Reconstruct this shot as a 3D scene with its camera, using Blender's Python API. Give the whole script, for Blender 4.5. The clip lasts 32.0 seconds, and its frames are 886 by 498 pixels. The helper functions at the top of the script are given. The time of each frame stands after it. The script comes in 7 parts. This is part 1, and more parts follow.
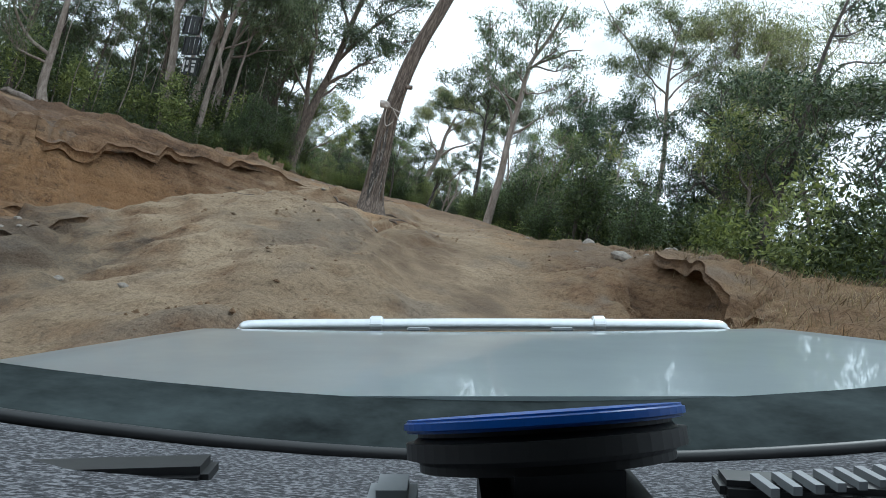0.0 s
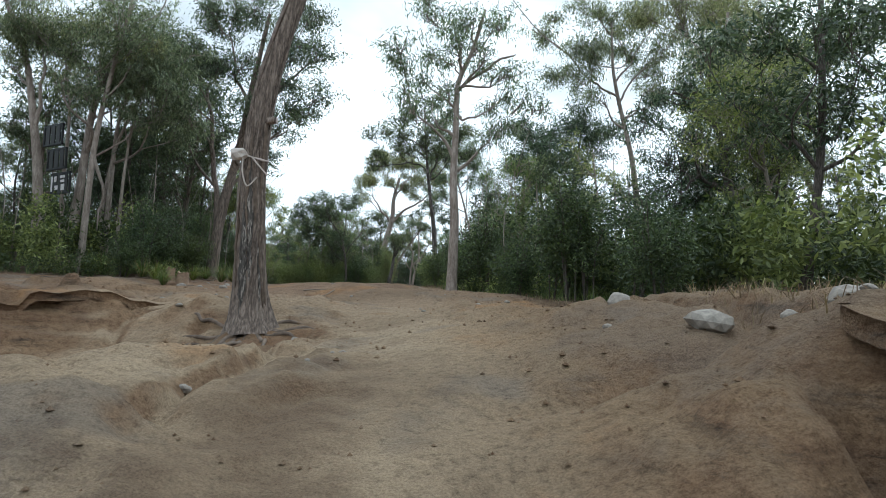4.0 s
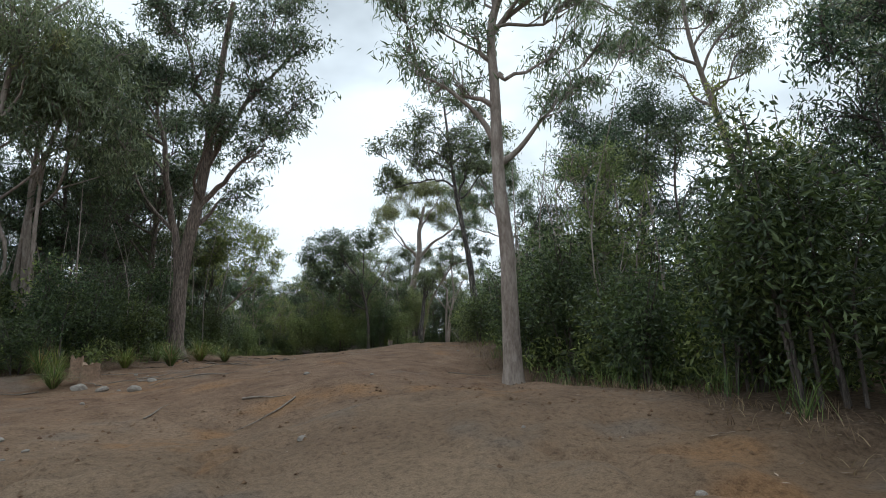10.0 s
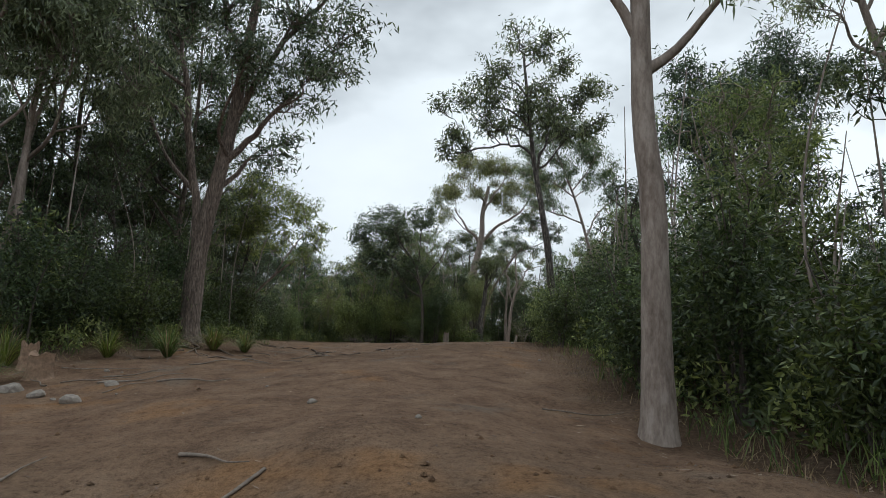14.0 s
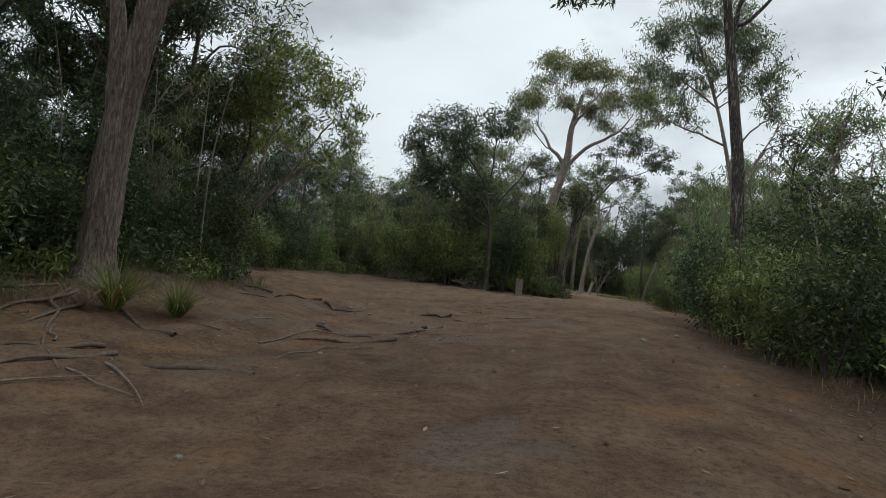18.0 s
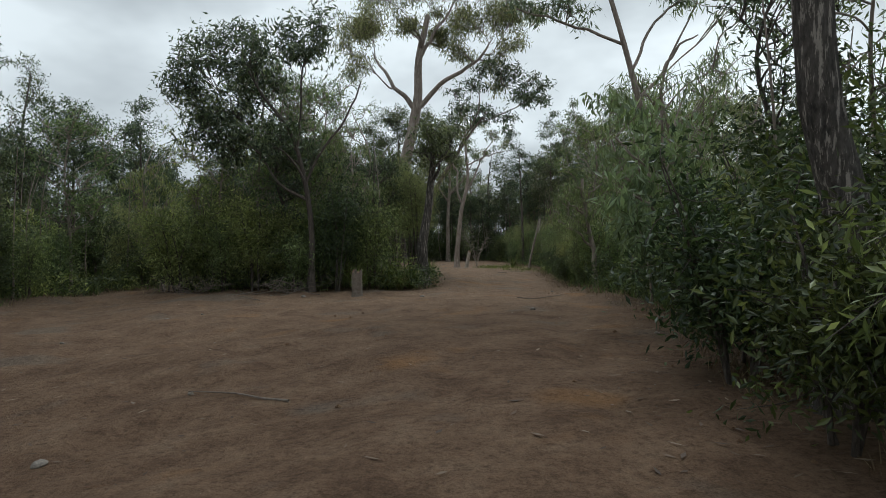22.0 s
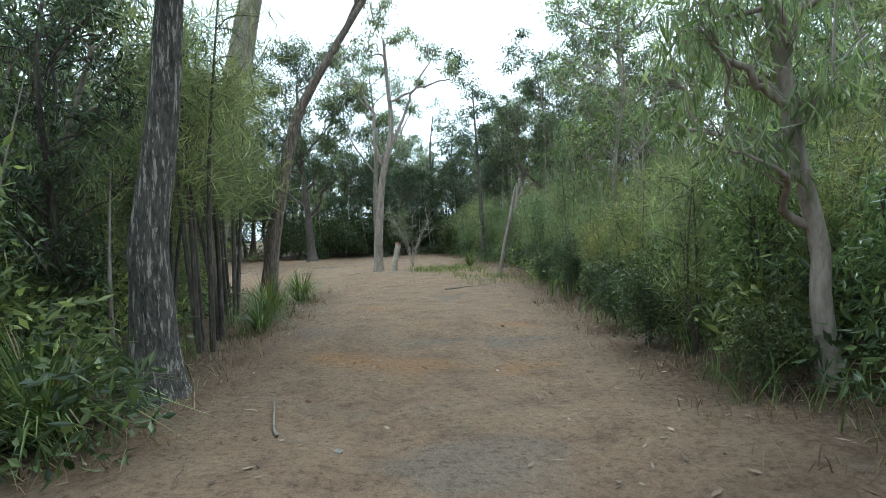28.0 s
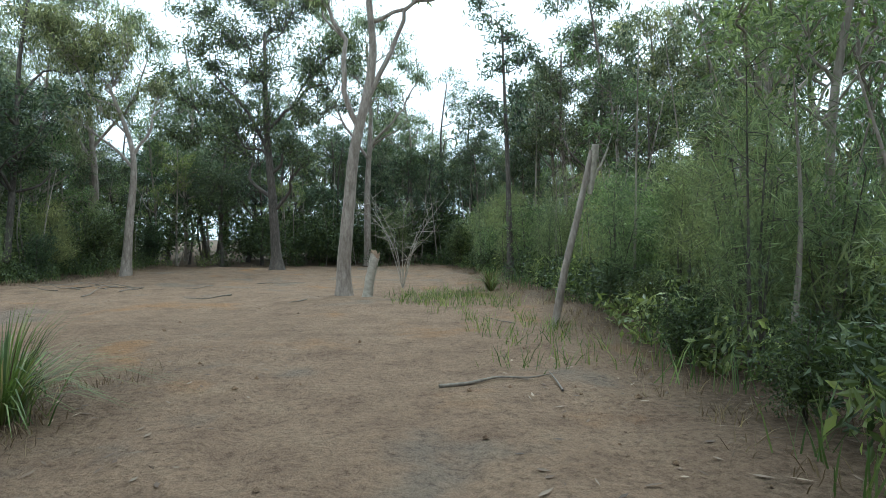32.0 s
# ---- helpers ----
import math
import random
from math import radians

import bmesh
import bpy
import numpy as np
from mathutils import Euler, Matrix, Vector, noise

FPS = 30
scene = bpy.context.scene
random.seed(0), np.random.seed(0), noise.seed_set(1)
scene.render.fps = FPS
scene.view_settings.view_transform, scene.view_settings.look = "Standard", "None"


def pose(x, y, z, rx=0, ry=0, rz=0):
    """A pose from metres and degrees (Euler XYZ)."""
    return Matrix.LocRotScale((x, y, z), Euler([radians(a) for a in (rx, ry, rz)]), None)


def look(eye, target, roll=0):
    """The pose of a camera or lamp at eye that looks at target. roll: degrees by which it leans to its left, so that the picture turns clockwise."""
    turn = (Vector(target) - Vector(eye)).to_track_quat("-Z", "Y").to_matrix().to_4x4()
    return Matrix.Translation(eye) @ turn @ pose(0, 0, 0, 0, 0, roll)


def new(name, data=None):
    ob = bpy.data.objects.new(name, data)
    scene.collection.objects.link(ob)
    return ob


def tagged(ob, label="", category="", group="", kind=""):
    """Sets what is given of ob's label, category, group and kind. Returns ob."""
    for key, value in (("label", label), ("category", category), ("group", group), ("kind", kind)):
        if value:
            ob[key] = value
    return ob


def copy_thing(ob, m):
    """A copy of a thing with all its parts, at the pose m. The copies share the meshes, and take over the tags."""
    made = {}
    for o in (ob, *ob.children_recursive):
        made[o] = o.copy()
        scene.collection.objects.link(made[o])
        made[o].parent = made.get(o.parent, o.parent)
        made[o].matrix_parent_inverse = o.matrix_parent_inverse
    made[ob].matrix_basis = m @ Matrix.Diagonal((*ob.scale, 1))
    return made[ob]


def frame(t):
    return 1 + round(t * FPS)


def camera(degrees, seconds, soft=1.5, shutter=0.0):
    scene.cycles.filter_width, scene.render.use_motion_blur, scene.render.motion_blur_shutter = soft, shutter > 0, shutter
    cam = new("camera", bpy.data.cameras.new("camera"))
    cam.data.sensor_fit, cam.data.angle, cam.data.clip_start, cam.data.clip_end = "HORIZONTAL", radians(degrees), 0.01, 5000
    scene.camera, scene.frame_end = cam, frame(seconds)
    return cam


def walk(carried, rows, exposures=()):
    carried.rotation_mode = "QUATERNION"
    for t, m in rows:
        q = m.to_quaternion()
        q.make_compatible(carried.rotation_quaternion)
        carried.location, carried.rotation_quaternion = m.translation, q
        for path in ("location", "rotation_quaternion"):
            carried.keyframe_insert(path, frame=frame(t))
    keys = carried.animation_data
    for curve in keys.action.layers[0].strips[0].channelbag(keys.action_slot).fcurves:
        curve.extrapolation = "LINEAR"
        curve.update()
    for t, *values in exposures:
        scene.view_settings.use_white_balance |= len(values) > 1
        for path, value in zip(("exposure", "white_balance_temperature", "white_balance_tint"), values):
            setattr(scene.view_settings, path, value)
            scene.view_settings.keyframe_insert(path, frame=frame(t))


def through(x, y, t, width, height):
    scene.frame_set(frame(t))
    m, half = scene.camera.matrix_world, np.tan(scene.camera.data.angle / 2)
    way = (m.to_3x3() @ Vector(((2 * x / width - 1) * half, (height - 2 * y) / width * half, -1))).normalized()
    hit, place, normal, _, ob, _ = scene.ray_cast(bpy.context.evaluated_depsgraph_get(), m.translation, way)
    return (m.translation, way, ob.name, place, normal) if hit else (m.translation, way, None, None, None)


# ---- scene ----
cam = camera(72.4, 32.0, 0.75)
PATH = [
    (0, (-0.014, 0.121, 1.481), (-0.026, 2.121, 1.513), 16.2),
    (0.5, (0.05, 0.554, 1.566), (0.061, 2.554, 1.615), 15.4),
    (1, (0.147, 1.117, 1.673), (0.188, 3.115, 1.75), 14.3),
    (1.5, (0.304, 1.729, 1.816), (0.384, 3.724, 1.939), 12.8),
    (2, (0.458, 2.41, 2.006), (0.571, 4.397, 2.205), 10.0),
    (2.5, (0.541, 3.355, 2.082), (0.669, 5.337, 2.316), 8.1),
    (3, (0.661, 4.429, 2.095), (0.775, 6.413, 2.323), 5.0),
    (3.5, (0.678, 5.31, 2.211), (0.747, 7.293, 2.463), 3.9),
    (5.5, (0.502, 7.265, 2.389), (0.474, 9.255, 2.591), -0.1),
    (6, (0.436, 7.793, 2.466), (0.377, 9.781, 2.673), 1.9),
    (6.5, (0.33, 8.316, 2.579), (0.244, 10.303, 2.79), 4.4),
    (7, (0.361, 9.119, 2.712), (0.274, 11.103, 2.952), 3.2),
    (7.5, (0.512, 10.029, 2.896), (0.448, 12.005, 3.201), 1.1),
    (8, (0.701, 11.033, 3.153), (0.672, 12.999, 3.519), -2.0),
    (8.5, (0.785, 11.943, 3.335), (0.774, 13.908, 3.71), -5.2),
    (9, (0.78, 12.854, 3.447), (0.745, 14.82, 3.815), -6.4),
    (9.5, (0.634, 13.902, 3.589), (0.576, 15.869, 3.947), -3.4),
    (10, (0.527, 14.813, 3.728), (0.451, 16.781, 4.077), -1.8),
    (10.5, (0.354, 15.667, 3.796), (0.246, 17.639, 4.112), -0.2),
    (11, (0.084, 16.465, 3.887), (-0.054, 18.434, 4.21), 5.8),
    (11.5, (-0.082, 17.112, 3.894), (-0.241, 19.083, 4.195), 8.1),
    (12, (-0.173, 17.566, 3.897), (-0.348, 19.535, 4.199), 9.3),
    (12.5, (-0.218, 17.958, 3.939), (-0.398, 19.928, 4.236), 8.9),
    (13, (-0.241, 18.42, 3.992), (-0.427, 20.389, 4.29), 7.9),
    (13.5, (-0.19, 19.063, 4.092), (-0.386, 21.027, 4.414), 3.7),
    (15.5, (-0.813, 22.377, 4.582), (-1.182, 24.329, 4.81), -0.5),
    (16, (-1.292, 23.704, 4.756), (-1.708, 25.651, 4.94), 3.0),
    (16.5, (-1.836, 25.272, 4.843), (-2.317, 27.213, 4.898), 7.1),
    (17, (-2.233, 26.687, 4.887), (-2.73, 28.625, 4.878), 8.0),
    (17.5, (-2.462, 27.886, 4.966), (-2.95, 29.825, 4.917), 9.4),
    (18, (-2.649, 28.984, 5.094), (-3.074, 30.938, 5.151), 6.8),
    (18.5, (-2.659, 30.001, 5.15), (-3.012, 31.965, 5.282), 3.0),
    (19, (-2.726, 31.388, 5.284), (-3.019, 33.362, 5.406), 2.9),
    (19.5, (-2.706, 32.825, 5.31), (-2.958, 34.808, 5.38), 0.9),
    (20, (-2.624, 34.182, 5.354), (-2.845, 36.169, 5.385), 0.7),
    (20.5, (-2.472, 35.316, 5.476), (-2.641, 37.308, 5.515), -1.6),
    (21, (-2.409, 36.473, 5.537), (-2.528, 38.469, 5.583), 0.9),
    (21.5, (-2.187, 37.625, 5.584), (-2.255, 39.623, 5.618), -1.1),
    (22, (-2.022, 38.795, 5.646), (-2.058, 40.795, 5.638), -0.4),
    (22.5, (-1.775, 39.742, 5.721), (-1.777, 41.742, 5.721), -1.4),
    (23, (-1.655, 40.949, 5.76), (-1.637, 42.949, 5.751), -0.7),
    (23.5, (-1.551, 41.998, 5.777), (-1.52, 43.998, 5.773), -0.8),
    (24, (-1.469, 43.32, 5.782), (-1.433, 45.32, 5.781), -1.0),
    (24.5, (-1.325, 44.625, 5.753), (-1.292, 46.624, 5.745), -1.1),
    (25, (-1.189, 46.03, 5.8), (-1.15, 48.03, 5.795), -2.0),
    (25.5, (-1.049, 47.478, 5.81), (-1.002, 49.477, 5.811), -2.8),
    (27.5, (-0.844, 53.753, 5.703), (-0.727, 55.749, 5.648), -3.6),
    (28, (-0.684, 55.448, 5.712), (-0.556, 57.443, 5.658), -2.3),
    (28.5, (-0.468, 57.023, 5.718), (-0.334, 59.017, 5.66), -2.8),
    (29, (-0.368, 58.458, 5.639), (-0.224, 60.452, 5.591), -2.0),
    (29.5, (-0.268, 59.735, 5.611), (-0.12, 61.728, 5.56), -0.7),
    (30, (-0.12, 60.943, 5.589), (0.03, 62.937, 5.543), -1.2),
    (30.5, (-0.025, 62.078, 5.569), (0.115, 64.072, 5.528), -0.8),
    (31, (0.041, 63.2, 5.603), (0.169, 65.196, 5.568), 0.2),
    (31.5, (0.123, 64.294, 5.655), (0.238, 66.291, 5.615), -0.3),
    (32, (0.146, 65.46, 5.663), (0.232, 67.457, 5.629), -0.2),
]
walk(cam, [(t, look(eye, target, roll)) for t, eye, target, roll in PATH], [(0, 0.62, 5500, -1), (8, 0.42, 5600, 0), (12, 0.1, 5800, 4), (17, -0.08, 5950, 4), (20, -0.16, 5950, 3), (22, -0.08, 5900, 2), (24, 0.42, 5550, -3), (28, 1.25, 5200, -8), (32, 1.12, 5200, -8)])

# ---- world and sun ----
world = bpy.data.worlds.new("overcast_sky")
scene.world = world
world.use_nodes = True
wt = world.node_tree
wt.nodes.clear()
w_out = wt.nodes.new("ShaderNodeOutputWorld")
w_bg = wt.nodes.new("ShaderNodeBackground")
w_sky = wt.nodes.new("ShaderNodeTexSky")
w_sky.sky_type, w_sky.sun_disc = "NISHITA", False
w_sky.sun_elevation, w_sky.sun_rotation = radians(52), radians(25)
w_co = wt.nodes.new("ShaderNodeTexCoord")
w_map = wt.nodes.new("ShaderNodeMapping")
w_map.inputs["Scale"].default_value = (1.6, 1.6, 3.2)
w_noise = wt.nodes.new("ShaderNodeTexNoise")
w_noise.inputs["Scale"].default_value = 1.2
w_noise.inputs["Detail"].default_value = 5.0
w_ramp = wt.nodes.new("ShaderNodeValToRGB")
w_ramp.color_ramp.elements[0].position, w_ramp.color_ramp.elements[0].color = 0.38, (0.49, 0.495, 0.505, 1)
w_ramp.color_ramp.elements[1].position, w_ramp.color_ramp.elements[1].color = 0.58, (1.0, 1.0, 1.0, 1)
w_mix = wt.nodes.new("ShaderNodeMixRGB")
w_mix.inputs["Fac"].default_value = 0.985
w_gain = wt.nodes.new("ShaderNodeVectorMath")
w_gain.operation = "SCALE"
w_gain.inputs["Scale"].default_value = 8.9
wt.links.new(w_co.outputs["Generated"], w_map.inputs["Vector"])
wt.links.new(w_map.outputs["Vector"], w_noise.inputs["Vector"])
wt.links.new(w_noise.outputs["Fac"], w_ramp.inputs["Fac"])
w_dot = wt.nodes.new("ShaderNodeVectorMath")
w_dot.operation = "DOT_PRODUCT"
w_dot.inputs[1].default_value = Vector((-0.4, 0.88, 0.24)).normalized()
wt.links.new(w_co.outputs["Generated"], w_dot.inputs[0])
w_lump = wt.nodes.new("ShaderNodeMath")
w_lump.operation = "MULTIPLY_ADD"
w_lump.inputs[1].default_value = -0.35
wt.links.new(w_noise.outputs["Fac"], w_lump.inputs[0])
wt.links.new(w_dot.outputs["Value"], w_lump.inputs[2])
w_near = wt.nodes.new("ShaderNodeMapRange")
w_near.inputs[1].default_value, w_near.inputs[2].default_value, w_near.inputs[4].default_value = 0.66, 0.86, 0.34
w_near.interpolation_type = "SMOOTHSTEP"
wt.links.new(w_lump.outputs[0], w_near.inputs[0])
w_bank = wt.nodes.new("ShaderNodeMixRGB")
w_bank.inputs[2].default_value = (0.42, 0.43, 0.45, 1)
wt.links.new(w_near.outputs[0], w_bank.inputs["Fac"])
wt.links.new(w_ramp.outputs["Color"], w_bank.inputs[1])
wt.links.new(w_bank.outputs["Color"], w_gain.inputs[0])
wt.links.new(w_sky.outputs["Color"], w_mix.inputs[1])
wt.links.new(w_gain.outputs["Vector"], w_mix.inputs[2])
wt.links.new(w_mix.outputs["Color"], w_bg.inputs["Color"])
w_bg.inputs["Strength"].default_value = 0.115
wt.links.new(w_bg.outputs["Background"], w_out.inputs["Surface"])

sun_data = bpy.data.lights.new("sun", "SUN")
sun_data.energy, sun_data.angle, sun_data.color = 0.9, radians(18), (1.0, 0.96, 0.9)
sun = new("sun", sun_data)
sun.matrix_world = look((20, 43, 60), (0, 0, 0))


# ---- materials ----
def nodes_of(name):
    m = bpy.data.materials.new(name)
    m.use_nodes = True
    nt = m.node_tree
    return m, nt, nt.nodes["Principled BSDF"]


def noise_node(nt, scale, detail=4.0, rough=0.6, stretch=(1, 1, 1), space="Object"):
    co = nt.nodes.new("ShaderNodeTexCoord")
    mp = nt.nodes.new("ShaderNodeMapping")
    mp.inputs["Scale"].default_value = stretch
    n = nt.nodes.new("ShaderNodeTexNoise")
    n.inputs["Scale"].default_value, n.inputs["Detail"].default_value, n.inputs["Roughness"].default_value = scale, detail, rough
    nt.links.new(co.outputs[space], mp.inputs["Vector"])
    nt.links.new(mp.outputs["Vector"], n.inputs["Vector"])
    return n.outputs["Fac"]


def ramp_node(nt, fac, *stops):
    r = nt.nodes.new("ShaderNodeValToRGB")
    while len(r.color_ramp.elements) < len(stops):
        r.color_ramp.elements.new(0.5)
    for e, (p, c) in zip(r.color_ramp.elements, stops):
        e.position, e.color = p, (*c, 1)
    nt.links.new(fac, r.inputs["Fac"])
    return r.outputs["Color"]


def mix_node(nt, fac, a, b, kind="MIX"):
    n = nt.nodes.new("ShaderNodeMixRGB")
    n.blend_type = kind
    for k, v in ((0, fac), (1, a), (2, b)):
        if isinstance(v, (int, float)):
            n.inputs[k].default_value = v
        elif isinstance(v, tuple):
            n.inputs[k].default_value = (*v, 1)
        else:
            nt.links.new(v, n.inputs[k])
    return n.outputs["Color"]


def bump_node(nt, bsdf, height, strength, distance=0.02):
    b = nt.nodes.new("ShaderNodeBump")
    b.inputs["Strength"].default_value, b.inputs["Distance"].default_value = strength, distance
    nt.links.new(height, b.inputs["Height"])
    nt.links.new(b.outputs["Normal"], bsdf.inputs["Normal"])


def bark(name, dark, mid, pale, grain=(9, 9, 1.1), relief=0.6, patch=0.9, cut=(0.36, 0.5, 0.62), blend=0.3):
    m, nt, b = nodes_of(name)
    grain_n = noise_node(nt, 3.0, 6, 0.7, grain)
    patch_n = noise_node(nt, patch, 3, 0.6, (1, 1, 0.5))
    fine = noise_node(nt, 28.0, 3, 0.6, (1, 1, 0.4))
    c = ramp_node(nt, grain_n, (cut[0], dark), (cut[1], mid), (cut[2], pale))
    c2 = ramp_node(nt, patch_n, (0.38, dark), (0.62, pale))
    c = mix_node(nt, blend, c, c2)
    c = mix_node(nt, 0.25, c, ramp_node(nt, fine, (0.3, dark), (0.7, pale)))
    nt.links.new(c, b.inputs["Base Color"])
    b.inputs["Roughness"].default_value = 0.9
    bump_node(nt, b, grain_n, relief, 0.03)
    return m


def leaf(name, dark, mid, pale, through=0.42, gloss=0.36):
    m, nt, b = nodes_of(name)
    geo = nt.nodes.new("ShaderNodeNewGeometry")
    info = nt.nodes.new("ShaderNodeObjectInfo")
    c = ramp_node(nt, geo.outputs["Random Per Island"], (0.0, dark), (0.45, mid), (0.85, pale), (1.0, tuple(min(1, v * 1.5) for v in pale)))
    patch_n = noise_node(nt, 0.9, 2, 0.5)
    c = mix_node(nt, ramp_node(nt, patch_n, (0.35, (0, 0, 0)), (0.65, (0.55, 0.55, 0.55))), c, dark)
    tone = ramp_node(nt, info.outputs["Random"], (0.0, (0.8, 0.9, 0.95)), (0.5, (1, 1, 1)), (1.0, (1.2, 1.08, 0.85)))
    c = mix_node(nt, 1.0, c, tone, "MULTIPLY")
    nt.links.new(c, b.inputs["Base Color"])
    b.inputs["Roughness"].default_value = gloss
    tr = nt.nodes.new("ShaderNodeBsdfTranslucent")
    nt.links.new(mix_node(nt, 1.0, c, (1.25, 1.28, 0.75), "MULTIPLY"), tr.inputs["Color"])
    mx = nt.nodes.new("ShaderNodeMixShader")
    mx.inputs[0].default_value = through
    out = nt.nodes["Material Output"]
    nt.links.new(b.outputs[0], mx.inputs[1])
    nt.links.new(tr.outputs[0], mx.inputs[2])
    nt.links.new(mx.outputs[0], out.inputs["Surface"])
    return m


BARK = {
    "rough": bark("stringy_bark", (0.03, 0.021, 0.016), (0.13, 0.095, 0.076), (0.34, 0.27, 0.225), (9, 9, 1.3), 1.0, 0.9, (0.4, 0.5, 0.62), 0.2),
    "smooth": bark("smooth_gum_bark", (0.115, 0.086, 0.068), (0.265, 0.21, 0.175), (0.43, 0.365, 0.32), (3, 3, 0.8), 0.35),
    "dark": bark("dark_ironbark", (0.025, 0.02, 0.017), (0.07, 0.055, 0.047), (0.2, 0.165, 0.14), (9, 9, 1.4), 0.9),
}
BARK["iron"] = bark("flaking_ironbark", (0.012, 0.01, 0.009), (0.035, 0.029, 0.026), (0.4, 0.35, 0.31), (9, 9, 1.3), 1.0, 2.2, (0.44, 0.55, 0.59), 0.1)
BARK["light"] = BARK["weep"] = BARK["broad"] = BARK["smooth"]
LEAF = {
    "rough": leaf("stringybark_leaves", (0.036, 0.05, 0.027), (0.1, 0.124, 0.068), (0.2, 0.222, 0.135), 0.34),
    "smooth": leaf("gum_leaves", (0.075, 0.092, 0.05), (0.19, 0.215, 0.128), (0.34, 0.365, 0.245)),
    "dark": leaf("dark_leaves", (0.028, 0.046, 0.025), (0.075, 0.102, 0.055), (0.155, 0.19, 0.108), 0.32),
    "light": leaf("light_leaves", (0.072, 0.098, 0.038), (0.178, 0.222, 0.09), (0.33, 0.38, 0.175)),
    "weep": leaf("weeping_leaves", (0.085, 0.118, 0.053), (0.195, 0.238, 0.114), (0.335, 0.378, 0.21)),
    "iron": leaf("ironbark_leaves", (0.05, 0.062, 0.034), (0.125, 0.145, 0.082), (0.235, 0.258, 0.16)),
    "broad": leaf("broad_gum_leaves", (0.15, 0.18, 0.09), (0.29, 0.33, 0.18), (0.42, 0.46, 0.29)),
    "bush": leaf("bush_leaves", (0.024, 0.04, 0.016), (0.06, 0.085, 0.033), (0.13, 0.165, 0.066), 0.3, 0.45),
    "oak": leaf("she_oak_needles", (0.095, 0.11, 0.056), (0.23, 0.25, 0.134), (0.4, 0.42, 0.24), 0.5, 0.6),
}
GRASS = leaf("green_grass", (0.05, 0.08, 0.02), (0.12, 0.17, 0.045), (0.24, 0.28, 0.1), 0.3, 0.5)
DRY_GRASS = leaf("dry_grass", (0.1, 0.06, 0.036), (0.22, 0.145, 0.085), (0.37, 0.27, 0.165), 0.2, 0.7)
LITTER = leaf("fallen_leaves", (0.07, 0.04, 0.025), (0.17, 0.1, 0.06), (0.33, 0.24, 0.17), 0.05, 0.7)


PATCHES = [
    ((-1.9, 8.6, 1.2), (1.0, 1.3, 0.7), 0.6, (0.125, 0.105, 0.09)),
    ((-0.4, 10.5, 1.5), (0.8, 2.6, 0.9), 0.65, (0.13, 0.085, 0.055)),
    ((0.7, 8.0, 1.0), (0.5, 0.9, 0.6), 0.6, (0.11, 0.075, 0.052)),
    ((-5.0, 7.6, 0.2), (1.3, 2.4, 0.6), 0.7, (0.08, 0.066, 0.055)),
    ((-7.6, 13.0, 0.9), (2.4, 2.6, 0.8), 0.6, (0.3, 0.165, 0.075)),
    ((-11.5, 17.0, 2.3), (4.5, 4.0, 0.9), 0.6, (0.105, 0.07, 0.055)),
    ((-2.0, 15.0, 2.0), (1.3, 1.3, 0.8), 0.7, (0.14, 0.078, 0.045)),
    ((3.0, 11.5, 2.3), (1.2, 3.0, 0.7), 0.55, (0.17, 0.13, 0.1)),
]


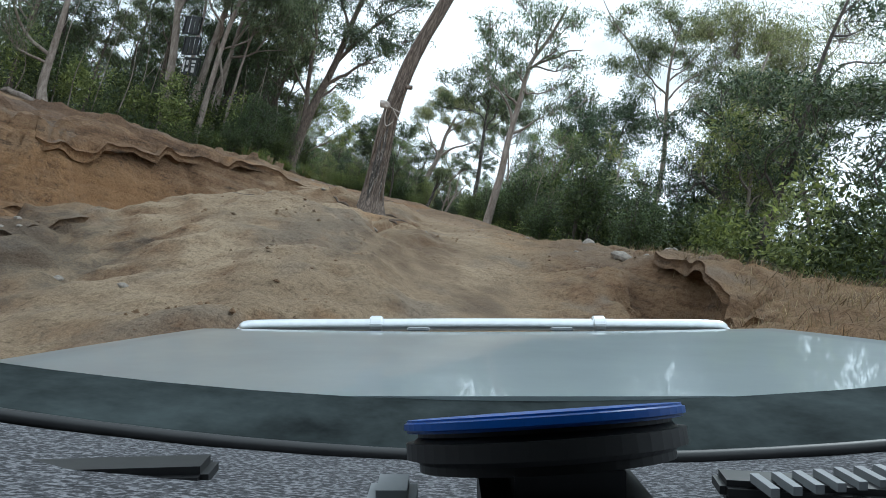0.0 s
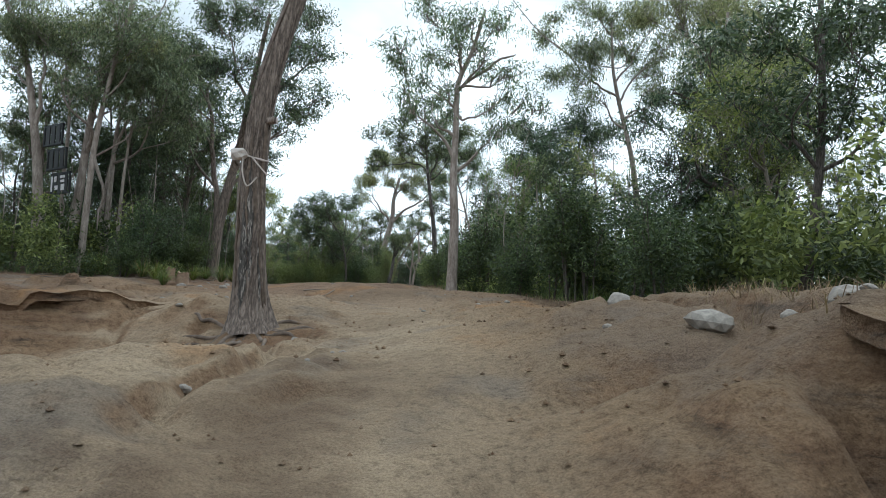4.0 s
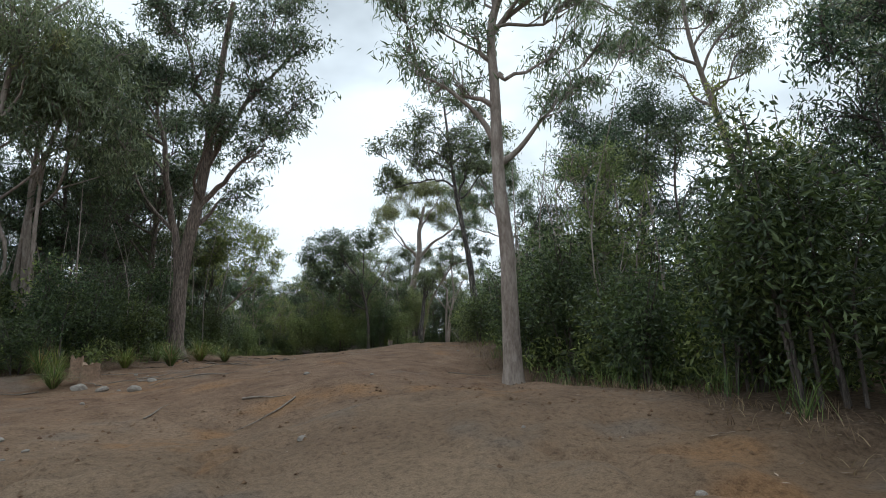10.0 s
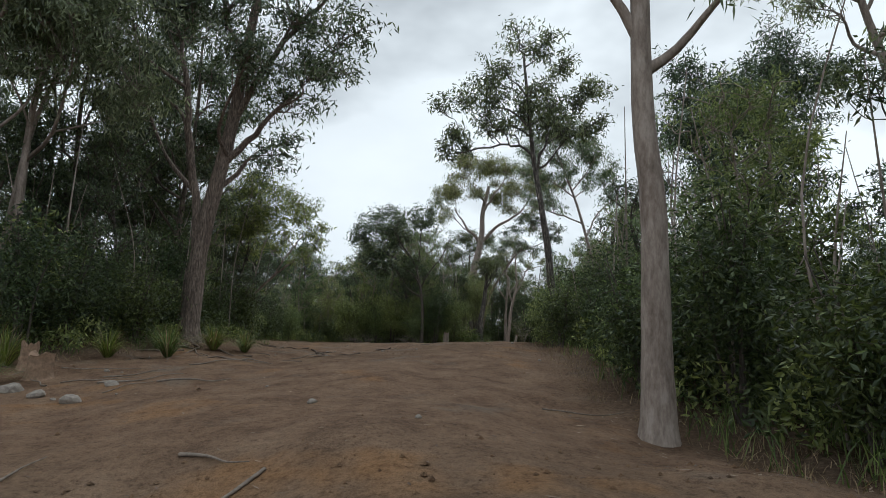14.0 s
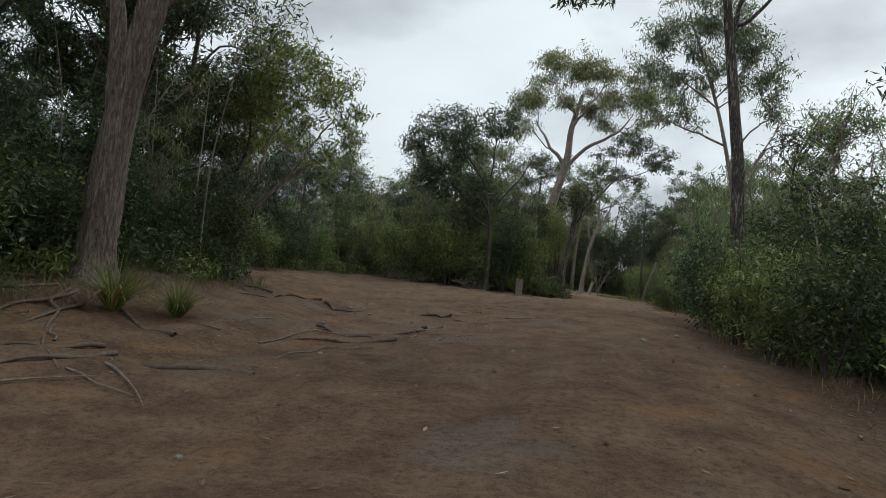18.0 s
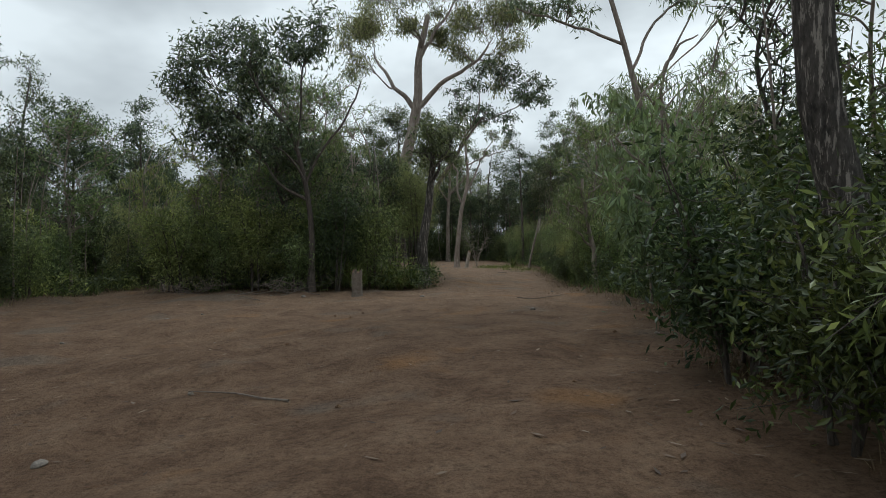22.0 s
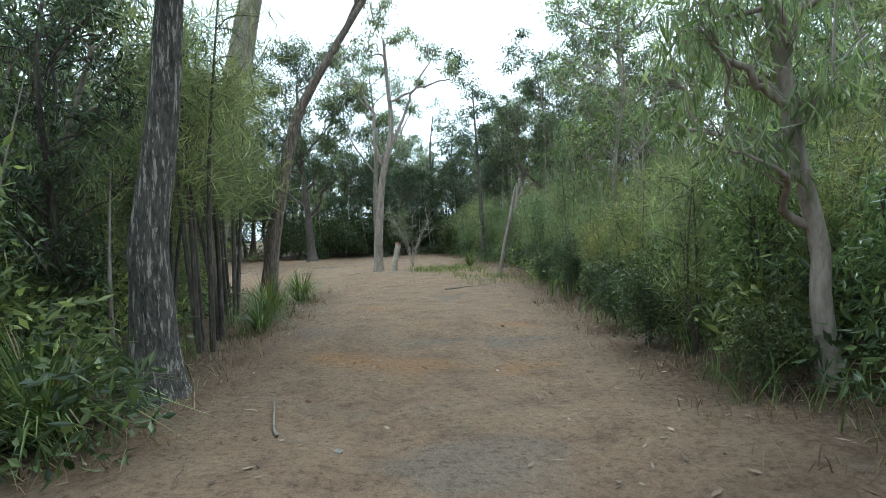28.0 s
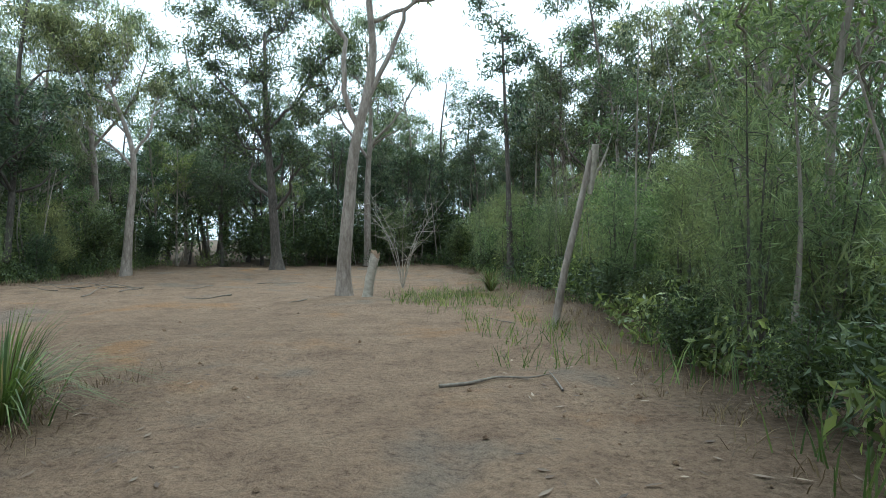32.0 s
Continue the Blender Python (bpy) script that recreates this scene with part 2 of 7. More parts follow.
def soil():
    m, nt, b = nodes_of("track_soil")
    geo = nt.nodes.new("ShaderNodeNewGeometry")
    sep = nt.nodes.new("ShaderNodeSeparateXYZ")
    nt.links.new(geo.outputs["Position"], sep.inputs[0])
    big = noise_node(nt, 0.35, 4, 0.6)
    mid = noise_node(nt, 1.7, 5, 0.65)
    fine = noise_node(nt, 14, 6, 0.7)
    grit = noise_node(nt, 60, 3, 0.7)
    clay = ramp_node(nt, big, (0.3, (0.24, 0.175, 0.115)), (0.5, (0.34, 0.255, 0.17)), (0.7, (0.41, 0.315, 0.215)))
    red = ramp_node(nt, mid, (0.3, (0.13, 0.08, 0.052)), (0.55, (0.23, 0.148, 0.096)), (0.75, (0.32, 0.22, 0.15)))
    sand = ramp_node(nt, mid, (0.3, (0.19, 0.125, 0.085)), (0.55, (0.28, 0.19, 0.128)), (0.75, (0.35, 0.25, 0.17)))
    r1 = nt.nodes.new("ShaderNodeMapRange")
    r1.inputs[1].default_value, r1.inputs[2].default_value = 15, 26
    nt.links.new(sep.outputs["Y"], r1.inputs[0])
    r2 = nt.nodes.new("ShaderNodeMapRange")
    r2.inputs[1].default_value, r2.inputs[2].default_value = 46, 62
    nt.links.new(sep.outputs["Y"], r2.inputs[0])
    c = mix_node(nt, r1.outputs[0], clay, red)
    strata = noise_node(nt, 1.1, 6, 0.75, (0.55, 0.55, 3.2))
    face = ramp_node(nt, strata, (0.34, (0.05, 0.036, 0.028)), (0.44, (0.19, 0.115, 0.068)), (0.56, (0.27, 0.175, 0.105)), (0.66, (0.1, 0.07, 0.05)))
    # dark earth in the bank and red-brown earth in the cliff beside the gully
    for lo, hi, shade in ((0.6, 2.4, (0.66, 0.58, 0.5)), (-4.6, -6.6, (0.6, 0.48, 0.39))):
        rx = nt.nodes.new("ShaderNodeMapRange")
        rx.inputs[1].default_value, rx.inputs[2].default_value = lo, hi
        wob = nt.nodes.new("ShaderNodeMath")
        wob.operation = "MULTIPLY_ADD"
        nt.links.new(big, wob.inputs[0])
        wob.inputs[1].default_value = 4.0
        off = nt.nodes.new("ShaderNodeMath")
        off.operation = "ADD"
        nt.links.new(sep.outputs["X"], off.inputs[0])
        off.inputs[1].default_value = -2.0
        nt.links.new(off.outputs[0], wob.inputs[2])
        nt.links.new(wob.outputs[0], rx.inputs[0])
        rest = nt.nodes.new("ShaderNodeMath")
        rest.operation = "SUBTRACT"
        rest.inputs[0].default_value, rest.use_clamp = 1.0, True
        nt.links.new(r1.outputs[0], rest.inputs[1])
        both = nt.nodes.new("ShaderNodeMath")
        both.operation = "MULTIPLY"
        nt.links.new(rx.outputs[0], both.inputs[0])
        nt.links.new(rest.outputs[0], both.inputs[1])
        c = mix_node(nt, both.outputs[0], c, mix_node(nt, 1.0, c, shade, "MULTIPLY") if lo > 0 else mix_node(nt, 0.6, mix_node(nt, 1.0, c, shade, "MULTIPLY"), face))
    c = mix_node(nt, r2.outputs[0], c, sand)
    # weathered grey crust and orange subsoil in patches
    spots = noise_node(nt, 0.55, 3, 0.55, (1, 1, 2.5))
    c = mix_node(nt, ramp_node(nt, spots, (0.58, (0, 0, 0)), (0.66, (0.6, 0.6, 0.6))), c, (0.2, 0.165, 0.135))
    c = mix_node(nt, ramp_node(nt, spots, (0.3, (0.55, 0.55, 0.55)), (0.4, (0, 0, 0))), c, (0.34, 0.18, 0.075))
    sn = nt.nodes.new("ShaderNodeSeparateXYZ")
    nt.links.new(geo.outputs["Normal"], sn.inputs[0])
    c = mix_node(nt, ramp_node(nt, sn.outputs["Z"], (0.72, (0.85, 0.85, 0.85)), (0.9, (0, 0, 0))), c, face)
    c = mix_node(nt, 0.75, c, ramp_node(nt, fine, (0.28, (0.35, 0.33, 0.32)), (0.5, (1, 1, 1)), (0.75, (1.25, 1.22, 1.18))), "MULTIPLY")
    c = mix_node(nt, 0.5, c, ramp_node(nt, grit, (0.3, (0.4, 0.38, 0.36)), (0.6, (1.15, 1.15, 1.15))), "MULTIPLY")
    # grey crust on the mound, darker brown patches under the tree and in the washed gully, orange clay in the cliff
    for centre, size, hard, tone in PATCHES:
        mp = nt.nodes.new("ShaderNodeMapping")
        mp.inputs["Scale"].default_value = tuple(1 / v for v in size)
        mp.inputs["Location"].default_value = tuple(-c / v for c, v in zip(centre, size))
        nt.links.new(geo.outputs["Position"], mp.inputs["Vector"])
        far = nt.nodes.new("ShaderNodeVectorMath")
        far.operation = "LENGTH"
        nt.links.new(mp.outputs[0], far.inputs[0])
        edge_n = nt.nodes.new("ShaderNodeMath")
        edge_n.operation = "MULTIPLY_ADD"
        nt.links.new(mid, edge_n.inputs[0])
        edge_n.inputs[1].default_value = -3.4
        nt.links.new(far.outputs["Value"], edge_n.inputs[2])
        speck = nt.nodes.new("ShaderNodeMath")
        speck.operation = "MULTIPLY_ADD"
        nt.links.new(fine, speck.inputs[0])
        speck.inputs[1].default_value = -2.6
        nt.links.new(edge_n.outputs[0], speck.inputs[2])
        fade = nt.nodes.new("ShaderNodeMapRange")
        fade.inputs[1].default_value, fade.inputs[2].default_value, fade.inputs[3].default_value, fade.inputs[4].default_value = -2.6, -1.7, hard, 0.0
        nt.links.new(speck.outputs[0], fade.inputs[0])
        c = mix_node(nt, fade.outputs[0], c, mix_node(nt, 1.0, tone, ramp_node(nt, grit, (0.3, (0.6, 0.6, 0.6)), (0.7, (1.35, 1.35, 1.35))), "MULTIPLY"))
    at = nt.nodes.new("ShaderNodeAttribute")
    at.attribute_name = "litter"
    lit = ramp_node(nt, fine, (0.3, (0.045, 0.03, 0.02)), (0.5, (0.11, 0.075, 0.05)), (0.72, (0.2, 0.145, 0.1)))
    lm = nt.nodes.new("ShaderNodeMath")
    lm.operation = "MULTIPLY_ADD"
    nt.links.new(mid, lm.inputs[0])
    lm.inputs[1].default_value = 0.9
    lm.inputs[2].default_value = -0.45
    la = nt.nodes.new("ShaderNodeMath")
    la.operation, la.use_clamp = "ADD", True
    nt.links.new(at.outputs["Fac"], la.inputs[0])
    nt.links.new(lm.outputs[0], la.inputs[1])
    c = mix_node(nt, la.outputs[0], c, lit)
    nt.links.new(c, b.inputs["Base Color"])
    b.inputs["Roughness"].default_value = 0.95
    b.inputs["Specular IOR Level"].default_value = 0.15
    hgt = nt.nodes.new("ShaderNodeMath")
    hgt.operation = "ADD"
    nt.links.new(fine, hgt.inputs[0])
    nt.links.new(mid, hgt.inputs[1])
    bump_node(nt, b, hgt.outputs[0], 0.95, 0.09)
    return m


SOIL = soil()


def plain(name, color, rough=0.5, metal=0.0, vary=0.25, scale=12.0, relief=0.1, coat=0.0, shine=0.5):
    m, nt, b = nodes_of(name)
    n = noise_node(nt, scale, 5, 0.65)
    lo, hi = tuple(v * (1 - vary) for v in color), tuple(min(1, v * (1 + vary)) for v in color)
    nt.links.new(ramp_node(nt, n, (0.3, lo), (0.7, hi)), b.inputs["Base Color"])
    b.inputs["Roughness"].default_value, b.inputs["Metallic"].default_value = rough, metal
    b.inputs["Coat Weight"].default_value, b.inputs["Specular IOR Level"].default_value = coat, shine
    bump_node(nt, b, n, relief, 0.004)
    return m


# ---- mesh helpers ----
def mesh_of(name, verts, faces, material, smooth=False):
    """A mesh from arrays of points and of triangles or quads."""
    verts, faces = np.asarray(verts, np.float32), np.asarray(faces, np.int32)
    me = bpy.data.meshes.new(name)
    k = faces.shape[1]
    me.vertices.add(len(verts))
    me.vertices.foreach_set("co", verts.ravel())
    me.loops.add(faces.size)
    me.loops.foreach_set("vertex_index", faces.ravel())
    me.polygons.add(len(faces))
    me.polygons.foreach_set("loop_start", np.arange(len(faces), dtype=np.int32) * k)
    me.polygons.foreach_set("loop_total", np.full(len(faces), k, np.int32))
    me.polygons.foreach_set("use_smooth", np.full(len(faces), smooth))
    me.update(calc_edges=True)
    me.materials.append(material)
    return me


def child(name, me, parent, label=""):
    ob = new(name, me)
    ob.parent = parent
    return tagged(ob, label)


def part(name, bm, material, parent, label="", smooth=False):
    me = bpy.data.meshes.new(name)
    bm.to_mesh(me)
    bm.free()
    if smooth:
        me.polygons.foreach_set("use_smooth", np.full(len(me.polygons), True))
    me.materials.append(material)
    return child(name, me, parent, label)


def spline(points, n):
    """Points along a smooth curve through the given ones."""
    p = np.asarray(points, float)
    p = np.vstack([2 * p[0] - p[1], p, 2 * p[-1] - p[-2]])
    out = []
    for i in range(1, len(p) - 2):
        for t in np.linspace(0, 1, n, endpoint=False):
            a, b, c, d = p[i - 1 : i + 3]
            out.append(0.5 * (2 * b + (c - a) * t + (2 * a - 5 * b + 4 * c - d) * t * t + (3 * b - a - 3 * c + d) * t**3))
    return np.vstack([out, p[-2]])


def tube(points, radii, sides=8, rough=0.0, rng=None, flute=0.0):
    """The points and quads of a tapering tube along a curve."""
    p, r = np.asarray(points, float), np.asarray(radii, float)
    d = np.gradient(p, axis=0)
    d /= np.linalg.norm(d, axis=1, keepdims=True) + 1e-9
    u = np.cross(d, (0.31, 0.95, 0.05))
    u /= np.linalg.norm(u, axis=1, keepdims=True) + 1e-9
    v = np.cross(d, u)
    a = np.linspace(0, 2 * np.pi, sides, endpoint=False)
    rr = r[:, None] * np.ones(sides)
    if rough:
        ridge = rng.normal(0, 1, sides)
        rr = rr * (1 + rough * (0.7 * ridge[None] + 0.6 * rng.normal(0, 1, rr.shape)))
    if flute:
        h = p[:, 2:3]
        rr = rr * (1 + flute * (np.sin(7 * a + 1.1 * h) + 0.7 * np.sin(11 * a - 0.8 * h + 1) + 0.5 * np.sin(13 * a + 2.3 * h)))
    ring = p[:, None] + rr[..., None] * (np.cos(a)[None, :, None] * u[:, None] + np.sin(a)[None, :, None] * v[:, None])
    n = len(p)
    i, j = np.meshgrid(np.arange(n - 1), np.arange(sides), indexing="ij")
    k = (j + 1) % sides
    q = np.stack([i * sides + j, i * sides + k, (i + 1) * sides + k, (i + 1) * sides + j], -1).reshape(-1, 4)
    return ring.reshape(-1, 3), q


def joined(pieces):
    verts, faces, at = [], [], 0
    for v, f in pieces:
        verts.append(v)
        faces.append(np.asarray(f) + at)
        at += len(v)
    return np.vstack(verts), np.vstack(faces)


def blades(centres, rng, length, width, droop=0.5, spread=1.0):
    """A slim folded leaf at each place: four points and one quad."""
    n = len(centres)
    axis = rng.normal(0, 1, (n, 3)) * spread
    axis[:, 2] -= droop * 1.6
    axis /= np.linalg.norm(axis, axis=1, keepdims=True) + 1e-9
    side = np.cross(axis, rng.normal(0, 1, (n, 3)))
    side /= np.linalg.norm(side, axis=1, keepdims=True) + 1e-9
    fold = np.cross(axis, side)
    ln = (length * rng.uniform(0.6, 1.35, n))[:, None]
    wd = (width * rng.uniform(0.6, 1.3, n))[:, None]
    a = centres
    b = centres + axis * ln * 0.45 + side * wd * 0.5 + fold * wd * 0.15
    c = centres + axis * ln
    d = centres + axis * ln * 0.45 - side * wd * 0.5 + fold * wd * 0.15
    v = np.stack([a, b, c, d], 1).reshape(-1, 3)
    return v, np.arange(4 * n).reshape(-1, 4)


def lattice(x, y, seed):
    """Smooth random values in -1..1 over the plane."""
    xi, yi = np.floor(x).astype(np.int64), np.floor(y).astype(np.int64)
    fx, fy = x - xi, y - yi
    fx, fy = fx * fx * (3 - 2 * fx), fy * fy * (3 - 2 * fy)

    def h(i, j):
        k = (i * 374761393 + j * 668265263 + seed * 974634777) & 0x7FFFFFFF
        k = ((k ^ (k >> 13)) * 1274126177) & 0x7FFFFFFF
        return ((k ^ (k >> 16)) & 0xFFFF) / 32767.5 - 1

    return (h(xi, yi) * (1 - fx) + h(xi + 1, yi) * fx) * (1 - fy) + (h(xi, yi + 1) * (1 - fx) + h(xi + 1, yi + 1) * fx) * fy


# ---- the ground ----
TRACK_SPOTS = [
    (0, -6, -0.4), (0, 0, 0.06), (0.15, 1.1, 0.25), (0.5, 2.4, 0.55), (0.66, 4.4, 0.67), (0.5, 7.3, 0.97), (0.45, 8.6, 1.2), (0.5, 10, 1.48),
    (0.78, 12, 1.9), (0.78, 12.9, 2.03), (0.5, 14.8, 2.31), (0, 16.5, 2.46), (-0.24, 18.4, 2.57), (-0.5, 20.5, 2.8), (-0.8, 22.4, 3.16), (-1.8, 25.2, 3.4),
    (-2.44, 27.9, 3.55), (-2.63, 30, 3.75), (-2.6, 33.4, 3.9), (-2.4, 36.4, 4.12), (-2, 38.7, 4.23), (-1.5, 43, 4.35), (-1.1, 47, 4.38), (-0.8, 53.7, 4.3),
    (-0.36, 58.5, 4.23), (0, 62, 4.15), (0.1, 65.4, 4.25), (-1, 75, 4.17), (-1.7, 83, 4.15), (0, 95, 4.15),
]
GULLY_SPOTS = [
    (-1.5, 0, -0.35), (-4, 0, -0.8), (-3.8, 5.8, -0.1), (-2, 5, 0.5), (-1.7, 7.5, 1.0), (-3.2, 10.6, 1.75), (-2, 10, 1.75), (-4.8, 8.9, 0.65),
    (-6, 6, -0.5), (-5.3, 13, 0.9), (-10, 14, 2.0), (-12, 17, 2.4), (-8.5, 17.5, 2.5), (-8.5, 22.5, 2.7),
    (-11, 23.7, 2.9), (-15, 21, 2.7), (-5.3, 18.3, 2.5), (-6.5, 21, 2.9), (-14, 29, 3.3), (-2.4, 15.9, 2.12), (-1.5, 13.5, 1.78), (-1.7, 14.8, 1.8), (-3.6, 16.5, 2.3),
    (-20, 25, 3.0), (-25, 0, 0.0), (-12, -4, -0.6),
]
CLIFF_SPOTS = [
    (-8.7, 12.4, 1.5), (-8.05, 14, 1.95), (-7.1, 15.6, 2.3), (-5.85, 17.1, 2.43), (-4.24, 18.1, 2.44), (-7.95, 11.75, 0.1), (-7.35, 13.1, 0.3), (-6.55, 14.7, 0.75), (-5.5, 16.3, 1.6),
]
BANK_SPOTS = [
    (1.3, 0, 0.45), (2, 3, 0.9), (2.5, 5, 1.1), (2.7, 7.3, 1.5), (3.3, 8.2, 2.25), (3.2, 10.3, 2.45), (2.5, 12.8, 2.5), (1.9, 11, 1.95),
    (1.7, 8.5, 1.3), (5, 7.4, 2.5), (5, 4, 2.2), (6.5, 10, 2.75), (4, 15, 2.5), (6.2, 17.2, 2.75), (3.3, 21.5, 3.0), (8, 3, 2.6),
    (10, 20, 3.2), (12, 0, 2.3), (4, 0, 1.2), (4, -6, 0.8),
]
RISE_SPOTS = [
    (-2.4, 23.5, 2.75), (1.5, 27.5, 3.15), (3.5, 30, 3.25), (-6.7, 28.5, 3.2), (-9.9, 30.7, 3.4), (-7.4, 35.8, 3.45), (-8, 42.6, 3.65), (-11.1, 38.2, 4.2),
    (-14, 40, 4.65), (-9, 34, 3.75), (-13, 46.7, 3.95), (-8, 50, 4.05), (-20, 50, 4.25), (5, 40, 3.95), (8, 27, 3.05), (12, 41, 4.05),
    (-14, 66, 4.05), (-7.5, 60, 4.1), (-25, 70, 4.25), (5, 55, 4.15), (10, 70, 4.15), (2.5, 65, 4.15), (2.5, 76, 4.2), (-12, 91, 4.2),
    (-13, 100, 4.25), (-5.5, 74, 4.2), (10, 95, 4.25), (-25, 95, 4.35),
]
SPOTS = np.array(TRACK_SPOTS + GULLY_SPOTS + CLIFF_SPOTS + BANK_SPOTS + RISE_SPOTS, float)
_gap = np.hypot(SPOTS[:, None, 0] - SPOTS[None, :, 0], SPOTS[:, None, 1] - SPOTS[None, :, 1])
_coef = np.linalg.solve(np.sqrt(_gap**2 + 0.5) + 0.02 * np.eye(len(SPOTS)) * -1, SPOTS[:, 2] - 3.0)
TRACK_Y = SPOTS[: len(TRACK_SPOTS), 1]
TRACK_X = SPOTS[: len(TRACK_SPOTS), 0]
LEFT_EDGE = ((-6, 10, 20, 26, 30, 31, 33, 38, 44, 49, 58, 66, 67, 71, 72, 98, 99), (-30, -27, -23, -20, -15.5, -12, -10.4, -10, -10.6, -15, -14, -13, -2.9, -2.9, -12.5, -12.5, 0))
RIGHT_EDGE = ((-6, 14, 18, 22, 26, 30, 40, 46, 50, 53, 60, 66, 72, 78, 90, 98, 99), (10, 6.5, 4.6, 3.4, 2.4, 1.1, 0.5, 1.0, 2.0, 2.1, 2.0, 2.2, 2.6, 3.2, 2.8, 2, 0))


def bare(x, y):
    """How far a place lies inside the bare dirt, in metres; negative in the bush."""
    inside = np.minimum(x - np.interp(y, *LEFT_EDGE), np.interp(y, *RIGHT_EDGE) - x)
    inside = np.minimum(inside, 99 - y)
    island = np.maximum(np.maximum(-12.6 - x, x + 2.9), np.maximum(59.5 - y, y - 72))
    return np.minimum(inside, island)


def ground(x, y, hollow=True):
    x, y = np.asarray(x, float), np.asarray(y, float)
    z = np.full(np.broadcast(x, y).shape, 3.0)
    for (sx, sy, _), c in zip(SPOTS, _coef):
        z = z + c * np.sqrt((x - sx) ** 2 + (y - sy) ** 2 + 0.5)
    out = np.maximum(np.maximum(-22 - x, x - 14), np.maximum(-5 - y, y - 100)).clip(0, None)
    far = np.where(y < 26, 1.0 + 0.11 * y.clip(-10, 26), 3.85) + 1.2 * lattice(x / 60, y / 60, 5)
    k = (out / 25).clip(0, 1)
    k = k * k * (3 - 2 * k)
    z = z * (1 - k) + far * k
    off = np.abs(x - np.interp(y, TRACK_Y, TRACK_X))
    wild = 0.35 + 0.65 * (off / 3).clip(0, 1)
    early = 1 + 0.9 * (1 - (y / 22).clip(0, 1))
    z = z + wild * early * (0.1 * lattice(x / 1.9, y / 1.9, 1) + 0.055 * lattice(x / 0.8, y / 0.8, 2) + 0.028 * lattice(x / 0.33, y / 0.33, 3))
    # rain channels and broken shelves in the gully
    gully = (1 - ((y - 17) / 7).clip(0, 1)) * (1 - np.exp(-((off / 1.1) ** 2)))
    z = z - gully * 0.24 * np.exp(-((lattice(x / 2.6 + 0.4 * lattice(x, y, 21), y / 4.2, 22) / 0.1) ** 2))
    step = 0.34
    shelf = np.floor(z / step + 0.25 * lattice(x / 1.3, y / 1.3, 23)) * step
    cliff = gully * ((-4.6 - x) / 1.5).clip(0, 1) * (0.75 + 0.25 * lattice(x / 2, y / 2, 24))
    z = z * (1 - 0.95 * cliff) + (shelf + 0.5 * step + 0.12 * lattice(x / 0.5, y / 0.5, 25)) * 0.95 * cliff
    crumb = (1 - ((y - 19) / 6).clip(0, 1)) * ((off - 0.5) / 0.9).clip(0.15, 1) * (0.35 + 0.65 * (0.5 + lattice(x / 2.7, y / 2.7, 27)).clip(0, 1))
    z = z + crumb * (0.12 * np.abs(lattice(x / 0.42, y / 0.42, 28)) + 0.075 * lattice(x / 0.21, y / 0.21, 29) + 0.11 * lattice(x / 1.1, y / 0.7, 30))
    # wheel ruts, and the washed-out hollow under the turf of the gully's bank
    z = z - 0.05 * np.exp(-(((off - 0.75) / 0.22) ** 2)) * (0.6 + 0.4 * lattice(x / 2, y / 3, 9))
    if not hollow:
        return z
    pit = np.hypot((x - 3.0) / 0.6, (y - 8.1) / 1.15) + 0.28 * lattice(x * 1.4, y * 1.4, 31) + 0.12 * lattice(x * 3.5, y * 3.5, 32)
    z = z - (z - 1.0).clip(0, None) * (1 / (1 + np.exp(((pit - 0.85) * 9).clip(-40, 40))))
    return z


def ground_at(x, y):
    return float(ground(np.array([x]), np.array([y]))[0])


def build_ground():
    gx = np.concatenate([-np.geomspace(1500, 45, 12), np.arange(-42, -15, 1.0), np.arange(-15, -10, 0.2), np.arange(-10, 6, 0.1), np.arange(6, 9, 0.2), np.arange(9, 42, 1.0), np.geomspace(45, 1500, 12)])
    gy = np.concatenate([-np.geomspace(1500, 12, 10), np.arange(-10, -3, 0.6), np.arange(-3, 3, 0.2), np.arange(3, 25, 0.1), np.arange(25, 45, 0.2), np.arange(45, 101, 0.35), np.arange(102, 150, 2.0), np.geomspace(155, 1500, 12)])
    x, y = np.meshgrid(gx, gy, indexing="ij")
    z = ground(x.ravel(), y.ravel())
    v = np.stack([x.ravel(), y.ravel(), z], 1)
    n, m = x.shape
    i, j = np.meshgrid(np.arange(n - 1), np.arange(m - 1), indexing="ij")
    q = np.stack([i * m + j, (i + 1) * m + j, (i + 1) * m + j + 1, i * m + j + 1], -1).reshape(-1, 4)
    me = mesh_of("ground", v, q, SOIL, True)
    lit = (0.55 - bare(v[:, 0], v[:, 1]) * 0.6).clip(0, 1)
    me.attributes.new("litter", "FLOAT", "POINT").data.foreach_set("value", lit.astype(np.float32))
    tagged(new("ground", me), "dry clay and dirt track winding between bushes, rutted and eroded", "ground", kind="structure")


build_ground()


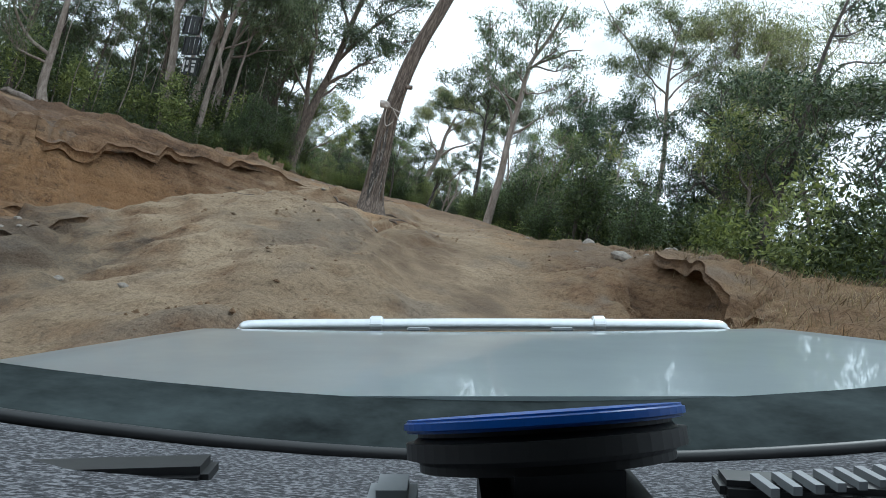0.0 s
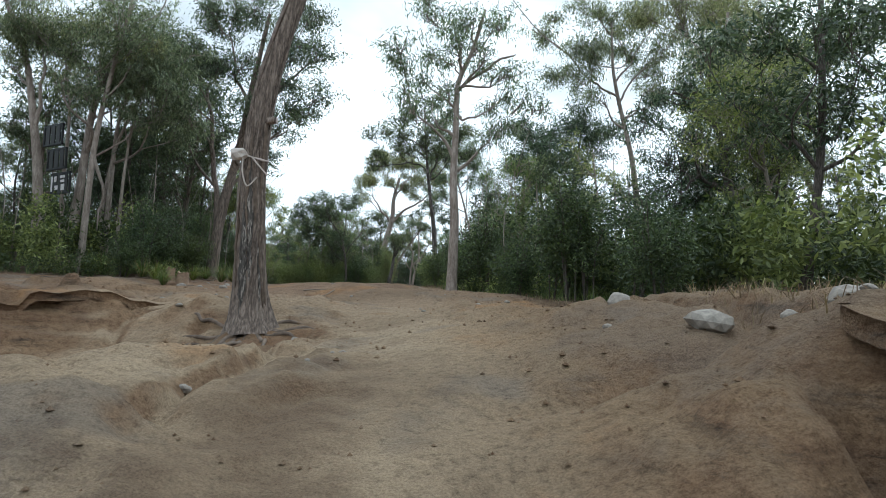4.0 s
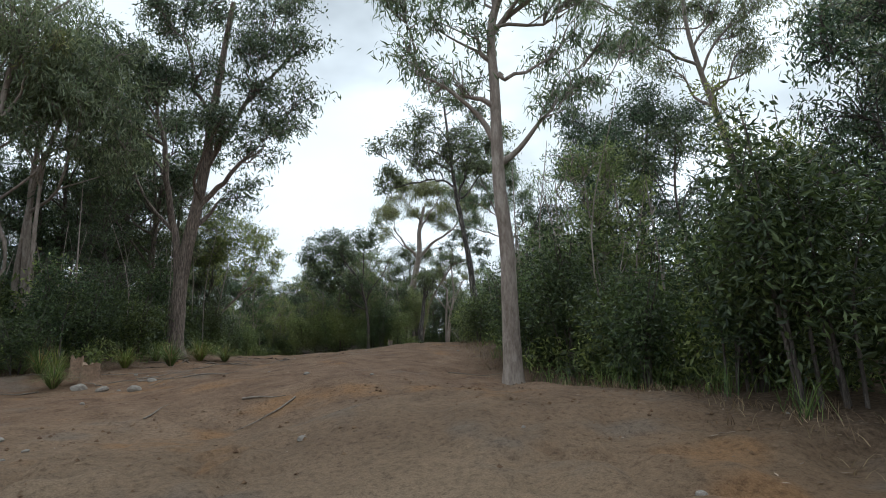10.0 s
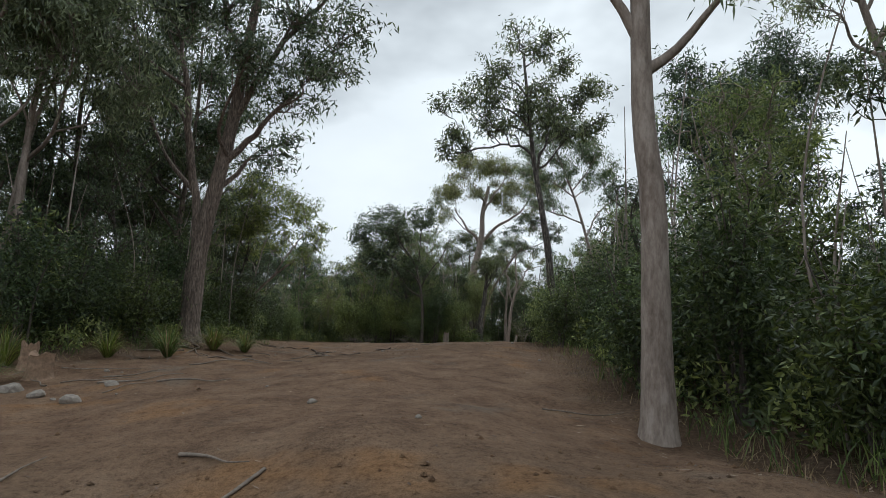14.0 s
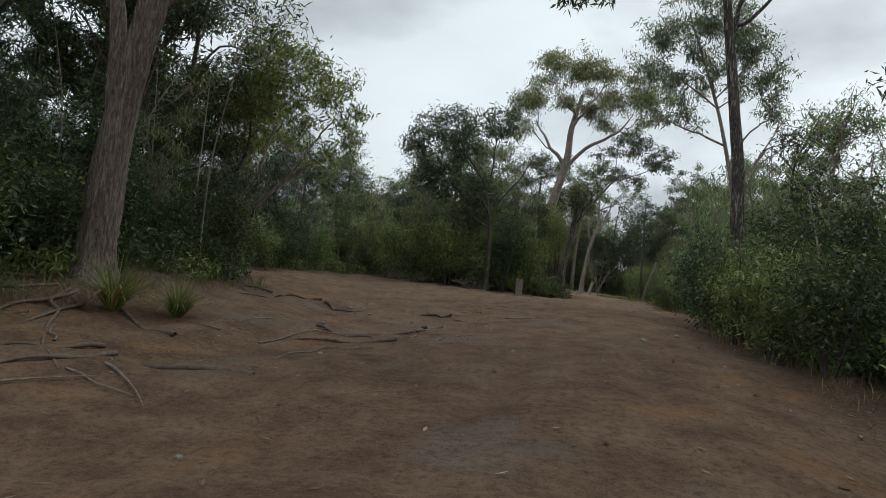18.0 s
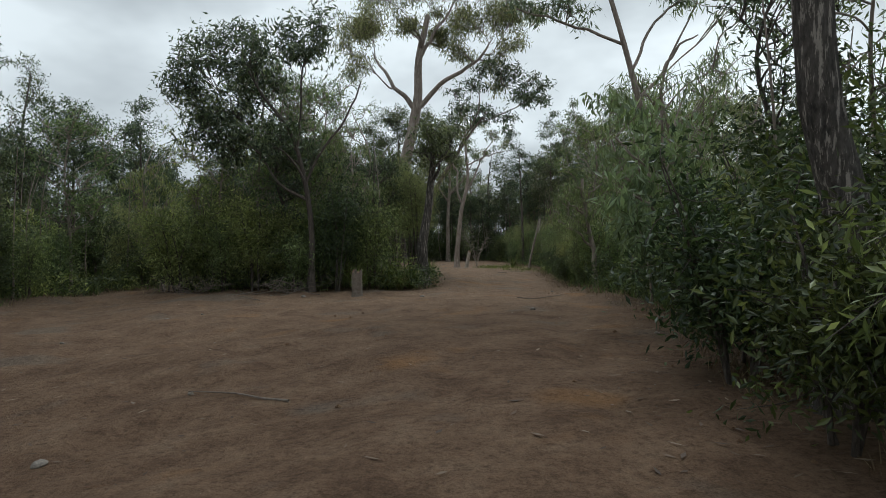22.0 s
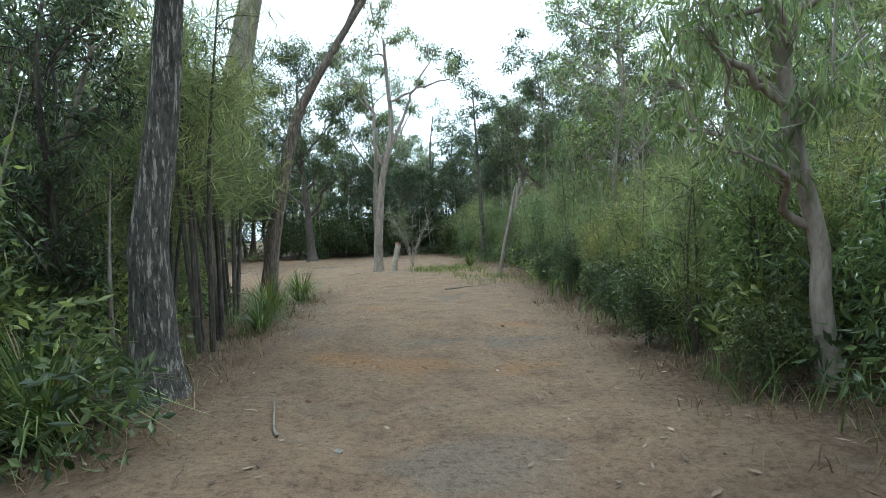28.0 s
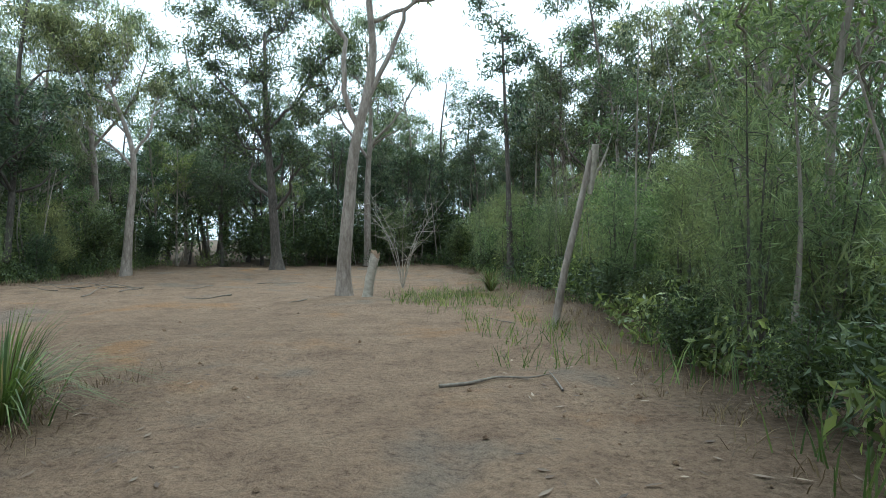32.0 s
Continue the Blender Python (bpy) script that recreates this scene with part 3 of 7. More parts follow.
def overhang(label, line, toward, out, back, thick, seed):
    """A lip of turf and roots that juts out over a washed-out bank."""
    line = spline(line, 14)
    steps = np.concatenate([np.linspace(-back, 0, 6), np.linspace(0, 1, 7)[1:]])
    gx, gy, top, low = [], [], [], []
    for k, (x, y) in enumerate(line):
        ends = math.sin(math.pi * (k + 0.3) / (len(line) - 0.4)) ** 0.5
        jut = ends * out * (0.8 + 0.3 * lattice(np.array([x * 1.7]), np.array([y * 1.7]), seed)[0] + 0.1 * lattice(np.array([x * 6.0]), np.array([y * 6.0]), seed + 1)[0])
        d = np.where(steps > 0, steps * jut, steps)
        px, py = x + toward[0] * d, y + toward[1] * d
        rim = float(ground(np.array([x]), np.array([y]), False)[0])
        z = np.where(d > 0, rim - 0.3 * d * d, ground(px, py, False)) + 0.03 * ends * (1 + d / back).clip(0, 1) * (1 + 1.2 * lattice(px / 0.22, py / 0.22, seed + 2))
        t = thick * (1 - 0.45 * (d / out).clip(0, 1)) * (1 + 0.5 * lattice(px / 0.3, py / 0.3, seed + 3))
        gx.append(px), gy.append(py), top.append(z), low.append(z - t)
    gx, gy, top, low = (np.array(a) for a in (gx, gy, top, low))
    n, m = gx.shape
    v = np.concatenate([np.stack([gx, gy, top], -1).reshape(-1, 3), np.stack([gx, gy, low], -1).reshape(-1, 3)])
    i, j = np.meshgrid(np.arange(n - 1), np.arange(m - 1), indexing="ij")
    q = np.stack([i * m + j, i * m + j + 1, (i + 1) * m + j + 1, (i + 1) * m + j], -1).reshape(-1, 4)
    ring = np.array([*range(m), *(k * m + m - 1 for k in range(1, n)), *((n - 1) * m + k for k in range(m - 2, -1, -1)), *(k * m for k in range(n - 2, 0, -1))])
    side = np.stack([ring, np.roll(ring, -1), np.roll(ring, -1) + n * m, ring + n * m], -1)
    tagged(new("bank_overhang", mesh_of("bank_overhang", v, np.vstack([q, q[:, ::-1] + n * m, side]), SOIL, True)), label, "bank", kind="structure")


overhang("turf lip jutting over the washed-out hollow in the bank", [(3.5, 6.7), (3.7, 7.4), (3.75, 8.2), (3.6, 9.0), (3.2, 9.6)], (-0.8, -0.6), 0.7, 0.5, 0.2, 81)
overhang("dark lip of roots and soil along the top of the eroded bank", [(-8.7, 12.4), (-8.05, 14.0), (-7.1, 15.6), (-5.85, 17.1), (-4.3, 18.05)], (0.7, -0.7), 0.5, 0.7, 0.24, 84)
overhang("crumbling shelf of orange clay in the eroded bank", [(-8.5, 10.6), (-7.7, 12.0), (-7.0, 13.5), (-6.2, 15.0)], (0.8, -0.6), 0.4, 0.5, 0.2, 88)
overhang("undercut edge of dark soil beside the clay mound", [(-6.4, 5.0), (-5.9, 6.6), (-5.4, 8.2), (-5.0, 9.6)], (0.9, -0.3), 0.35, 0.6, 0.18, 92)


# ---- trees and shrubs ----
def limb_path(a, b, rng, sag=0.15, n=4):
    a, b = np.asarray(a, float), np.asarray(b, float)
    d = np.linalg.norm(b - a)
    mid = (a + b) / 2 + rng.normal(0, 0.09 * d, 3) + (0, 0, sag * d)
    return spline([a, mid, b], n)


SIZES = {"rough": (0.24, 0.062, 0.5), "smooth": (0.26, 0.05, 0.8), "dark": (0.24, 0.06, 0.4), "iron": (0.24, 0.06, 0.5), "light": (0.22, 0.05, 0.35), "weep": (0.22, 0.03, 1.3), "broad": (0.25, 0.062, 1.3)}


def crown_of(style, near, blobs, stems, rng, density=1.0, thick=0.06, fine=1.0, floor=0.0):
    """Rising boughs that branch from one another out to every clump, twigs inside it, and sprays of leaves with gaps between."""
    pts, rad = np.vstack([p for p, _ in stems]), np.concatenate([r for _, r in stems])
    clumps = list(blobs)
    for cx, cy, cz, r in blobs:
        o = rng.normal(0, 1, 3) * (1, 1, 0.7)
        o *= r * rng.uniform(0.9, 1.4) / np.linalg.norm(o)
        clumps.append((cx + o[0], cy + o[1], cz + o[2], r * rng.uniform(0.55, 0.85)))
    axis = stems[0][0]
    clumps.sort(key=lambda b: np.linalg.norm(axis - b[:3], axis=1).min())
    wood, cents = [], []
    for cx, cy, cz, r in clumps:
        c = np.array([cx, cy, cz])
        end = c - (0, 0, r * 0.25)
        across, rise = np.hypot(pts[:, 0] - cx, pts[:, 1] - cy), end[2] - pts[:, 2]
        k = (np.abs(rise - 0.85 * across) + 0.5 * across + 30.0 * (pts[:, 2] < floor)).argmin()
        a, d = pts[k], np.linalg.norm(end - pts[k])
        bough = spline([a, a + (end - a) * 0.33 + rng.normal(0, 0.09 * d, 3) + (0, 0, 0.06 * d), a + (end - a) * 0.68 + rng.normal(0, 0.09 * d, 3) + (0, 0, 0.04 * d), end], 3)
        wide = np.linspace(max(min(rad[k] * 0.66, thick * 1.4), 0.014), 0.011, len(bough))
        wood.append(tube(bough, wide, 5))
        pts, rad = np.vstack([pts, bough[2:]]), np.concatenate([rad, wide[2:]])
        many = int((5 + 6 * r + 2.5 * r * r) * fine)
        for _ in range(many):
            e = rng.normal(0, 1, 3)
            e = c + e / np.linalg.norm(e) * r * rng.uniform(0.45, 1.2) * (1, 1, 0.8)
            twig = limb_path(bough[rng.integers(len(bough) // 2, len(bough))], e, rng, 0.1, 2)
            wood.append(tube(twig, np.linspace(thick * 0.25, 0.005, len(twig)), 3))
            n = int(np.clip(560 * density * r * r, 80, 2400) / many * rng.uniform(0.4, 1.6))
            t = twig[rng.integers(len(twig) // 2, len(twig), n)]
            cents.append(t + rng.normal(0, 1, (n, 3)) * ((0.07 + min(0.13 * r, 0.17)) * np.array((1, 1, 0.65))))
    ln, wd, droop = SIZES[style]
    return wood, blades(np.vstack(cents), rng, ln * near, wd * near, droop)


def gum(label, style, radius, trunk, forks, blobs):
    rng = np.random.default_rng(len(label) * 131 + int(abs(trunk[0][0]) * 10))
    # trees on the level ground past the rise stand a little lower
    sunk = 0.55 if trunk[0][1] > 50 or (trunk[0][1] > 37 and trunk[0][0] < 6 and trunk[0][0] > -13.5) else 0.0
    trunk = [(x, y, z - sunk) for x, y, z in trunk]
    forks = [[(x, y, z - sunk) for x, y, z in f] for f in forks]
    blobs = [(x, y, z - sunk, r) for x, y, z, r in blobs]
    base = np.array(trunk[0])
    gz = ground_at(base[0], base[1]) - 0.12
    pts = np.array(trunk, float)
    low = pts[0].copy()
    low[2] = gz
    pts = np.vstack([low, pts[pts[:, 2] > gz + 0.6]])
    curve = spline(pts, 5)
    h = curve[:, 2] - gz
    r = radius * (1 - 0.72 * (h / max(h[-1], 6)).clip(0, 1)) * (1 + (0.4 if style in ("smooth", "weep", "light") else 0.75) * np.exp(-h / 0.35))
    pieces = [tube(curve, r, 14, 0.035, rng)] if style not in ("rough", "iron") else [tube(curve, r, 30, 0.03, rng, 0.075 if style == "rough" else 0.04)]
    stems, limbs = [(curve, r)], []
    for fk in forks:
        c = spline(fk, 5)
        k = np.linalg.norm(curve - c[0], axis=1).argmin()
        c = c + (curve[k] - c[0]) * np.linspace(1, 0, len(c))[:, None] if c[0][2] > gz + 0.8 else c
        if c[0][2] < gz + 0.8:
            c[0][2] = gz
        fr = np.linspace(1, 0, len(c)) ** 0.7 * (r[k] * 0.62 - 0.02) + 0.02
        sway = np.cumsum(rng.normal(0, 0.07, c.shape), 0) * np.sin(np.linspace(0, np.pi, len(c)))[:, None]
        c = c + sway * min(1.0, r[k] / 0.1)
        limbs.append(tube(c, fr, 9, 0.03, rng))
        stems.append((c, fr))
    near = 0.62 if base[1] < 20 else 0.8 if base[1] < 30 else 0.95
    dense = 1.1 if style in ("dark", "rough") else 0.5 if style == "broad" else 1.25
    wood, lv = crown_of(style, near, blobs, stems, rng, dense, min(radius * 0.4, 0.08), 1.15, gz + 1.4)
    root = tagged(new("gum_tree"), label, "tree")
    root.location = (base[0], base[1], gz)
    shift = np.array((base[0], base[1], gz))
    v, q = joined(pieces)
    child("trunk", mesh_of("trunk", v - shift, q, BARK[style], True), root)
    for v, q in limbs:
        child("limb", mesh_of("limb", v - shift, q, BARK[style], True), root)
    v, q = joined(wood)
    tagged(child("branchwork", mesh_of("branchwork", v - shift, q, BARK[style], True), root), kind="stuff")
    child("crown", mesh_of("crown", lv[0] - shift, lv[1], LEAF[style]), root)
    return root


def shrub(kind, height, spread, leaves, seed, clear=0.0):
    """A bush with several thin stems, as a thing at the origin."""
    rng = np.random.default_rng(seed)
    wood, cents = [], []
    stems = 5 if kind != "oak" else 4
    for _ in range(stems):
        a = rng.uniform(0, 2 * np.pi)
        top = np.array((np.cos(a) * spread * rng.uniform(0.1, 0.7), np.sin(a) * spread * rng.uniform(0.1, 0.7), height * rng.uniform(0.65, 1.0)))
        c = spline([np.array((np.cos(a), np.sin(a), 0)) * 0.1, top * (0.45, 0.45, 0.5) + rng.normal(0, 0.06, 3), top], 5)
        wood.append(tube(c, np.linspace(0.038 if clear else 0.028, 0.008, len(c)), 6))
        for _ in range(11):
            k = c[rng.integers(3 if not clear else len(c) // 2, len(c))]
            out = rng.normal(0, 1, 3)
            out = k + out / np.linalg.norm(out) * spread * rng.uniform(0.25, 0.75) * (1, 1, 0.75)
            out[2] = max(out[2], 0.12 + clear * height)
            tw = limb_path(k, out, rng, 0.1, 3)
            wood.append(tube(tw, np.linspace(0.009, 0.004, len(tw)), 3))
            n = int(leaves * (1.7 if kind != "oak" else 1.2)) // (stems * 11)
            t = tw[rng.integers(2, len(tw), n)]
            cents.append(t + rng.normal(0, 1, (n, 3)) * spread * 0.15)
    cents = np.vstack(cents)
    cents[:, 2] = np.abs(cents[:, 2])
    if kind == "oak":
        lv = blades(cents, rng, 0.3, 0.013, -0.35, 0.8)
    elif kind == "light":
        lv = blades(cents, rng, 0.14, 0.034, 0.45)
    else:
        lv = blades(cents, rng, 0.115, 0.042, 0.15)
    root = new("shrub")
    v, q = joined(wood)
    tagged(child("stem", mesh_of("stem", v, q, BARK["dark"], True), root), kind="stuff")
    child("foliage", mesh_of("foliage", *lv, LEAF[kind]), root)
    return root


# ---- the trees one meets along the track ----
leaning = gum('stringybark leaning over the clay mound with a rag tied round it', 'rough', 0.25,
    [(-2.22, 15.9, 2.4), (-2.32, 15.9, 3.24), (-2.4, 15.9, 4.6), (-2.32, 15.9, 5.97), (-2.02, 15.9, 7.34), (-1.6, 15.9, 8.8), (-0.98, 15.9, 10.3), (-0.26, 15.9, 11.85)],
    [],
    [(-0.35, 15.9, 12.6, 0.9), (0.65, 16.0, 12.43, 0.9), (-1.15, 15.9, 12.629999999999999, 0.9), (0.050000000000000044, 14.9, 13.23, 0.9), (1.25, 15.8, 13.03, 0.9)])
gum('tall pale smooth-barked gum with an open crown beside the track', 'smooth', 0.2,
    [(1.4, 27.5, 3.9), (1.4, 27.5, 5.1), (1.4, 27.5, 6.0), (1.3, 27.5, 7.4), (1.3, 27.5, 9.5), (1.3, 27.5, 11.1), (1.8, 27.5, 12.5), (2.2, 27.5, 14.1)],
    [[(1.3, 27.5, 10.5), (1.3, 27.5, 12.1), (1.0, 27.5, 13.6)], [(1.3, 27.5, 9.7), (1.9, 27.5, 9.7), (2.5, 27.5, 10.2)], [(1.4, 27.5, 10.9), (2.3, 27.5, 11.8), (3.4, 27.5, 12.4)]],
    [(-0.7, 27.5, 11.7, 0.71), (-0.5, 28.3, 10.8, 0.76), (-0.9, 26.9, 12.2, 0.73), (0.2, 28.4, 12.7, 0.8), (0.7, 27.2, 10.9, 0.69), (2.1, 27.4, 11.7, 0.71), (2.6, 28.0, 10.5, 0.64), (3.0, 27.4, 9.6, 0.63), (3.7, 27.6, 10.8, 0.7), (2.5, 26.9, 8.9, 0.53), (3.7, 27.8, 9.7, 0.45), (0.4, 27.6, 10.0, 0.69), (3.3, 27.2, 11.7, 0.64), (0.0, 28.2, 14.1, 1.0), (1.6, 27.0, 13.5, 1.01), (2.8, 27.4, 13.5, 1.0)])
gum('large gum with twisting grey limbs above the thicket', 'smooth', 0.24,
    [(12.7, 41.0, 5.2), (12.7, 41.0, 8.7), (12.4, 41.0, 12.0), (11.9, 41.0, 14.4), (11.5, 41.0, 16.0), (11.1, 41.0, 18.2), (11.0, 41.0, 20.7)],
    [[(11.5, 41.0, 16.0), (12.3, 41.0, 17.7), (14.2, 41.0, 19.9)], [(11.4, 41.0, 16.3), (10.1, 41.0, 17.0), (9.1, 41.0, 17.8), (7.6, 41.0, 19.2), (6.1, 41.0, 20.4)], [(11.2, 41.0, 17.5), (12.3, 41.0, 18.9), (13.6, 41.0, 21.0)], [(11.8, 41.0, 27.8), (12.6, 41.0, 24.6), (11.4, 41.0, 22.6), (8.1, 41.0, 22.4), (5.4, 41.0, 23.3), (3.5, 41.0, 24.3)]],
    [(7.3, 40.4, 17.4, 1.08), (8.9, 40.5, 17.2, 1.09), (6.8, 41.9, 20.6, 1.24), (8.5, 39.8, 19.0, 1.25), (11.5, 41.3, 19.9, 1.44), (13.4, 41.7, 18.6, 1.27), (13.4, 40.2, 16.8, 1.08), (9.5, 39.7, 18.5, 1.25), (13.9, 40.3, 19.2, 1.31), (12.8, 41.6, 21.8, 1.65), (9.5, 41.2, 22.0, 1.62)])
gum('dense dark she-oak standing behind the thicket', 'dark', 0.16,
    [(9.3, 46.0, 6.1), (9.8, 46.0, 10.5), (10.3, 46.0, 14.4), (10.6, 46.0, 17.2)],
    [],
    [(10.2, 44.3, 16.1, 1.73), (8.9, 45.0, 15.2, 1.56), (12.1, 47.2, 15.2, 1.71), (7.4, 46.3, 15.2, 1.34), (7.5, 44.4, 12.9, 1.65), (10.3, 45.7, 13.0, 1.67), (6.0, 45.9, 13.6, 1.31), (12.5, 45.0, 15.8, 1.26)])
gum('tall grey-green gum crowding over the track', 'smooth', 0.17,
    [(12.4, 29.0, 4.3), (12.3, 29.0, 6.9), (12.2, 29.0, 9.5), (12.0, 29.0, 11.6), (12.0, 29.0, 13.3), (12.2, 29.0, 15.4)],
    [[(12.2, 29.0, 9.9), (13.1, 29.0, 11.6), (14.1, 29.0, 12.9)], [(12.0, 29.0, 11.8), (11.1, 29.0, 12.8), (10.7, 29.0, 14.1)]],
    [(11.5, 30.3, 12.6, 1.19), (12.5, 29.0, 12.9, 1.49), (15.1, 31.0, 12.3, 1.74), (11.4, 27.8, 9.7, 1.18), (10.8, 29.3, 10.4, 1.16), (11.3, 28.6, 13.5, 1.48), (14.4, 30.1, 14.1, 1.53), (13.9, 27.6, 9.5, 1.75), (14.4, 30.3, 9.1, 1.44), (10.7, 29.1, 8.7, 0.91)])
gum('spreading twin-stemmed stringybark with a dense rounded crown', 'rough', 0.3,
    [(-11.0, 38.3, 5.4), (-10.8, 38.3, 8.1), (-10.1, 38.3, 12.0), (-9.8, 38.3, 14.7), (-9.4, 38.3, 17.6), (-9.1, 38.3, 19.6)],
    [[(-10.9, 38.3, 6.6), (-11.3, 38.3, 9.9), (-11.9, 38.3, 12.5), (-12.4, 38.3, 14.7), (-13.2, 38.3, 16.7)], [(-10.1, 38.3, 12.0), (-8.8, 38.3, 14.3), (-7.7, 38.3, 16.0), (-6.3, 38.3, 17.2)], [(-9.8, 38.3, 14.1), (-10.6, 38.3, 16.4), (-11.3, 38.3, 18.4)], [(-10.5, 38.3, 10.5), (-9.1, 38.3, 11.9), (-7.8, 38.3, 13.1)]],
    [(-10.5, 39.6, 20.5, 1.8), (-12.7, 39.5, 19.4, 1.66), (-7.9, 38.4, 18.7, 1.88), (-6.1, 37.6, 16.9, 1.28), (-5.8, 37.0, 14.5, 1.24), (-7.8, 37.9, 15.8, 1.53), (-10.4, 38.0, 16.6, 1.59), (-12.9, 36.5, 16.9, 1.68), (-13.9, 36.6, 15.8, 1.53), (-13.3, 40.0, 16.6, 1.46), (-8.1, 38.7, 13.1, 1.17), (-9.2, 37.4, 13.8, 1.38), (-13.5, 38.1, 13.7, 1.45), (-9.1, 39.4, 11.4, 0.95), (-16.6, 39.6, 15.6, 1.34), (-7.5, 39.1, 14.7, 0.97)])
gum('pale many-limbed gum with a flat broad crown', 'smooth', 0.46,
    [(-6.0, 71, 4.7), (-5.3, 71, 7.5), (-4.5, 70.9, 11), (-3.9, 70.8, 13.9), (-3.8, 70.5, 16), (-3.3, 70.5, 18.3)],
    [[(-3.9, 71.0, 13.1), (-2.6, 71.0, 14.4), (-1.1, 71.0, 15.7), (0.1, 71.0, 17.2)], [(-3.9, 71.0, 13.4), (-5.0, 71.0, 14.8), (-6.3, 71.0, 16.6)], [(-4.0, 71.0, 15.9), (-2.8, 71.0, 17.6), (-1.8, 71.0, 19.3)]],
    [(-3.9, 71.1, 20.1, 1.33), (-1.8, 70.5, 19.8, 1.33), (-0.8, 70.5, 17.9, 1.45), (-5.6, 70.6, 19.6, 1.47), (-7.2, 72.7, 18.8, 1.46), (0.6, 71.4, 18.7, 1.31), (-2.7, 71.5, 17.9, 1.08), (0.9, 70.6, 16.7, 0.94), (-7.2, 71.5, 16.2, 1.08), (-5.0, 70.0, 20.3, 1.11), (-6.8, 70.5, 17.8, 1.2), (-1.6, 71.0, 16.8, 1.1), (-4.6, 70.6, 18.0, 1.1), (0.2, 70.8, 15.8, 0.9), (-3.2, 71.4, 21.0, 1.2), (-6.0, 71.0, 21.0, 1.1), (1.6, 71.0, 18.2, 1.0), (0.2, 70.6, 20.0, 1.0)])
gum('dark leafy gum with several thin leaning stems', 'dark', 0.12,
    [(-6.88, 59.25, 4.9), (-6.88, 59.25, 7.23), (-7.44, 59.25, 9.89), (-8.42, 59.25, 11.29), (-8.98, 59.25, 12.27)],
    [[(-7.37, 59.25, 9.61), (-7.02, 59.25, 12.06), (-6.46, 59.25, 13.67)], [(-7.09, 59.25, 8.42), (-6.04, 59.25, 10.59), (-5.13, 59.25, 11.78)]],
    [(-10.31, 59.53, 13.11, 1.12), (-11.22, 60.16, 12.06, 1.05), (-9.82, 59.88, 11.36, 1.09), (-8.84, 58.69, 12.62, 0.99), (-7.65, 58.76, 13.11, 1.09), (-8.07, 59.81, 11.92, 0.7), (-6.32, 58.41, 13.67, 0.76), (-10.73, 59.88, 10.52, 0.93), (-11.64, 59.74, 12.97, 0.79), (-9.6, 59.6, 9.6, 0.9), (-8.0, 59.4, 10.2, 0.9), (-10.8, 59.8, 11.0, 0.9), (-6.9, 59.8, 9.4, 0.8), (-8.9, 60.0, 12.6, 0.9)])
gum('tall dark-trunked ironbark at the edge of the track', 'iron', 0.17,
    [(1.0, 43.5, 5.9), (1.0, 43.5, 6.4), (0.8, 43.5, 7.3), (0.7, 43.5, 8.5), (0.5, 43.5, 9.8), (0.3, 43.5, 11.1), (0.1, 43.5, 12.4), (-0.1, 43.5, 14.4), (-0.3, 43.5, 16.6)],
    [[(0.1, 43.5, 12.3), (-0.6, 43.5, 12.7), (-1.9, 43.5, 12.8), (-3.3, 43.5, 12.5)], [(0.4, 43.5, 11.6), (0.7, 43.5, 12.5), (0.8, 43.5, 13.5)], [(-0.1, 43.5, 13.4), (-1.0, 43.5, 14.1), (-2.1, 43.5, 14.5)]],
    [(-3.4, 43.3, 12.4, 0.44), (-2.6, 43.9, 12.9, 0.38), (-3.2, 43.2, 13.2, 0.69), (-2.0, 44.0, 13.9, 0.7), (-0.6, 44.2, 14.0, 0.77), (0.6, 43.3, 13.6, 0.81), (1.6, 43.4, 13.2, 0.64), (-0.1, 43.2, 14.7, 1.09), (-1.7, 42.7, 14.2, 0.9), (0.9, 43.5, 14.7, 0.91), (-1.8, 43.6, 15.9, 0.9), (-0.4, 43.2, 17.2, 1.0), (1.2, 43.8, 16.5, 0.9), (2.3, 43.5, 15.3, 0.8), (-3.0, 43.3, 15.0, 0.8), (2.6, 43.6, 13.9, 0.7)])
gum('leaning grey gum with dense dark foliage over the thicket', 'dark', 0.22,
    [(11.5, 27.0, 3.2), (11.4, 27.0, 5.4), (11.2, 27.0, 7.3), (10.9, 27.0, 9.3), (10.5, 27.0, 11.3), (10.5, 27.0, 12.6)],
    [[(11.2, 27.0, 7.3), (10.5, 27.0, 7.7), (9.6, 27.0, 7.4)], [(10.8, 27.0, 10.1), (9.7, 27.0, 10.5), (9.2, 27.0, 11.2)]],
    [(9.6, 27.9, 11.2, 1.01), (9.7, 26.4, 9.4, 1.18), (11.7, 27.3, 10.4, 1.24), (9.3, 27.7, 8.9, 1.02), (10.8, 27.6, 8.1, 1.16), (8.4, 27.8, 7.8, 0.77), (9.8, 27.8, 7.2, 0.89), (11.5, 28.0, 6.6, 0.99), (7.8, 26.2, 9.4, 0.71), (10.1, 26.8, 11.1, 1.05), (11.2, 27.0, 8.6, 1.03)])
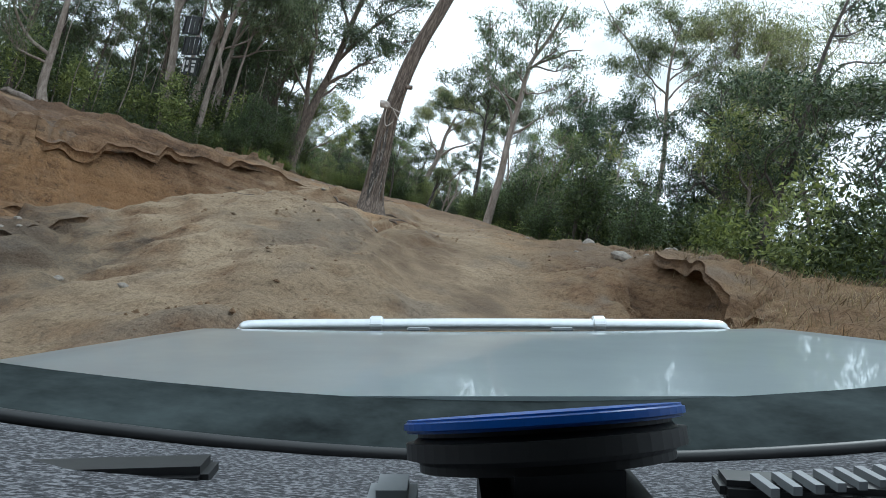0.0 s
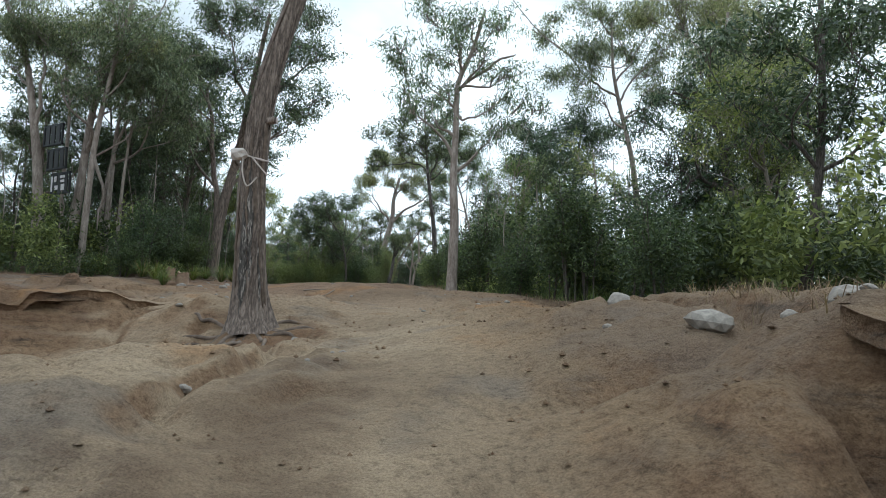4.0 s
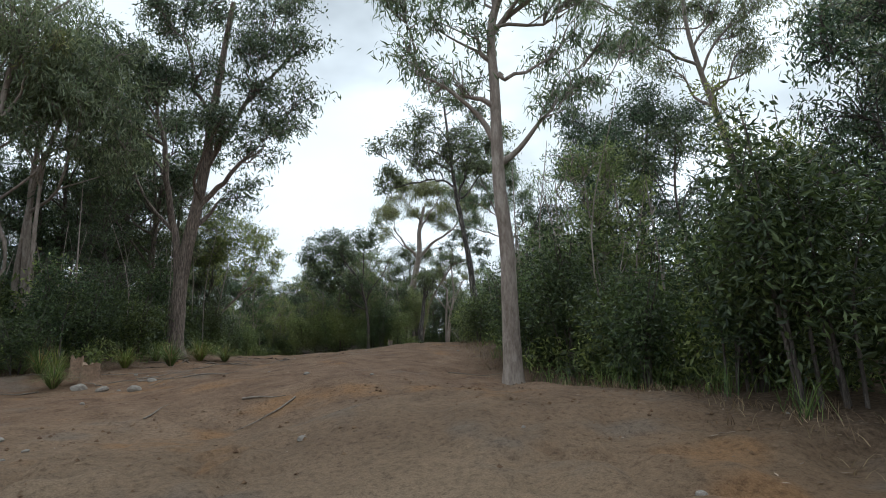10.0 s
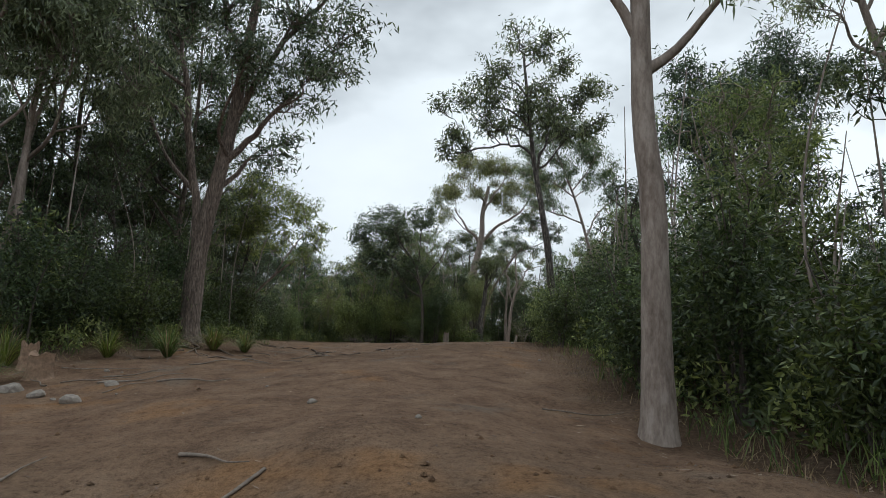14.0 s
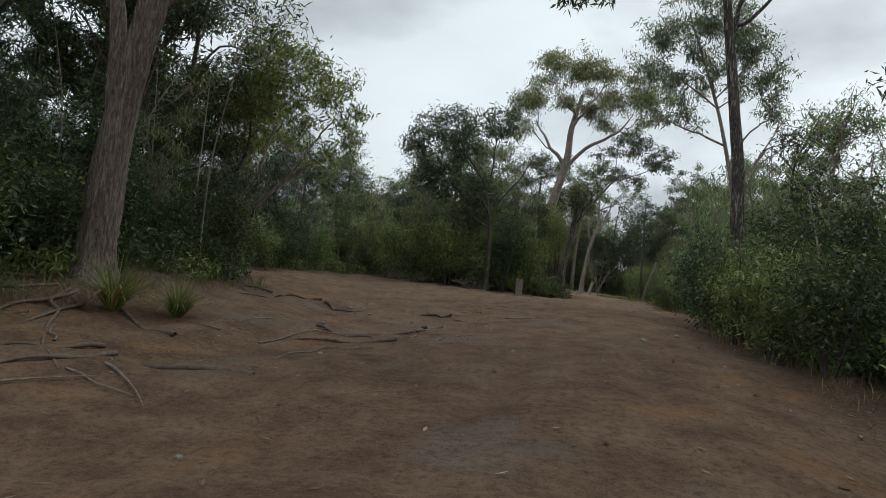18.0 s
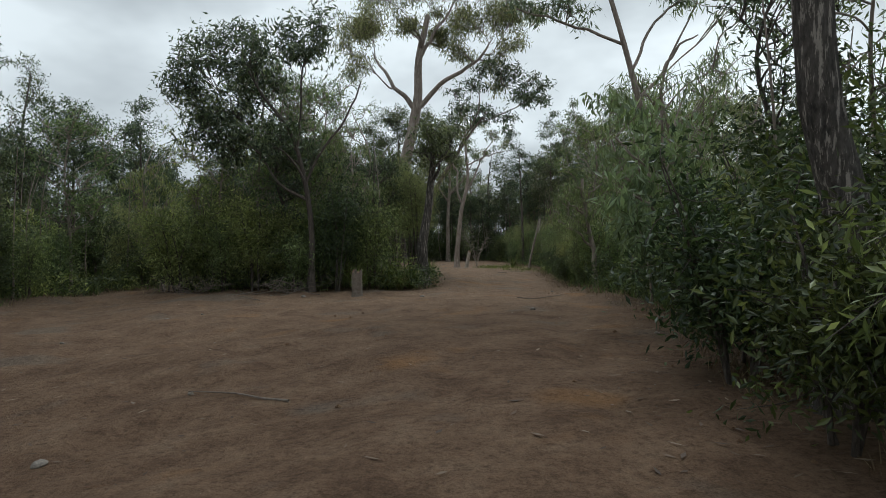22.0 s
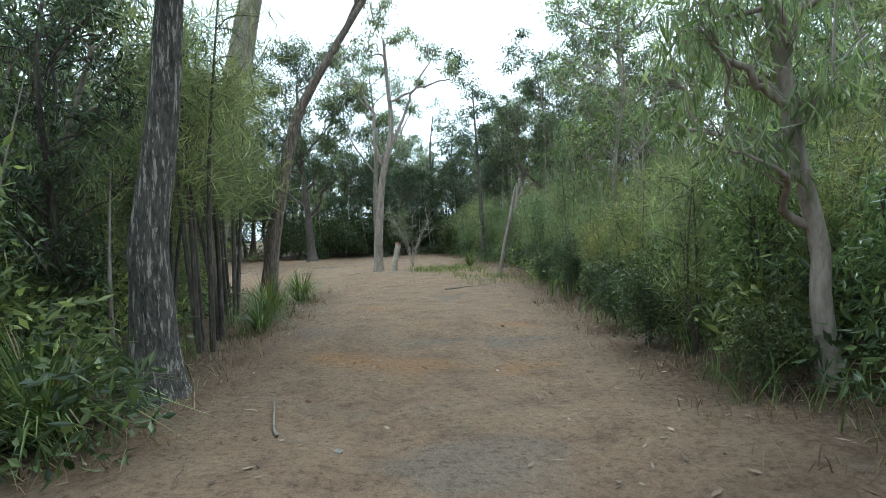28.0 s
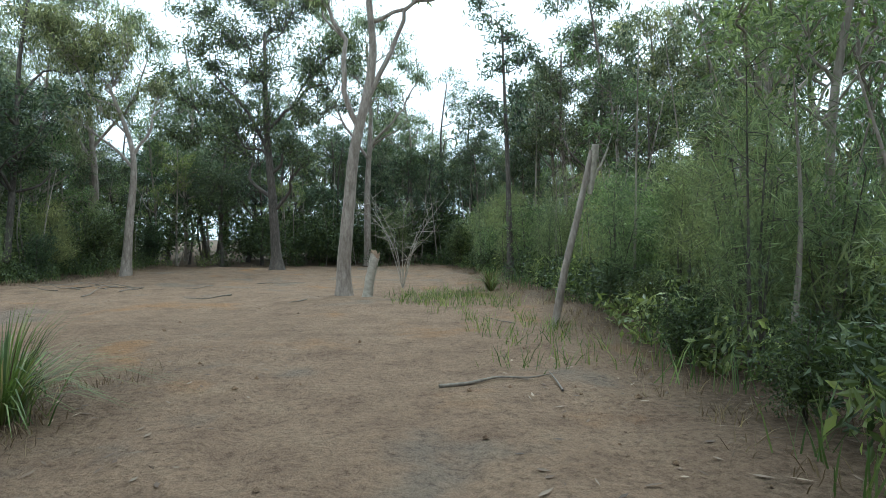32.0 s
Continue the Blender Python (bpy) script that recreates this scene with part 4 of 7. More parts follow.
gum('thin sparse gum with spidery bare branches', 'smooth', 0.14,
    [(4.2, 58.0, 8.4), (4.0, 58.0, 10.0), (3.5, 58.0, 12.1), (2.9, 58.0, 14.2), (2.1, 58.0, 16.4), (1.3, 58.0, 18.5)],
    [[(3.6, 58.0, 11.8), (4.4, 58.0, 13.3), (5.4, 58.0, 14.1)], [(3.7, 58.0, 11.0), (5.0, 58.0, 12.2), (5.7, 58.0, 12.8)], [(3.4, 58.0, 12.6), (1.6, 58.0, 13.3), (-0.0, 58.0, 13.7)], [(2.9, 58.0, 14.2), (1.3, 58.0, 15.5), (-0.1, 58.0, 16.5)], [(2.7, 58.0, 14.8), (3.8, 58.0, 16.2), (4.6, 58.0, 17.3)], [(2.1, 58.0, 16.4), (0.5, 58.0, 17.7), (-0.1, 58.0, 18.5)]],
    [(-0.3, 59.0, 16.4, 0.93), (-0.0, 57.3, 17.1, 1.0), (0.9, 58.9, 18.6, 1.08), (2.2, 57.1, 17.7, 1.02), (3.3, 58.0, 17.8, 1.02), (4.3, 57.1, 17.0, 1.02), (5.2, 58.4, 16.4, 0.95), (0.9, 58.7, 15.4, 0.8), (1.7, 57.9, 13.7, 0.79), (0.6, 58.7, 14.0, 0.67), (4.7, 58.7, 15.6, 0.88), (3.8, 57.7, 16.6, 0.82), (1.7, 58.1, 16.9, 0.82), (5.6, 58.4, 14.3, 0.69), (3.8, 58.5, 15.3, 0.68), (2.3, 58.7, 15.2, 0.68), (2.7, 57.4, 15.9, 0.75), (0.9, 58.7, 19.9, 1.16), (2.7, 57.0, 19.0, 1.17)])
gum('slim grey gum forking beside a broken stub in the clearing', 'smooth', 0.2,
    [(-1.8, 81.7, 4.3), (-1.8, 81.7, 5.5), (-1.7, 81.7, 6.7), (-1.5, 81.7, 8.6), (-1.2, 81.7, 9.9), (-1.0, 81.7, 11.1), (-1.1, 81.7, 12.6), (-1.2, 81.7, 14.6)],
    [[(-1.3, 81.7, 9.6), (-0.6, 81.7, 10.9), (-0.1, 81.7, 12.2), (0.8, 81.7, 13.7)], [(-1.4, 81.7, 9.3), (-2.2, 81.7, 10.8), (-2.6, 81.7, 12.0), (-2.9, 81.7, 13.4)], [(-0.2, 81.7, 12.0), (0.7, 81.7, 12.6), (1.6, 81.7, 12.9)]],
    [(-1.8, 81.2, 14.4, 0.6), (-0.5, 81.9, 14.8, 0.6), (0.6, 81.8, 14.2, 0.5), (-2.8, 81.1, 13.8, 0.5), (1.5, 81.4, 13.2, 0.35), (-3.3, 82.2, 12.9, 0.3), (-1.2, 80.8, 15.4, 0.7), (0.2, 82.2, 13.0, 0.25), (-2.2, 81.4, 12.6, 0.25)])
gum('pale gum with a leaning crown at the back of the clearing', 'smooth', 0.2,
    [(-11.9, 91.0, 4.7), (-11.7, 91.0, 7.0), (-11.5, 91.0, 9.1), (-11.7, 91.0, 10.5), (-12.5, 91.0, 12.6)],
    [[(-11.5, 91.0, 9.6), (-10.9, 91.0, 11.0), (-10.3, 91.0, 11.7)]],
    [(-13.0, 90.2, 14.4, 1.29), (-13.0, 92.3, 13.7, 1.26), (-11.3, 90.3, 14.4, 0.99), (-13.8, 90.0, 13.7, 1.3), (-12.8, 90.6, 11.8, 0.98), (-14.4, 90.1, 15.0, 1.45), (-10.8, 91.3, 12.7, 0.8)])
gum('broad dark tree with layered foliage behind the clearing', 'dark', 0.26,
    [(-6.6, 95.0, 4.7), (-6.8, 95.0, 8.2), (-7.0, 95.0, 10.9), (-7.1, 95.0, 13.7), (-7.1, 95.0, 16.1)],
    [[(-7.0, 95.0, 10.4), (-8.2, 95.0, 12.6), (-9.5, 95.0, 14.2)], [(-7.0, 95.0, 11.5), (-5.5, 95.0, 12.8), (-4.1, 95.0, 13.7)]],
    [(-8.8, 96.5, 16.6, 1.66), (-6.6, 96.4, 17.1, 1.64), (-9.8, 96.0, 15.0, 1.38), (-6.9, 94.2, 14.2, 1.47), (-4.7, 93.6, 14.6, 1.34), (-10.5, 96.3, 13.1, 1.25), (-8.3, 95.3, 12.4, 1.23), (-4.9, 93.5, 12.3, 1.26), (-4.0, 96.0, 13.9, 1.03), (-9.4, 96.5, 10.9, 1.28), (-5.7, 94.5, 10.6, 1.02), (-11.1, 95.8, 11.3, 1.07), (-9.8, 93.8, 15.6, 1.23), (-3.4, 94.6, 15.6, 1.1), (-2.6, 95.2, 13.0, 1.0), (-11.8, 94.6, 14.0, 1.1), (-7.4, 95.4, 18.4, 1.3), (-5.2, 95.0, 17.6, 1.1), (-10.2, 95.2, 17.4, 1.1)])
gum('tall narrow dark tree behind the clearing', 'dark', 0.12,
    [(3.5, 87.0, 5.0), (3.4, 87.0, 8.7), (3.3, 87.0, 11.1), (3.2, 87.0, 13.7)],
    [],
    [(2.8, 87.5, 14.3, 0.65), (3.4, 86.8, 13.5, 0.69), (3.1, 87.3, 12.5, 0.68), (3.9, 87.5, 11.6, 0.59), (2.5, 87.2, 11.1, 0.62), (3.5, 87.1, 10.3, 0.58), (2.7, 87.5, 15.3, 0.74), (4.1, 87.3, 12.8, 0.51)])
gum('old gum with long forking pale limbs on the far side', 'smooth', 0.25,
    [(18.1, 92.0, 8.5), (18.0, 92.0, 11.3), (17.4, 92.0, 14.6), (16.0, 92.0, 16.8)],
    [[(17.7, 92.0, 13.1), (19.0, 92.0, 14.1), (20.9, 92.0, 13.1)], [(15.3, 92.0, 9.3), (14.8, 92.0, 11.0), (14.1, 92.0, 13.5), (12.8, 92.0, 16.3)]],
    [(14.1, 92.6, 15.5, 1.34), (12.9, 92.8, 14.5, 1.02), (15.3, 91.5, 15.6, 1.38), (17.2, 90.4, 14.8, 1.43), (10.6, 92.2, 13.8, 0.99), (11.4, 91.2, 12.6, 1.0), (16.8, 92.6, 14.2, 1.08), (20.2, 91.4, 15.2, 1.49), (9.2, 91.9, 15.2, 0.99), (11.8, 93.3, 16.5, 1.14)])
gum('straight ironbark with dark peeling bark', 'iron', 0.225,
    [(-3.2, 61.6, 5.2), (-3.2, 61.6, 5.9), (-3.2, 61.6, 6.3), (-3.0, 61.6, 7.5), (-2.9, 61.6, 8.4), (-2.8, 61.6, 9.3), (-2.8, 61.6, 10.1)],
    [[(-2.9, 61.6, 9.0), (-2.6, 61.6, 9.7), (-2.1, 61.6, 10.3)]],
    [(-2.8, 61.7, 10.5, 0.87), (-2.1, 61.5, 10.4, 0.71), (-3.1, 60.8, 9.8, 0.81), (-2.6, 61.5, 9.7, 0.41)])
gum('slender weeping gum with hanging pale-green leaves', 'weep', 0.1,
    [(3.1, 60.6, 5.1), (3.0, 60.6, 5.5), (3.0, 60.6, 6.0), (2.8, 60.6, 6.9), (2.7, 60.6, 7.6), (2.6, 60.6, 8.1), (2.6, 60.6, 8.6)],
    [[(2.8, 60.6, 7.2), (2.4, 60.6, 7.6), (2.1, 60.6, 7.8)], [(2.7, 60.6, 7.6), (3.0, 60.6, 8.1), (3.3, 60.6, 8.4)]],
    [(2.5, 61.0, 7.7, 0.43), (1.8, 60.3, 7.1, 0.36), (2.5, 60.7, 7.1, 0.37), (2.7, 60.5, 7.9, 0.45), (1.6, 60.4, 7.5, 0.33), (3.1, 60.5, 7.5, 0.49), (1.9, 60.5, 8.0, 0.4), (2.5, 60.7, 8.4, 0.48)])
gum('leaning reddish stringybark beside the clearing', 'rough', 0.17,
    [(-3.8, 69.3, 4.8), (-3.7, 69.3, 5.6), (-3.6, 69.3, 6.3), (-3.4, 69.3, 7.2), (-3.2, 69.3, 8.1), (-2.8, 69.3, 9.3), (-1.2, 69.3, 11.8), (-0.5, 69.3, 12.7)],
    [[(-2.0, 69.3, 10.7), (-1.2, 69.3, 12.4), (-0.7, 69.3, 13.9)], [(-0.8, 69.3, 12.4), (0.7, 69.3, 12.9), (1.9, 69.3, 13.6)]],
    [(-1.0, 69.5, 14.4, 0.76), (0.3, 70.1, 15.0, 0.87), (1.3, 69.8, 14.0, 0.76), (2.2, 68.9, 13.5, 0.66), (0.7, 69.0, 12.6, 0.6), (-0.5, 69.9, 13.2, 0.7), (-1.6, 68.6, 13.2, 0.6), (2.6, 69.7, 14.4, 0.46), (-0.5, 69.7, 15.2, 0.56), (1.7, 69.3, 14.6, 0.56)])
gum('clump of grey gums carrying stacked black pallets', 'smooth', 0.26,
    [(-17.0, 33.5, 3.2), (-17.3, 33.5, 5.7), (-17.6, 33.5, 8.2), (-18.1, 33.5, 10.7), (-18.8, 33.5, 13.6), (-19.9, 33.5, 16.0), (-20.6, 33.5, 17.6)],
    [[(-17.7, 33.5, 10.0), (-17.6, 33.5, 12.0), (-18.2, 33.5, 14.4)], [(-16.5, 33.5, 3.2), (-17.1, 33.5, 4.7), (-17.3, 33.5, 5.7)]],
    [(-19.4, 33.3, 13.5, 1.29), (-20.4, 35.0, 16.2, 1.5), (-17.5, 32.9, 14.9, 1.15), (-18.6, 31.3, 16.4, 2.04)])
gum('grey gum behind the stacked black pallets', 'smooth', 0.24,
    [(-15.9, 34.0, 3.3), (-16.0, 34.0, 5.3), (-15.9, 34.0, 7.8), (-15.7, 34.0, 11.8), (-14.9, 34.0, 14.7), (-14.4, 34.0, 16.9)],
    [[(-15.7, 34.0, 10.2), (-14.9, 34.0, 7.8), (-14.9, 34.0, 5.8)]],
    [(-16.6, 33.2, 14.3, 1.45), (-14.8, 33.9, 13.3, 1.51), (-12.9, 32.5, 14.3, 1.66), (-13.0, 34.1, 11.8, 1.33), (-12.2, 33.7, 13.6, 1.34), (-13.8, 32.1, 15.1, 1.87), (-15.4, 32.8, 12.1, 1.22)])
gum('thin crooked gum stem in the undergrowth', 'smooth', 0.13,
    [(-16.7, 34.5, 3.8), (-17.0, 34.5, 7.4), (-17.1, 34.5, 11.1), (-17.4, 34.5, 13.0), (-17.8, 34.5, 14.9)],
    [],
    [(-18.6, 35.5, 16.5, 1.51), (-17.0, 34.8, 15.9, 1.29), (-18.8, 35.2, 15.2, 1.3)])
gum('thin pale gum on the terrace', 'smooth', 0.16,
    [(-15.5, 36.0, 5.0), (-15.6, 36.0, 8.8), (-15.5, 36.0, 11.9), (-14.7, 36.0, 14.5), (-14.3, 36.0, 16.9)],
    [[(-15.5, 36.0, 11.9), (-15.9, 36.0, 13.9), (-16.5, 36.0, 15.6)]],
    [(-13.4, 35.4, 15.4, 1.76), (-14.1, 34.6, 16.1, 1.97), (-11.7, 34.5, 13.1, 1.54), (-15.8, 36.5, 14.1, 1.28), (-11.9, 35.9, 11.1, 1.32)])
gum('grey gum standing at the top of the eroded bank', 'smooth', 0.2,
    [(-19.1, 27.0, 2.6), (-19.4, 27.0, 4.0), (-19.4, 27.0, 5.7), (-19.4, 27.0, 8.0), (-19.5, 27.0, 10.1)],
    [[(-19.2, 27.0, 3.0), (-20.2, 27.0, 3.5), (-21.1, 27.0, 3.1)]],
    [(-21.8, 28.2, 11.2, 2.63), (-18.5, 27.6, 10.7, 1.88), (-21.3, 25.2, 8.1, 2.02)])
gum('leaning pale sapling at the edge of the forest', 'smooth', 0.13,
    [(-15.7, 36.0, 4.6), (-15.9, 36.0, 6.5), (-15.8, 36.0, 8.1), (-15.5, 36.0, 10.5), (-14.7, 36.0, 12.9), (-14.4, 36.0, 14.7)],
    [],
    [(-14.5, 35.5, 15.1, 1.22), (-16.1, 35.8, 14.3, 0.99)])
gum('bent grey sapling at the edge of the forest', 'smooth', 0.1,
    [(-14.2, 34.5, 5.9), (-14.2, 34.5, 9.0), (-14.0, 34.5, 11.2), (-13.3, 34.5, 13.4)],
    [[(-14.0, 34.5, 11.2), (-14.4, 34.5, 12.2)]],
    [(-12.9, 33.6, 13.4, 1.15), (-12.1, 33.3, 12.1, 1.02), (-13.7, 33.7, 13.1, 1.16)])
gum('tall bare-limbed gum beside the terrace', 'smooth', 0.16,
    [(-14.9, 33.0, 9.2), (-14.6, 33.0, 12.3), (-14.1, 33.0, 15.6), (-13.8, 33.0, 17.8), (-13.7, 33.0, 19.9)],
    [[(-14.2, 33.0, 15.1), (-13.1, 33.0, 16.1), (-12.4, 33.0, 17.2)]],
    [(-12.8, 33.0, 17.4, 0.37), (-14.5, 32.7, 18.0, 0.49), (-12.7, 32.3, 13.8, 0.65)])
gum('leafy light-green tree overhanging the dirt clearing', 'light', 0.09,
    [(-13.1, 46.0, 5.7), (-12.7, 46.0, 6.5), (-11.6, 46.0, 7.6), (-10.6, 46.0, 8.4)],
    [[(-12.7, 46.0, 6.5), (-12.3, 46.0, 7.9), (-12.0, 46.0, 9.4)], [(-11.6, 46.0, 7.6), (-10.8, 46.0, 8.9), (-10.2, 46.0, 9.6)]],
    [(-12.7, 46.6, 10.3, 1.26), (-10.6, 45.5, 10.4, 1.07), (-9.6, 45.4, 9.6, 0.62), (-9.5, 45.8, 9.0, 0.47), (-11.8, 46.8, 9.2, 0.77), (-13.3, 46.7, 9.0, 0.96), (-9.8, 45.3, 8.5, 0.62), (-12.4, 45.0, 10.2, 1.4), (-11.5, 45.3, 11.0, 1.35), (-10.3, 46.7, 11.0, 0.63)])
gum('dark pine-like tree behind the dirt clearing', 'dark', 0.14,
    [(-21.4, 76.0, 4.8), (-21.4, 76.0, 8.9), (-21.4, 76.0, 13.4)],
    [],
    [(-22.0, 77.1, 14.0, 1.31), (-22.6, 77.4, 12.4, 1.56), (-21.0, 76.9, 11.9, 1.46), (-19.4, 74.3, 10.0, 1.53), (-21.5, 74.3, 10.0, 1.56), (-21.4, 75.7, 15.0, 0.79)])
gum('rounded dark tree behind the dirt clearing', 'dark', 0.14,
    [(-24.5, 74.0, 4.8), (-24.4, 74.0, 8.8), (-24.3, 74.0, 11.9)],
    [],
    [(-22.7, 72.6, 13.2, 1.28), (-25.6, 74.0, 13.5, 1.57), (-24.3, 74.1, 11.5, 1.71), (-25.8, 73.1, 11.4, 1.57), (-22.0, 72.9, 11.3, 1.26)])
gum('dark bushy young gum behind the gully', 'light', 0.1,
    [(11.3, 24.0, 4.2), (11.0, 24.0, 6.3), (10.7, 24.0, 8.2), (10.3, 24.0, 10.5)],
    [],
    [(9.9, 23.2, 10.2, 1.29), (9.2, 23.8, 9.4, 1.14), (10.7, 22.8, 9.2, 1.18), (10.3, 24.3, 8.2, 1.14), (11.7, 24.8, 8.1, 1.16), (12.0, 24.8, 11.1, 0.87), (8.6, 23.6, 8.4, 0.9)])
gum('spreading grey gum far behind the gully', 'smooth', 0.2,
    [(21.1, 36.0, 7.2), (19.2, 36.0, 11.6), (17.1, 36.0, 15.5), (15.0, 36.0, 19.1)],
    [[(17.1, 36.0, 15.5), (18.0, 36.0, 18.6), (19.1, 36.0, 20.7)]],
    [(15.8, 38.3, 21.0, 2.41), (16.2, 33.5, 17.9, 2.45), (19.9, 37.2, 22.1, 2.97), (14.2, 35.9, 16.8, 1.94), (20.4, 37.0, 17.5, 2.46), (11.9, 33.8, 18.8, 1.98), (20.1, 33.3, 17.3, 2.54)])

gum('dense dark-leaved tree rising behind the thicket', 'dark', 0.14,
    [(7.4, 42.5, 4.8), (7.3, 42.5, 9.0), (7.0, 42.5, 12.0), (6.8, 42.5, 14.0)],
    [[(7.3, 42.5, 8.6), (6.4, 42.3, 10.4), (5.7, 42.2, 11.8)]],
    [(6.2, 42.3, 14.6, 1.0), (7.8, 42.6, 14.4, 1.1), (7.0, 41.8, 13.2, 1.2), (8.6, 42.8, 12.8, 1.2), (5.8, 42.0, 12.2, 1.1), (7.4, 43.2, 11.4, 1.3), (8.8, 42.0, 10.6, 1.2), (6.2, 41.6, 10.2, 1.2), (7.6, 42.4, 9.2, 1.3)])
gum('leafy light-green wattle tree growing out of the thicket', 'light', 0.09,
    [(5.9, 34.5, 4.2), (5.8, 34.5, 6.0), (5.6, 34.5, 7.8), (5.5, 34.4, 9.4)],
    [[(5.8, 34.5, 5.6), (6.5, 34.7, 7.0), (6.9, 34.8, 8.4)]],
    [(5.4, 34.3, 9.9, 0.8), (6.4, 34.8, 9.2, 0.9), (4.9, 34.6, 8.6, 0.8), (5.9, 34.0, 8.0, 1.0), (6.9, 34.6, 7.4, 1.0), (5.0, 34.2, 7.0, 0.9), (6.0, 34.8, 6.2, 1.0), (4.7, 34.9, 5.9, 0.8)])
gum('tall grey gum with a wide lacy crown beyond the clearing', 'smooth', 0.19,
    [(9.6, 81.0, 4.8), (9.5, 81.0, 8.0), (9.2, 81.0, 11.0), (8.8, 81.0, 13.6), (8.9, 81.0, 15.8)],
    [[(9.4, 81.0, 9.4), (10.6, 81.0, 11.8), (11.8, 81.0, 14.0)], [(9.2, 81.0, 10.6), (7.9, 81.0, 12.4), (6.8, 81.0, 13.6)]],
    [(8.8, 80.6, 14.6, 1.1), (7.2, 81.4, 14.2, 0.9), (6.2, 80.8, 13.0, 0.8), (10.4, 81.2, 15.2, 1.0), (11.9, 80.8, 14.6, 1.1), (12.8, 81.6, 13.0, 0.9), (9.6, 81.0, 16.6, 1.0), (7.4, 80.4, 11.6, 0.8), (10.9, 81.8, 12.4, 0.9), (12.2, 80.4, 11.2, 0.8), (6.6, 81.8, 15.4, 0.8), (11.2, 81.0, 16.8, 0.9)])
gum('tall gum with an open layered crown behind the clearing', 'smooth', 0.22,
    [(-2.6, 99.5, 4.8), (-2.6, 99.5, 9.0), (-2.4, 99.5, 13.0), (-2.6, 99.5, 17.0)],
    [[(-2.5, 99.5, 10.5), (-4.2, 99.5, 13.0), (-5.4, 99.5, 15.2)], [(-2.5, 99.5, 11.4), (-0.9, 99.5, 13.4), (0.2, 99.5, 15.0)]],
    [(-2.6, 99.2, 18.4, 1.2), (-4.4, 99.8, 17.6, 1.2), (-0.8, 99.4, 17.2, 1.1), (-5.6, 99.2, 15.8, 1.2), (0.4, 99.8, 15.4, 1.0), (-3.4, 99.0, 15.6, 1.1), (-1.6, 100.0, 14.8, 1.1), (-4.8, 99.6, 13.6, 1.0), (-0.4, 99.2, 12.8, 1.0), (-6.4, 99.6, 13.4, 0.9)])
gum('tall gum with an open layered crown beside the wood', 'smooth', 0.2,
    [(-15.5, 95.5, 4.8), (-15.4, 95.5, 9.0), (-15.6, 95.5, 13.0), (-15.2, 95.5, 16.4)],
    [[(-15.4, 95.5, 10.0), (-17.0, 95.5, 12.6), (-18.2, 95.5, 14.8)], [(-15.5, 95.5, 11.0), (-13.9, 95.5, 13.2), (-12.8, 95.5, 15.0)]],
    [(-15.2, 95.2, 17.8, 1.2), (-13.6, 95.8, 17.0, 1.1), (-16.8, 95.4, 17.2, 1.2), (-12.6, 95.2, 15.6, 1.0), (-18.4, 95.6, 15.6, 1.2), (-15.6, 95.0, 15.0, 1.1), (-17.4, 96.0, 13.4, 1.1), (-13.4, 95.4, 13.2, 1.0), (-19.4, 95.2, 13.6, 1.0), (-20.2, 95.6, 16.4, 1.1)])
gum('grey gum with spreading bare limbs beside the clearing', 'smooth', 0.18,
    [(13.6, 77.0, 4.8), (13.6, 77.0, 8.5), (13.8, 77.0, 11.6), (13.4, 77.0, 14.4)],
    [[(13.7, 77.0, 10.0), (15.0, 77.0, 12.4), (16.4, 77.0, 14.4)], [(13.7, 77.0, 9.4), (12.2, 77.0, 11.0), (11.2, 77.0, 12.6)]],
    [(13.4, 76.6, 15.0, 1.1), (12.0, 77.4, 14.0, 1.0), (15.0, 76.8, 14.8, 1.1), (16.6, 77.2, 14.4, 1.1), (10.8, 76.8, 12.6, 0.9), (17.4, 76.6, 12.4, 1.0), (14.4, 77.6, 12.4, 1.0), (12.6, 76.4, 11.2, 0.9), (16.0, 77.4, 10.6, 1.0), (14.6, 76.8, 16.6, 0.9)])


# ---- the wood all round ----
def forest_tree(name, style, height, radius, seed, leafy=14, low=0.4, fine=1.05, wide=0.2):
    """A slim forest tree at the origin, for the wood behind the nearer trees."""
    rng = np.random.default_rng(seed)
    lean = rng.normal(0, 0.06, 2)
    top = np.array((lean[0] * height, lean[1] * height, height))
    curve = spline([(0, 0, -0.15), top * 0.35 + (*rng.normal(0, 0.15, 2), 0), top * 0.7 + (*rng.normal(0, 0.25, 2), 0), top], 5)
    r = np.linspace(radius, radius * 0.25, len(curve)) * (1 + 0.6 * np.exp(-curve[:, 2].clip(0, None) / 0.3))
    pieces = [tube(curve, r, 9, 0.04, rng)]
    blobs = []
    for _ in range(leafy):
        a, k = rng.uniform(0, 2 * np.pi), rng.uniform(low, 1.02)
        w = height * wide * (1.25 - 0.5 * abs(k - 0.7) / 0.3)
        d = w * np.sqrt(rng.uniform(0, 1))
        blobs.append((np.cos(a) * d + lean[0] * height * k, np.sin(a) * d + lean[1] * height * k, height * k, height * rng.uniform(0.065, 0.105)))
    wood, lv = crown_of(style, fine, blobs, [(curve, r)], rng, 0.55 if name == "forest_tree" else 0.7, 0.05, 0.55, height * low * 0.6)
    root = new(name)
    child("trunk", mesh_of("trunk", *pieces[0], BARK[style], True), root)
    tagged(child("branchwork", mesh_of("branchwork", *joined(wood), BARK[style], True), root), kind="stuff")
    child("crown", mesh_of("crown", *lv, LEAF[style]), root)
    return root


